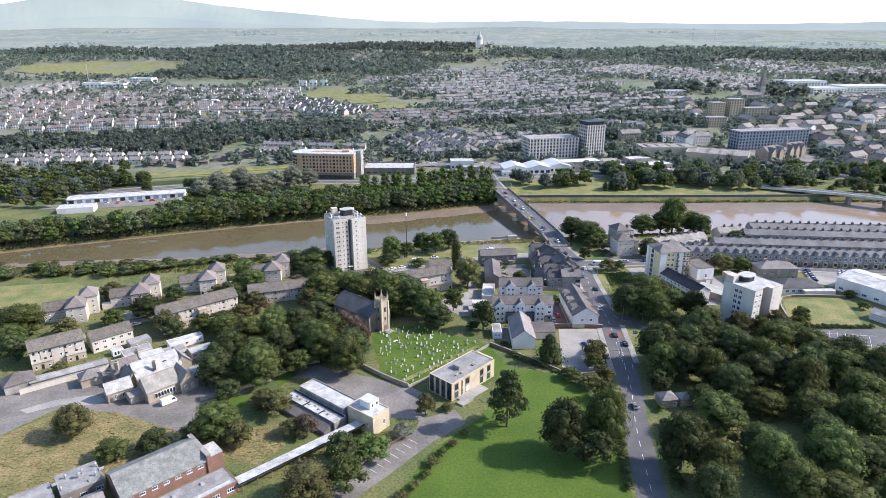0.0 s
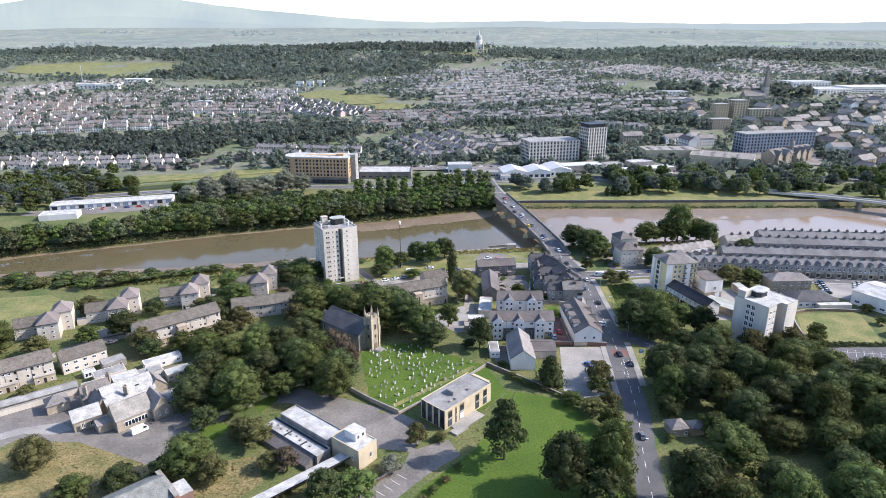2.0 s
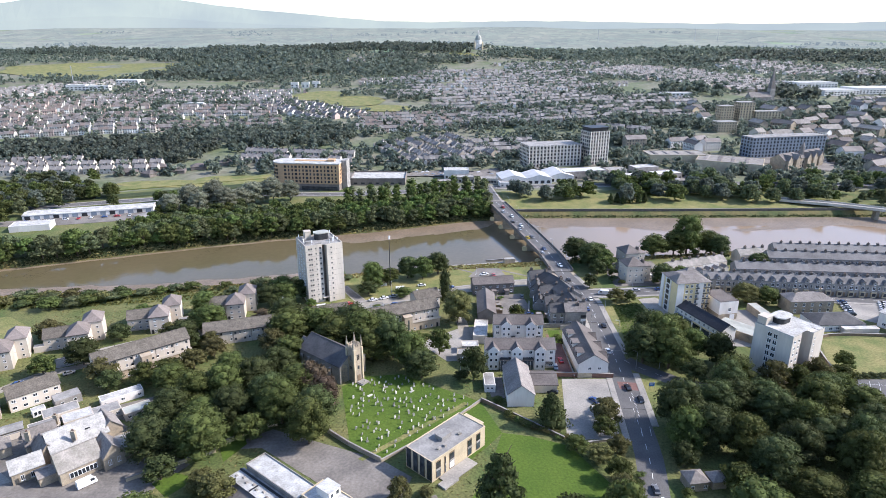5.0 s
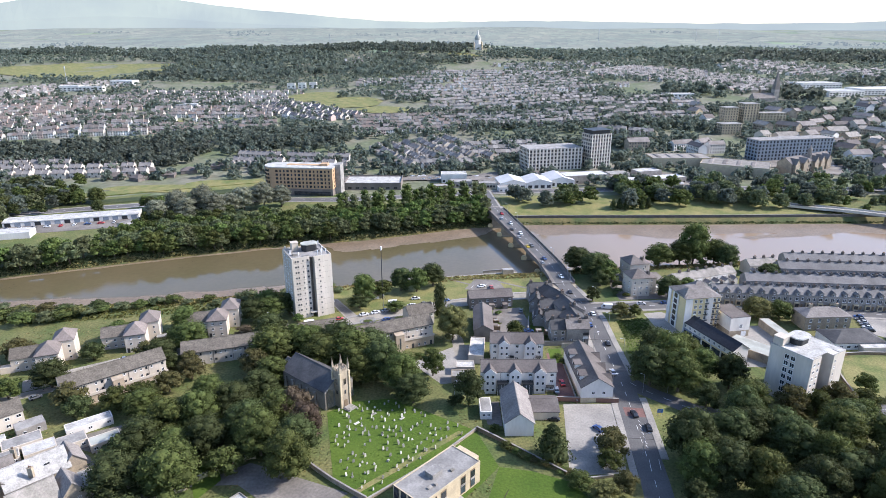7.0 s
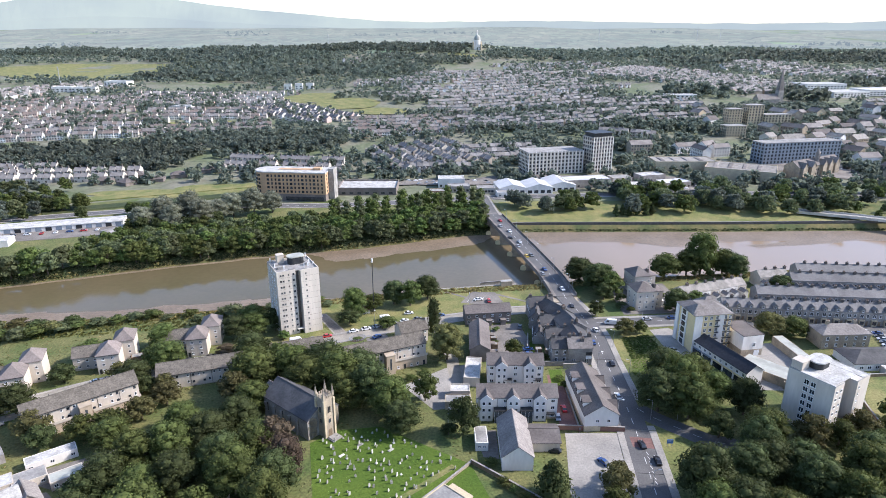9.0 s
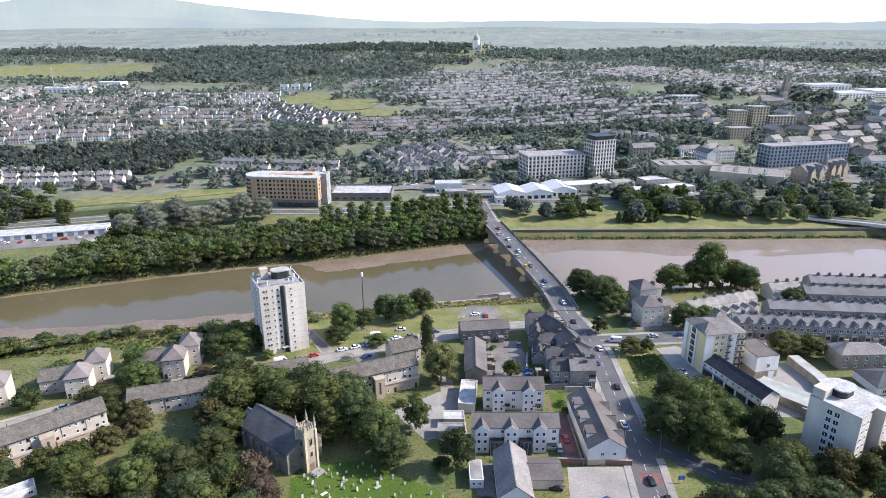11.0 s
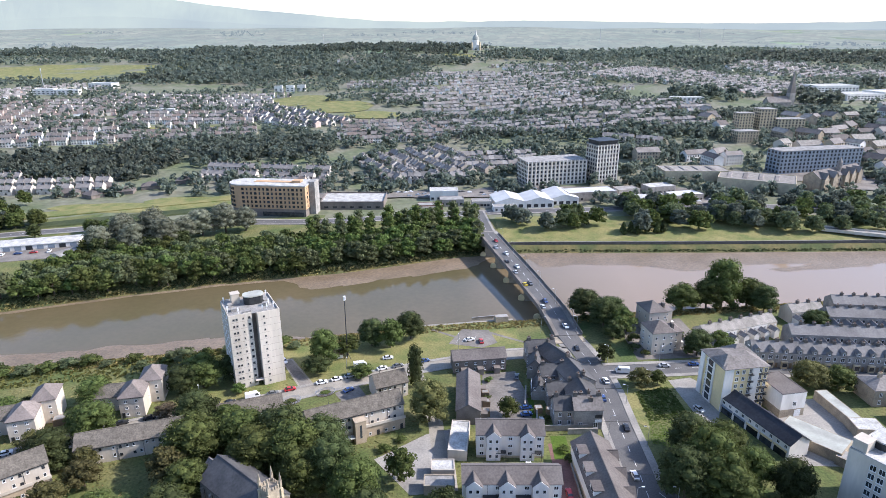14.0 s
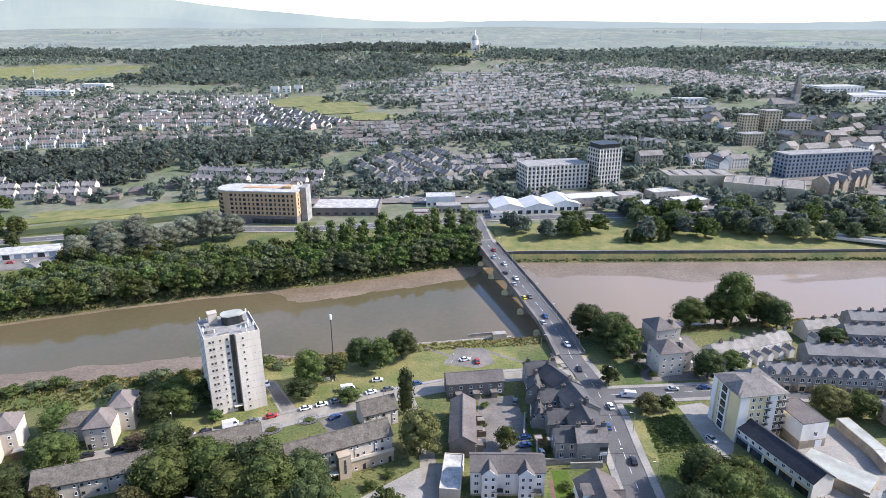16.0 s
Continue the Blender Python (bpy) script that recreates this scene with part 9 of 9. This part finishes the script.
def car(x, y, turn, colour, z=0.06, van=False):
    key = (colour, van)
    if key not in CARS:
        col = paint(colour, COLOURS[colour])
        if van:
            body = profile([(-2.7, 0.3), (2.6, 0.3), (2.7, 0.9), (2.3, 1.25), (1.7, 2.2), (1.4, 2.35), (-2.6, 2.35), (-2.7, 2.0)], 1.95, 0.93)
            glass = profile([(1.78, 1.3), (2.26, 1.28), (1.78, 2.08), (0.9, 2.08), (0.9, 1.3)], 1.97, 0.94)
        else:
            body = profile([(-2.1, 0.3), (2.1, 0.3), (2.15, 0.6), (1.95, 0.78), (1.0, 0.92), (-1.75, 0.95), (-2.12, 0.85)], 1.76, 0.92)
            glass = profile([(1.05, 0.9), (0.35, 1.36), (-1.0, 1.38), (-1.75, 0.93)], 1.58, 0.82)
        roof = Shape().box(-0.35, 0, 1.37, 1.3, 1.25, 0.06) if not van else Shape().box(-0.8, 0, 2.35, 3.6, 1.6, 0.04)
        lamp = Shape().box(2.08 if not van else 2.66, 0.6, 0.6, 0.14, 0.3, 0.14).box(2.08 if not van else 2.66, -0.6, 0.6, 0.14, 0.3, 0.14)
        CARS[key] = (body.mesh("body", col), glass.mesh("glazing", M["glass"]), roof.mesh("roof", col), lamp.mesh("headlights", M["upvc"]))
    ob = thing("van" if van else "car", ("%s panel van on tarmac" if van else "%s hatchback car on tarmac") % colour, "van" if van else "car", x, y, z, turn, "vehicles")
    for nm, me in zip(("body", "glazing", "roof", "headlights"), CARS[key]):
        part(nm, me, None, ob)
    k = 1.3 if not van else 1.7
    for a in (-k, k):
        for b in (-0.82, 0.82):
            part("wheel", WHEEL_MESH, None, ob, place=pose(a, b, 0.33))
    return ob


cr = random.Random(8)
CAR_MIX = ["white", "silver", "black", "grey", "blue", "red", "silver", "black", "white"]
# along the main road and over the bridge
for x, y, c in ((68.2, 192, "grey"), (75.5, 247.5, "black"), (78.0, 239.5, "black"), (75.2, 276, "white"), (79.3, 300, "black"), (75.8, 318, "blue"), (79.8, 330, "white"), (74.0, 356, "black")):
    car(x, y, 90 + cr.uniform(-4, 4), c)
car(88, 337, 172, "white", van=True)
for k, side, c in ((0.06, 1.6, "white"), (0.22, -1.6, "silver"), (0.27, 1.7, "blue"), (0.43, -1.7, "yellow"), (0.44, 1.4, "grey"), (0.56, -1.6, "silver"), (0.62, 1.7, "white"), (0.68, -1.8, "black"), (0.78, 1.6, "white"), (0.86, -1.6, "silver"), (0.95, 1.6, "red")):
    x, y, z = 72.4 - 25.6 * k + side, 367 + 120 * k, 1.1 + 5.6 * k
    car(x, y, 101.5 if side < 0 else -78.5, c, z + 0.02)
# estate road
for i, (x, y) in enumerate(((-45.2, 321.4), (-68.6, 311.0), (-74, 308.8), (-39.6, 324.2), (-18.6, 333.6), (-114, 290.5), (-121, 286.5), (-140, 258), (-155, 250))):
    car(x, y, 24 if i < 5 else 32 if i < 7 else 45, ("grey", "black", "silver", "red", "silver", "black", "white", "grey", "blue")[i])
for i, (x, y) in enumerate(((-64, 313.2), (-59.2, 315.4), (-28.6, 329.0), (-23.3, 331.4), (-12, 337), (-6.5, 339.5), (-0.5, 341.6), (-84, 306), (-92, 303), (-100, 299), (10, 345.5), (24, 351))):
    car(x, y, 24, ("silver", "black", "white", "white", "silver", "white", "grey", "black", "black", "white", "blue", "red")[i])
car(-52.0, 319.0, 24, "white", van=True)
car(-15.5, 341.5, 15, "white", van=True)
for x, y, a, c in ((29, 364, 20, "white"), (34, 362.5, 95, "red"), (-46.8, 345.4, -60, "white"), (-17.6, 323.6, 40, "blue"), (-5, 348, 10, "white"), (46, 333, 80, "grey"), (47, 312, 10, "blue"), (46.6, 308, 10, "blue"), (51.5, 304, 88, "white"), (46.5, 247, 170, "black"), (46.8, 244.5, 170, "black"), (61, 239, 120, "blue"), (108, 311, -65, "silver"), (106, 341.5, 2, "silver"), (118, 342.5, 2, "blue"), (36, 279, 90, "white"), (44, 280, 90, "white"), (51, 263, 88, "silver"), (54, 268, 92, "red"), (-77, 199, 20, "black"), (-133, 219, 36, "blue"), (150, 344.5, -5, "silver"), (176, 341, -6, "white"), (198, 339, -6, "black"), (214, 337, -6, "blue"), (226, 336, -6, "silver"), (7.5, 331, 80, "black")):
    car(x, y, a, c)
car(126, 343, 2, "white", van=True)
car(-98.8, 194.6, 46, "white", van=True)
for i in range(6):
    car(199.5 + 0.75 * i, 312.5 + 2.8 * i, 160 + cr.uniform(-4, 4), cr.choice(CAR_MIX))
for i in range(7):
    car(214 + 1.4 * i, 309 + 2.6 * i, 155 + cr.uniform(-4, 4), cr.choice(CAR_MIX))
for i in range(6):
    car(222 + 1.6 * i, 309.5 + 2.7 * i, 155 + cr.uniform(-4, 4), cr.choice(CAR_MIX))
for i in range(9):
    car(-282 + 8 * i, 456.5 + 2.1 * i, cr.choice((15, 105)), cr.choice(CAR_MIX), 2.68)

# ---- street lamps, signs, mast, walls ----
LAMP = Shape().limb((0, 0, 0), (0, 0, 7.6), 0.09, 0.06, 8).limb((0, 0, 7.6), (1.1, 0, 8.0), 0.05, 0.04, 6).mesh("pole", M["steel"])
HEAD = Shape().box(1.4, 0, 7.95, 0.8, 0.26, 0.12).mesh("lamp_head", M["upvc"])


def street_lamp(x, y, turn, z=0.0):
    ob = thing("street_lamp", "grey steel street lamp beside the road", "street lamp", x, y, z, turn, "street lamps")
    part("pole", LAMP, None, ob)
    part("lamp_head", HEAD, None, ob)


for x, y, a in ((82.8, 262, 180), (83.2, 290, 180), (83.4, 315, 180), (71.3, 262, 0), (72.3, 296, 0), (84, 345, 180), (77, 372, 180), (61, 371, 0), (92, 262, 200), (24, 356, -90), (-20, 336, -70), (-70, 316, -70), (72, 226, 0), (64, 180, 0), (105, 345, -90), (140, 346, -90), (13, 258, -60)):
    street_lamp(x, y, a)
for i in range(6):
    y = 376 + 21 * i
    street_lamp(78.0 - 0.213 * (y - 367), y, 190, 1.2 + 0.047 * (y - 367))
mast = thing("phone_mast", "slim dark telephone mast with a pale head", "mast", -21.6, 348.5, 0, 0)
part("pole", Shape().limb((0, 0, 0), (0, 0, 26.2), 0.22, 0.16, 8).limb((0, 0, 2.5), (1.6, -1.0, 0), 0.1, 0.1, 5).limb((0, 0, 2.5), (-1.4, -1.2, 0), 0.1, 0.1, 5), M["darkmetal"], mast)
part("antenna_head", Shape().tube(0, 0, 25.9, 27.7, 0.45, 0.5, 8), M["upvc"], mast)
hut = gabled("substation_hut", "tiny hut with a red-orange tiled roof", "hut", -25.5, 349.5, 20, 3.4, 2.8, 2.0, 1.2, "white", "pot")
for pts, label, m, h in (
    ([(-13, 205), (-24, 213), (-33, 221)], "low sandstone wall below the churchyard", "stone", 1.6), ([(-66, 212), (-56, 222), (-50, 224)], "broken stone wall at the yard's edge", "palestone", 1.5),
    ([(-66, 210), (-88, 196)], "pale stone wall beside the drive", "palestone", 1.2), ([(-13, 205), (5, 222), (20, 239)], "low wall between office and churchyard", "stone", 0.9),
    ([(20, 239), (27, 233), (46, 216)], "dark timber fence behind the lawn", "timber", 1.4), ([(-156, 200), (-129, 221)], "pale rendered wall along the school yard", "render", 2.2),
    ([(30, 257.2), (54, 256.2), (72, 255.2)], "red brick boundary wall", "brick", 1.8), ([(57, 255), (57, 281)], "low garden wall", "brick", 1.0),
    ([(-33, 147.5), (-23.5, 162.8), (-10.6, 177)], "low red brick wall along the drive", "brick", 0.8), ([(55, 493), (78, 495), (195, 496), (291, 498), (330, 498)], "long stone river wall below the park", "sootbrick", 1.5),
    ([(159, 256), (170, 288), (203, 290)], "dark hedge-like fence round the sports field", "timber", 1.2), ([(52, 214), (60, 215.5)], "low wall at the car park", "stone", 0.8),
    ([(31, 385), (45, 388)], "low brick wall by the river path", "stone", 1.0)):
    ob = thing("boundary_wall", label, "wall", 0, 0, 0, 0, "boundary walls")
    sh, _ = strip(pts, 0.4, 0, h, h + 0.3)
    part("wall", sh, M[m], ob)
    sh, _ = strip(pts, 0.55, 0, h + 0.12, 0.12)
    part("coping", sh, M["greystone"], ob)
# flower beds inside oval blue railings on the estate grass
for x, y, turn in ((-37.4, 316.4, 24), (-26.0, 322.0, 24)):
    ob = thing("railed_flower_bed", "oval flower bed inside a low blue railing", "flower bed", x, y, 0, turn, "flower beds")
    ring = [(3.6 * math.cos(2 * math.pi * i / 20), 2.4 * math.sin(2 * math.pi * i / 20)) for i in range(20)]
    part("soil", Shape().prism([(0.94 * a, 0.94 * b) for a, b in ring], -0.05, 0.16), M["bark"], ob, "dark planting soil")
    rail = Shape()
    for (a, b), (c, d) in zip(ring, ring[1:] + ring[:1]):
        rail.limb((a, b, 0.25), (a, b, 1.15), 0.05, 0.05, 5)
        for z in (0.6, 1.1):
            rail.limb((a, b, z), (c, d, z), 0.05, 0.05, 5)
    part("railing", rail, M["blue"], ob, "blue painted railing")
    part("planting", proto("bush", 1, 1, "leaf")[0], None, ob, place=pose(0, 0, 0.25) @ Matrix.Diagonal((0.5, 0.32, 0.07, 1)))
shelter = flat_block("riverside_shelter", "small flat-roofed shelter beside the river", "shelter", 44.5, 383.5, 10, 6, 3, 2.6, "stone", "felt", (), 0.1)
# painted arrows and bay lines
for x, y, turn, L in [(72.8, 221, 80, 5.0), (75.8, 221, 80, 5.0)] + [(-23.5 + 1.95 * i, 155.5 + 2.4 * i, -38, 3.6) for i in range(8)] + [(24 + 2.4 * i, 364 + 0.6 * i, 70, 4) for i in range(4)]:
    solid("bay_line", Shape().box(x, y, 0.06, L, 0.13, 0.012, turn), M["paint"], "painted white line on tarmac", "road marking", "structure")
for y0, y1, off in ((230, 246, -0.4),):
    sh = Shape()
    for k in range(7):
        sh.box(75.0 + off + 0.25 * k, y0 + (y1 - y0) * k / 7, 0.062, 0.14, 1.6, 0.008, 10)
    solid("hatched_marking", sh, M["paint"], "hatched white marking on the road", "road marking", "structure")

# white lines across the games court
for i in range(7):
    solid("court_line", Shape().box(166 + 3.2 * i, 246 - 0.5 * i, 0.045, 15.0, 0.1, 0.012, 62), M["paint"], "painted white line on the games court", "court marking", "structure")
for i in range(2):
    solid("court_line", Shape().box(176, 239.5 + 10 * i, 0.045, 30, 0.1, 0.012, -8), M["paint"], "painted white line on the games court", "court marking", "structure")
# blue direction sign on the traffic island
sg = thing("road_sign", "blue direction sign on two steel posts", "road sign", 84.2, 247.0, 0.09, 0)
part("panel", Shape().box(0, 0, 1.3, 2.0, 0.06, 1.5), paint("sign blue", (0.05, 0.16, 0.42)), sg, "blue panel")
for s in (-0.7, 0.7):
    part("post", Shape().limb((s, 0.06, 0), (s, 0.06, 2.8), 0.05, 0.05, 6), M["steel"], sg)
part("lettering_bar", Shape().box(0, -0.045, 2.3, 1.3, 0.02, 0.12).box(-0.2, -0.045, 1.9, 0.9, 0.02, 0.12), M["upvc"], sg)
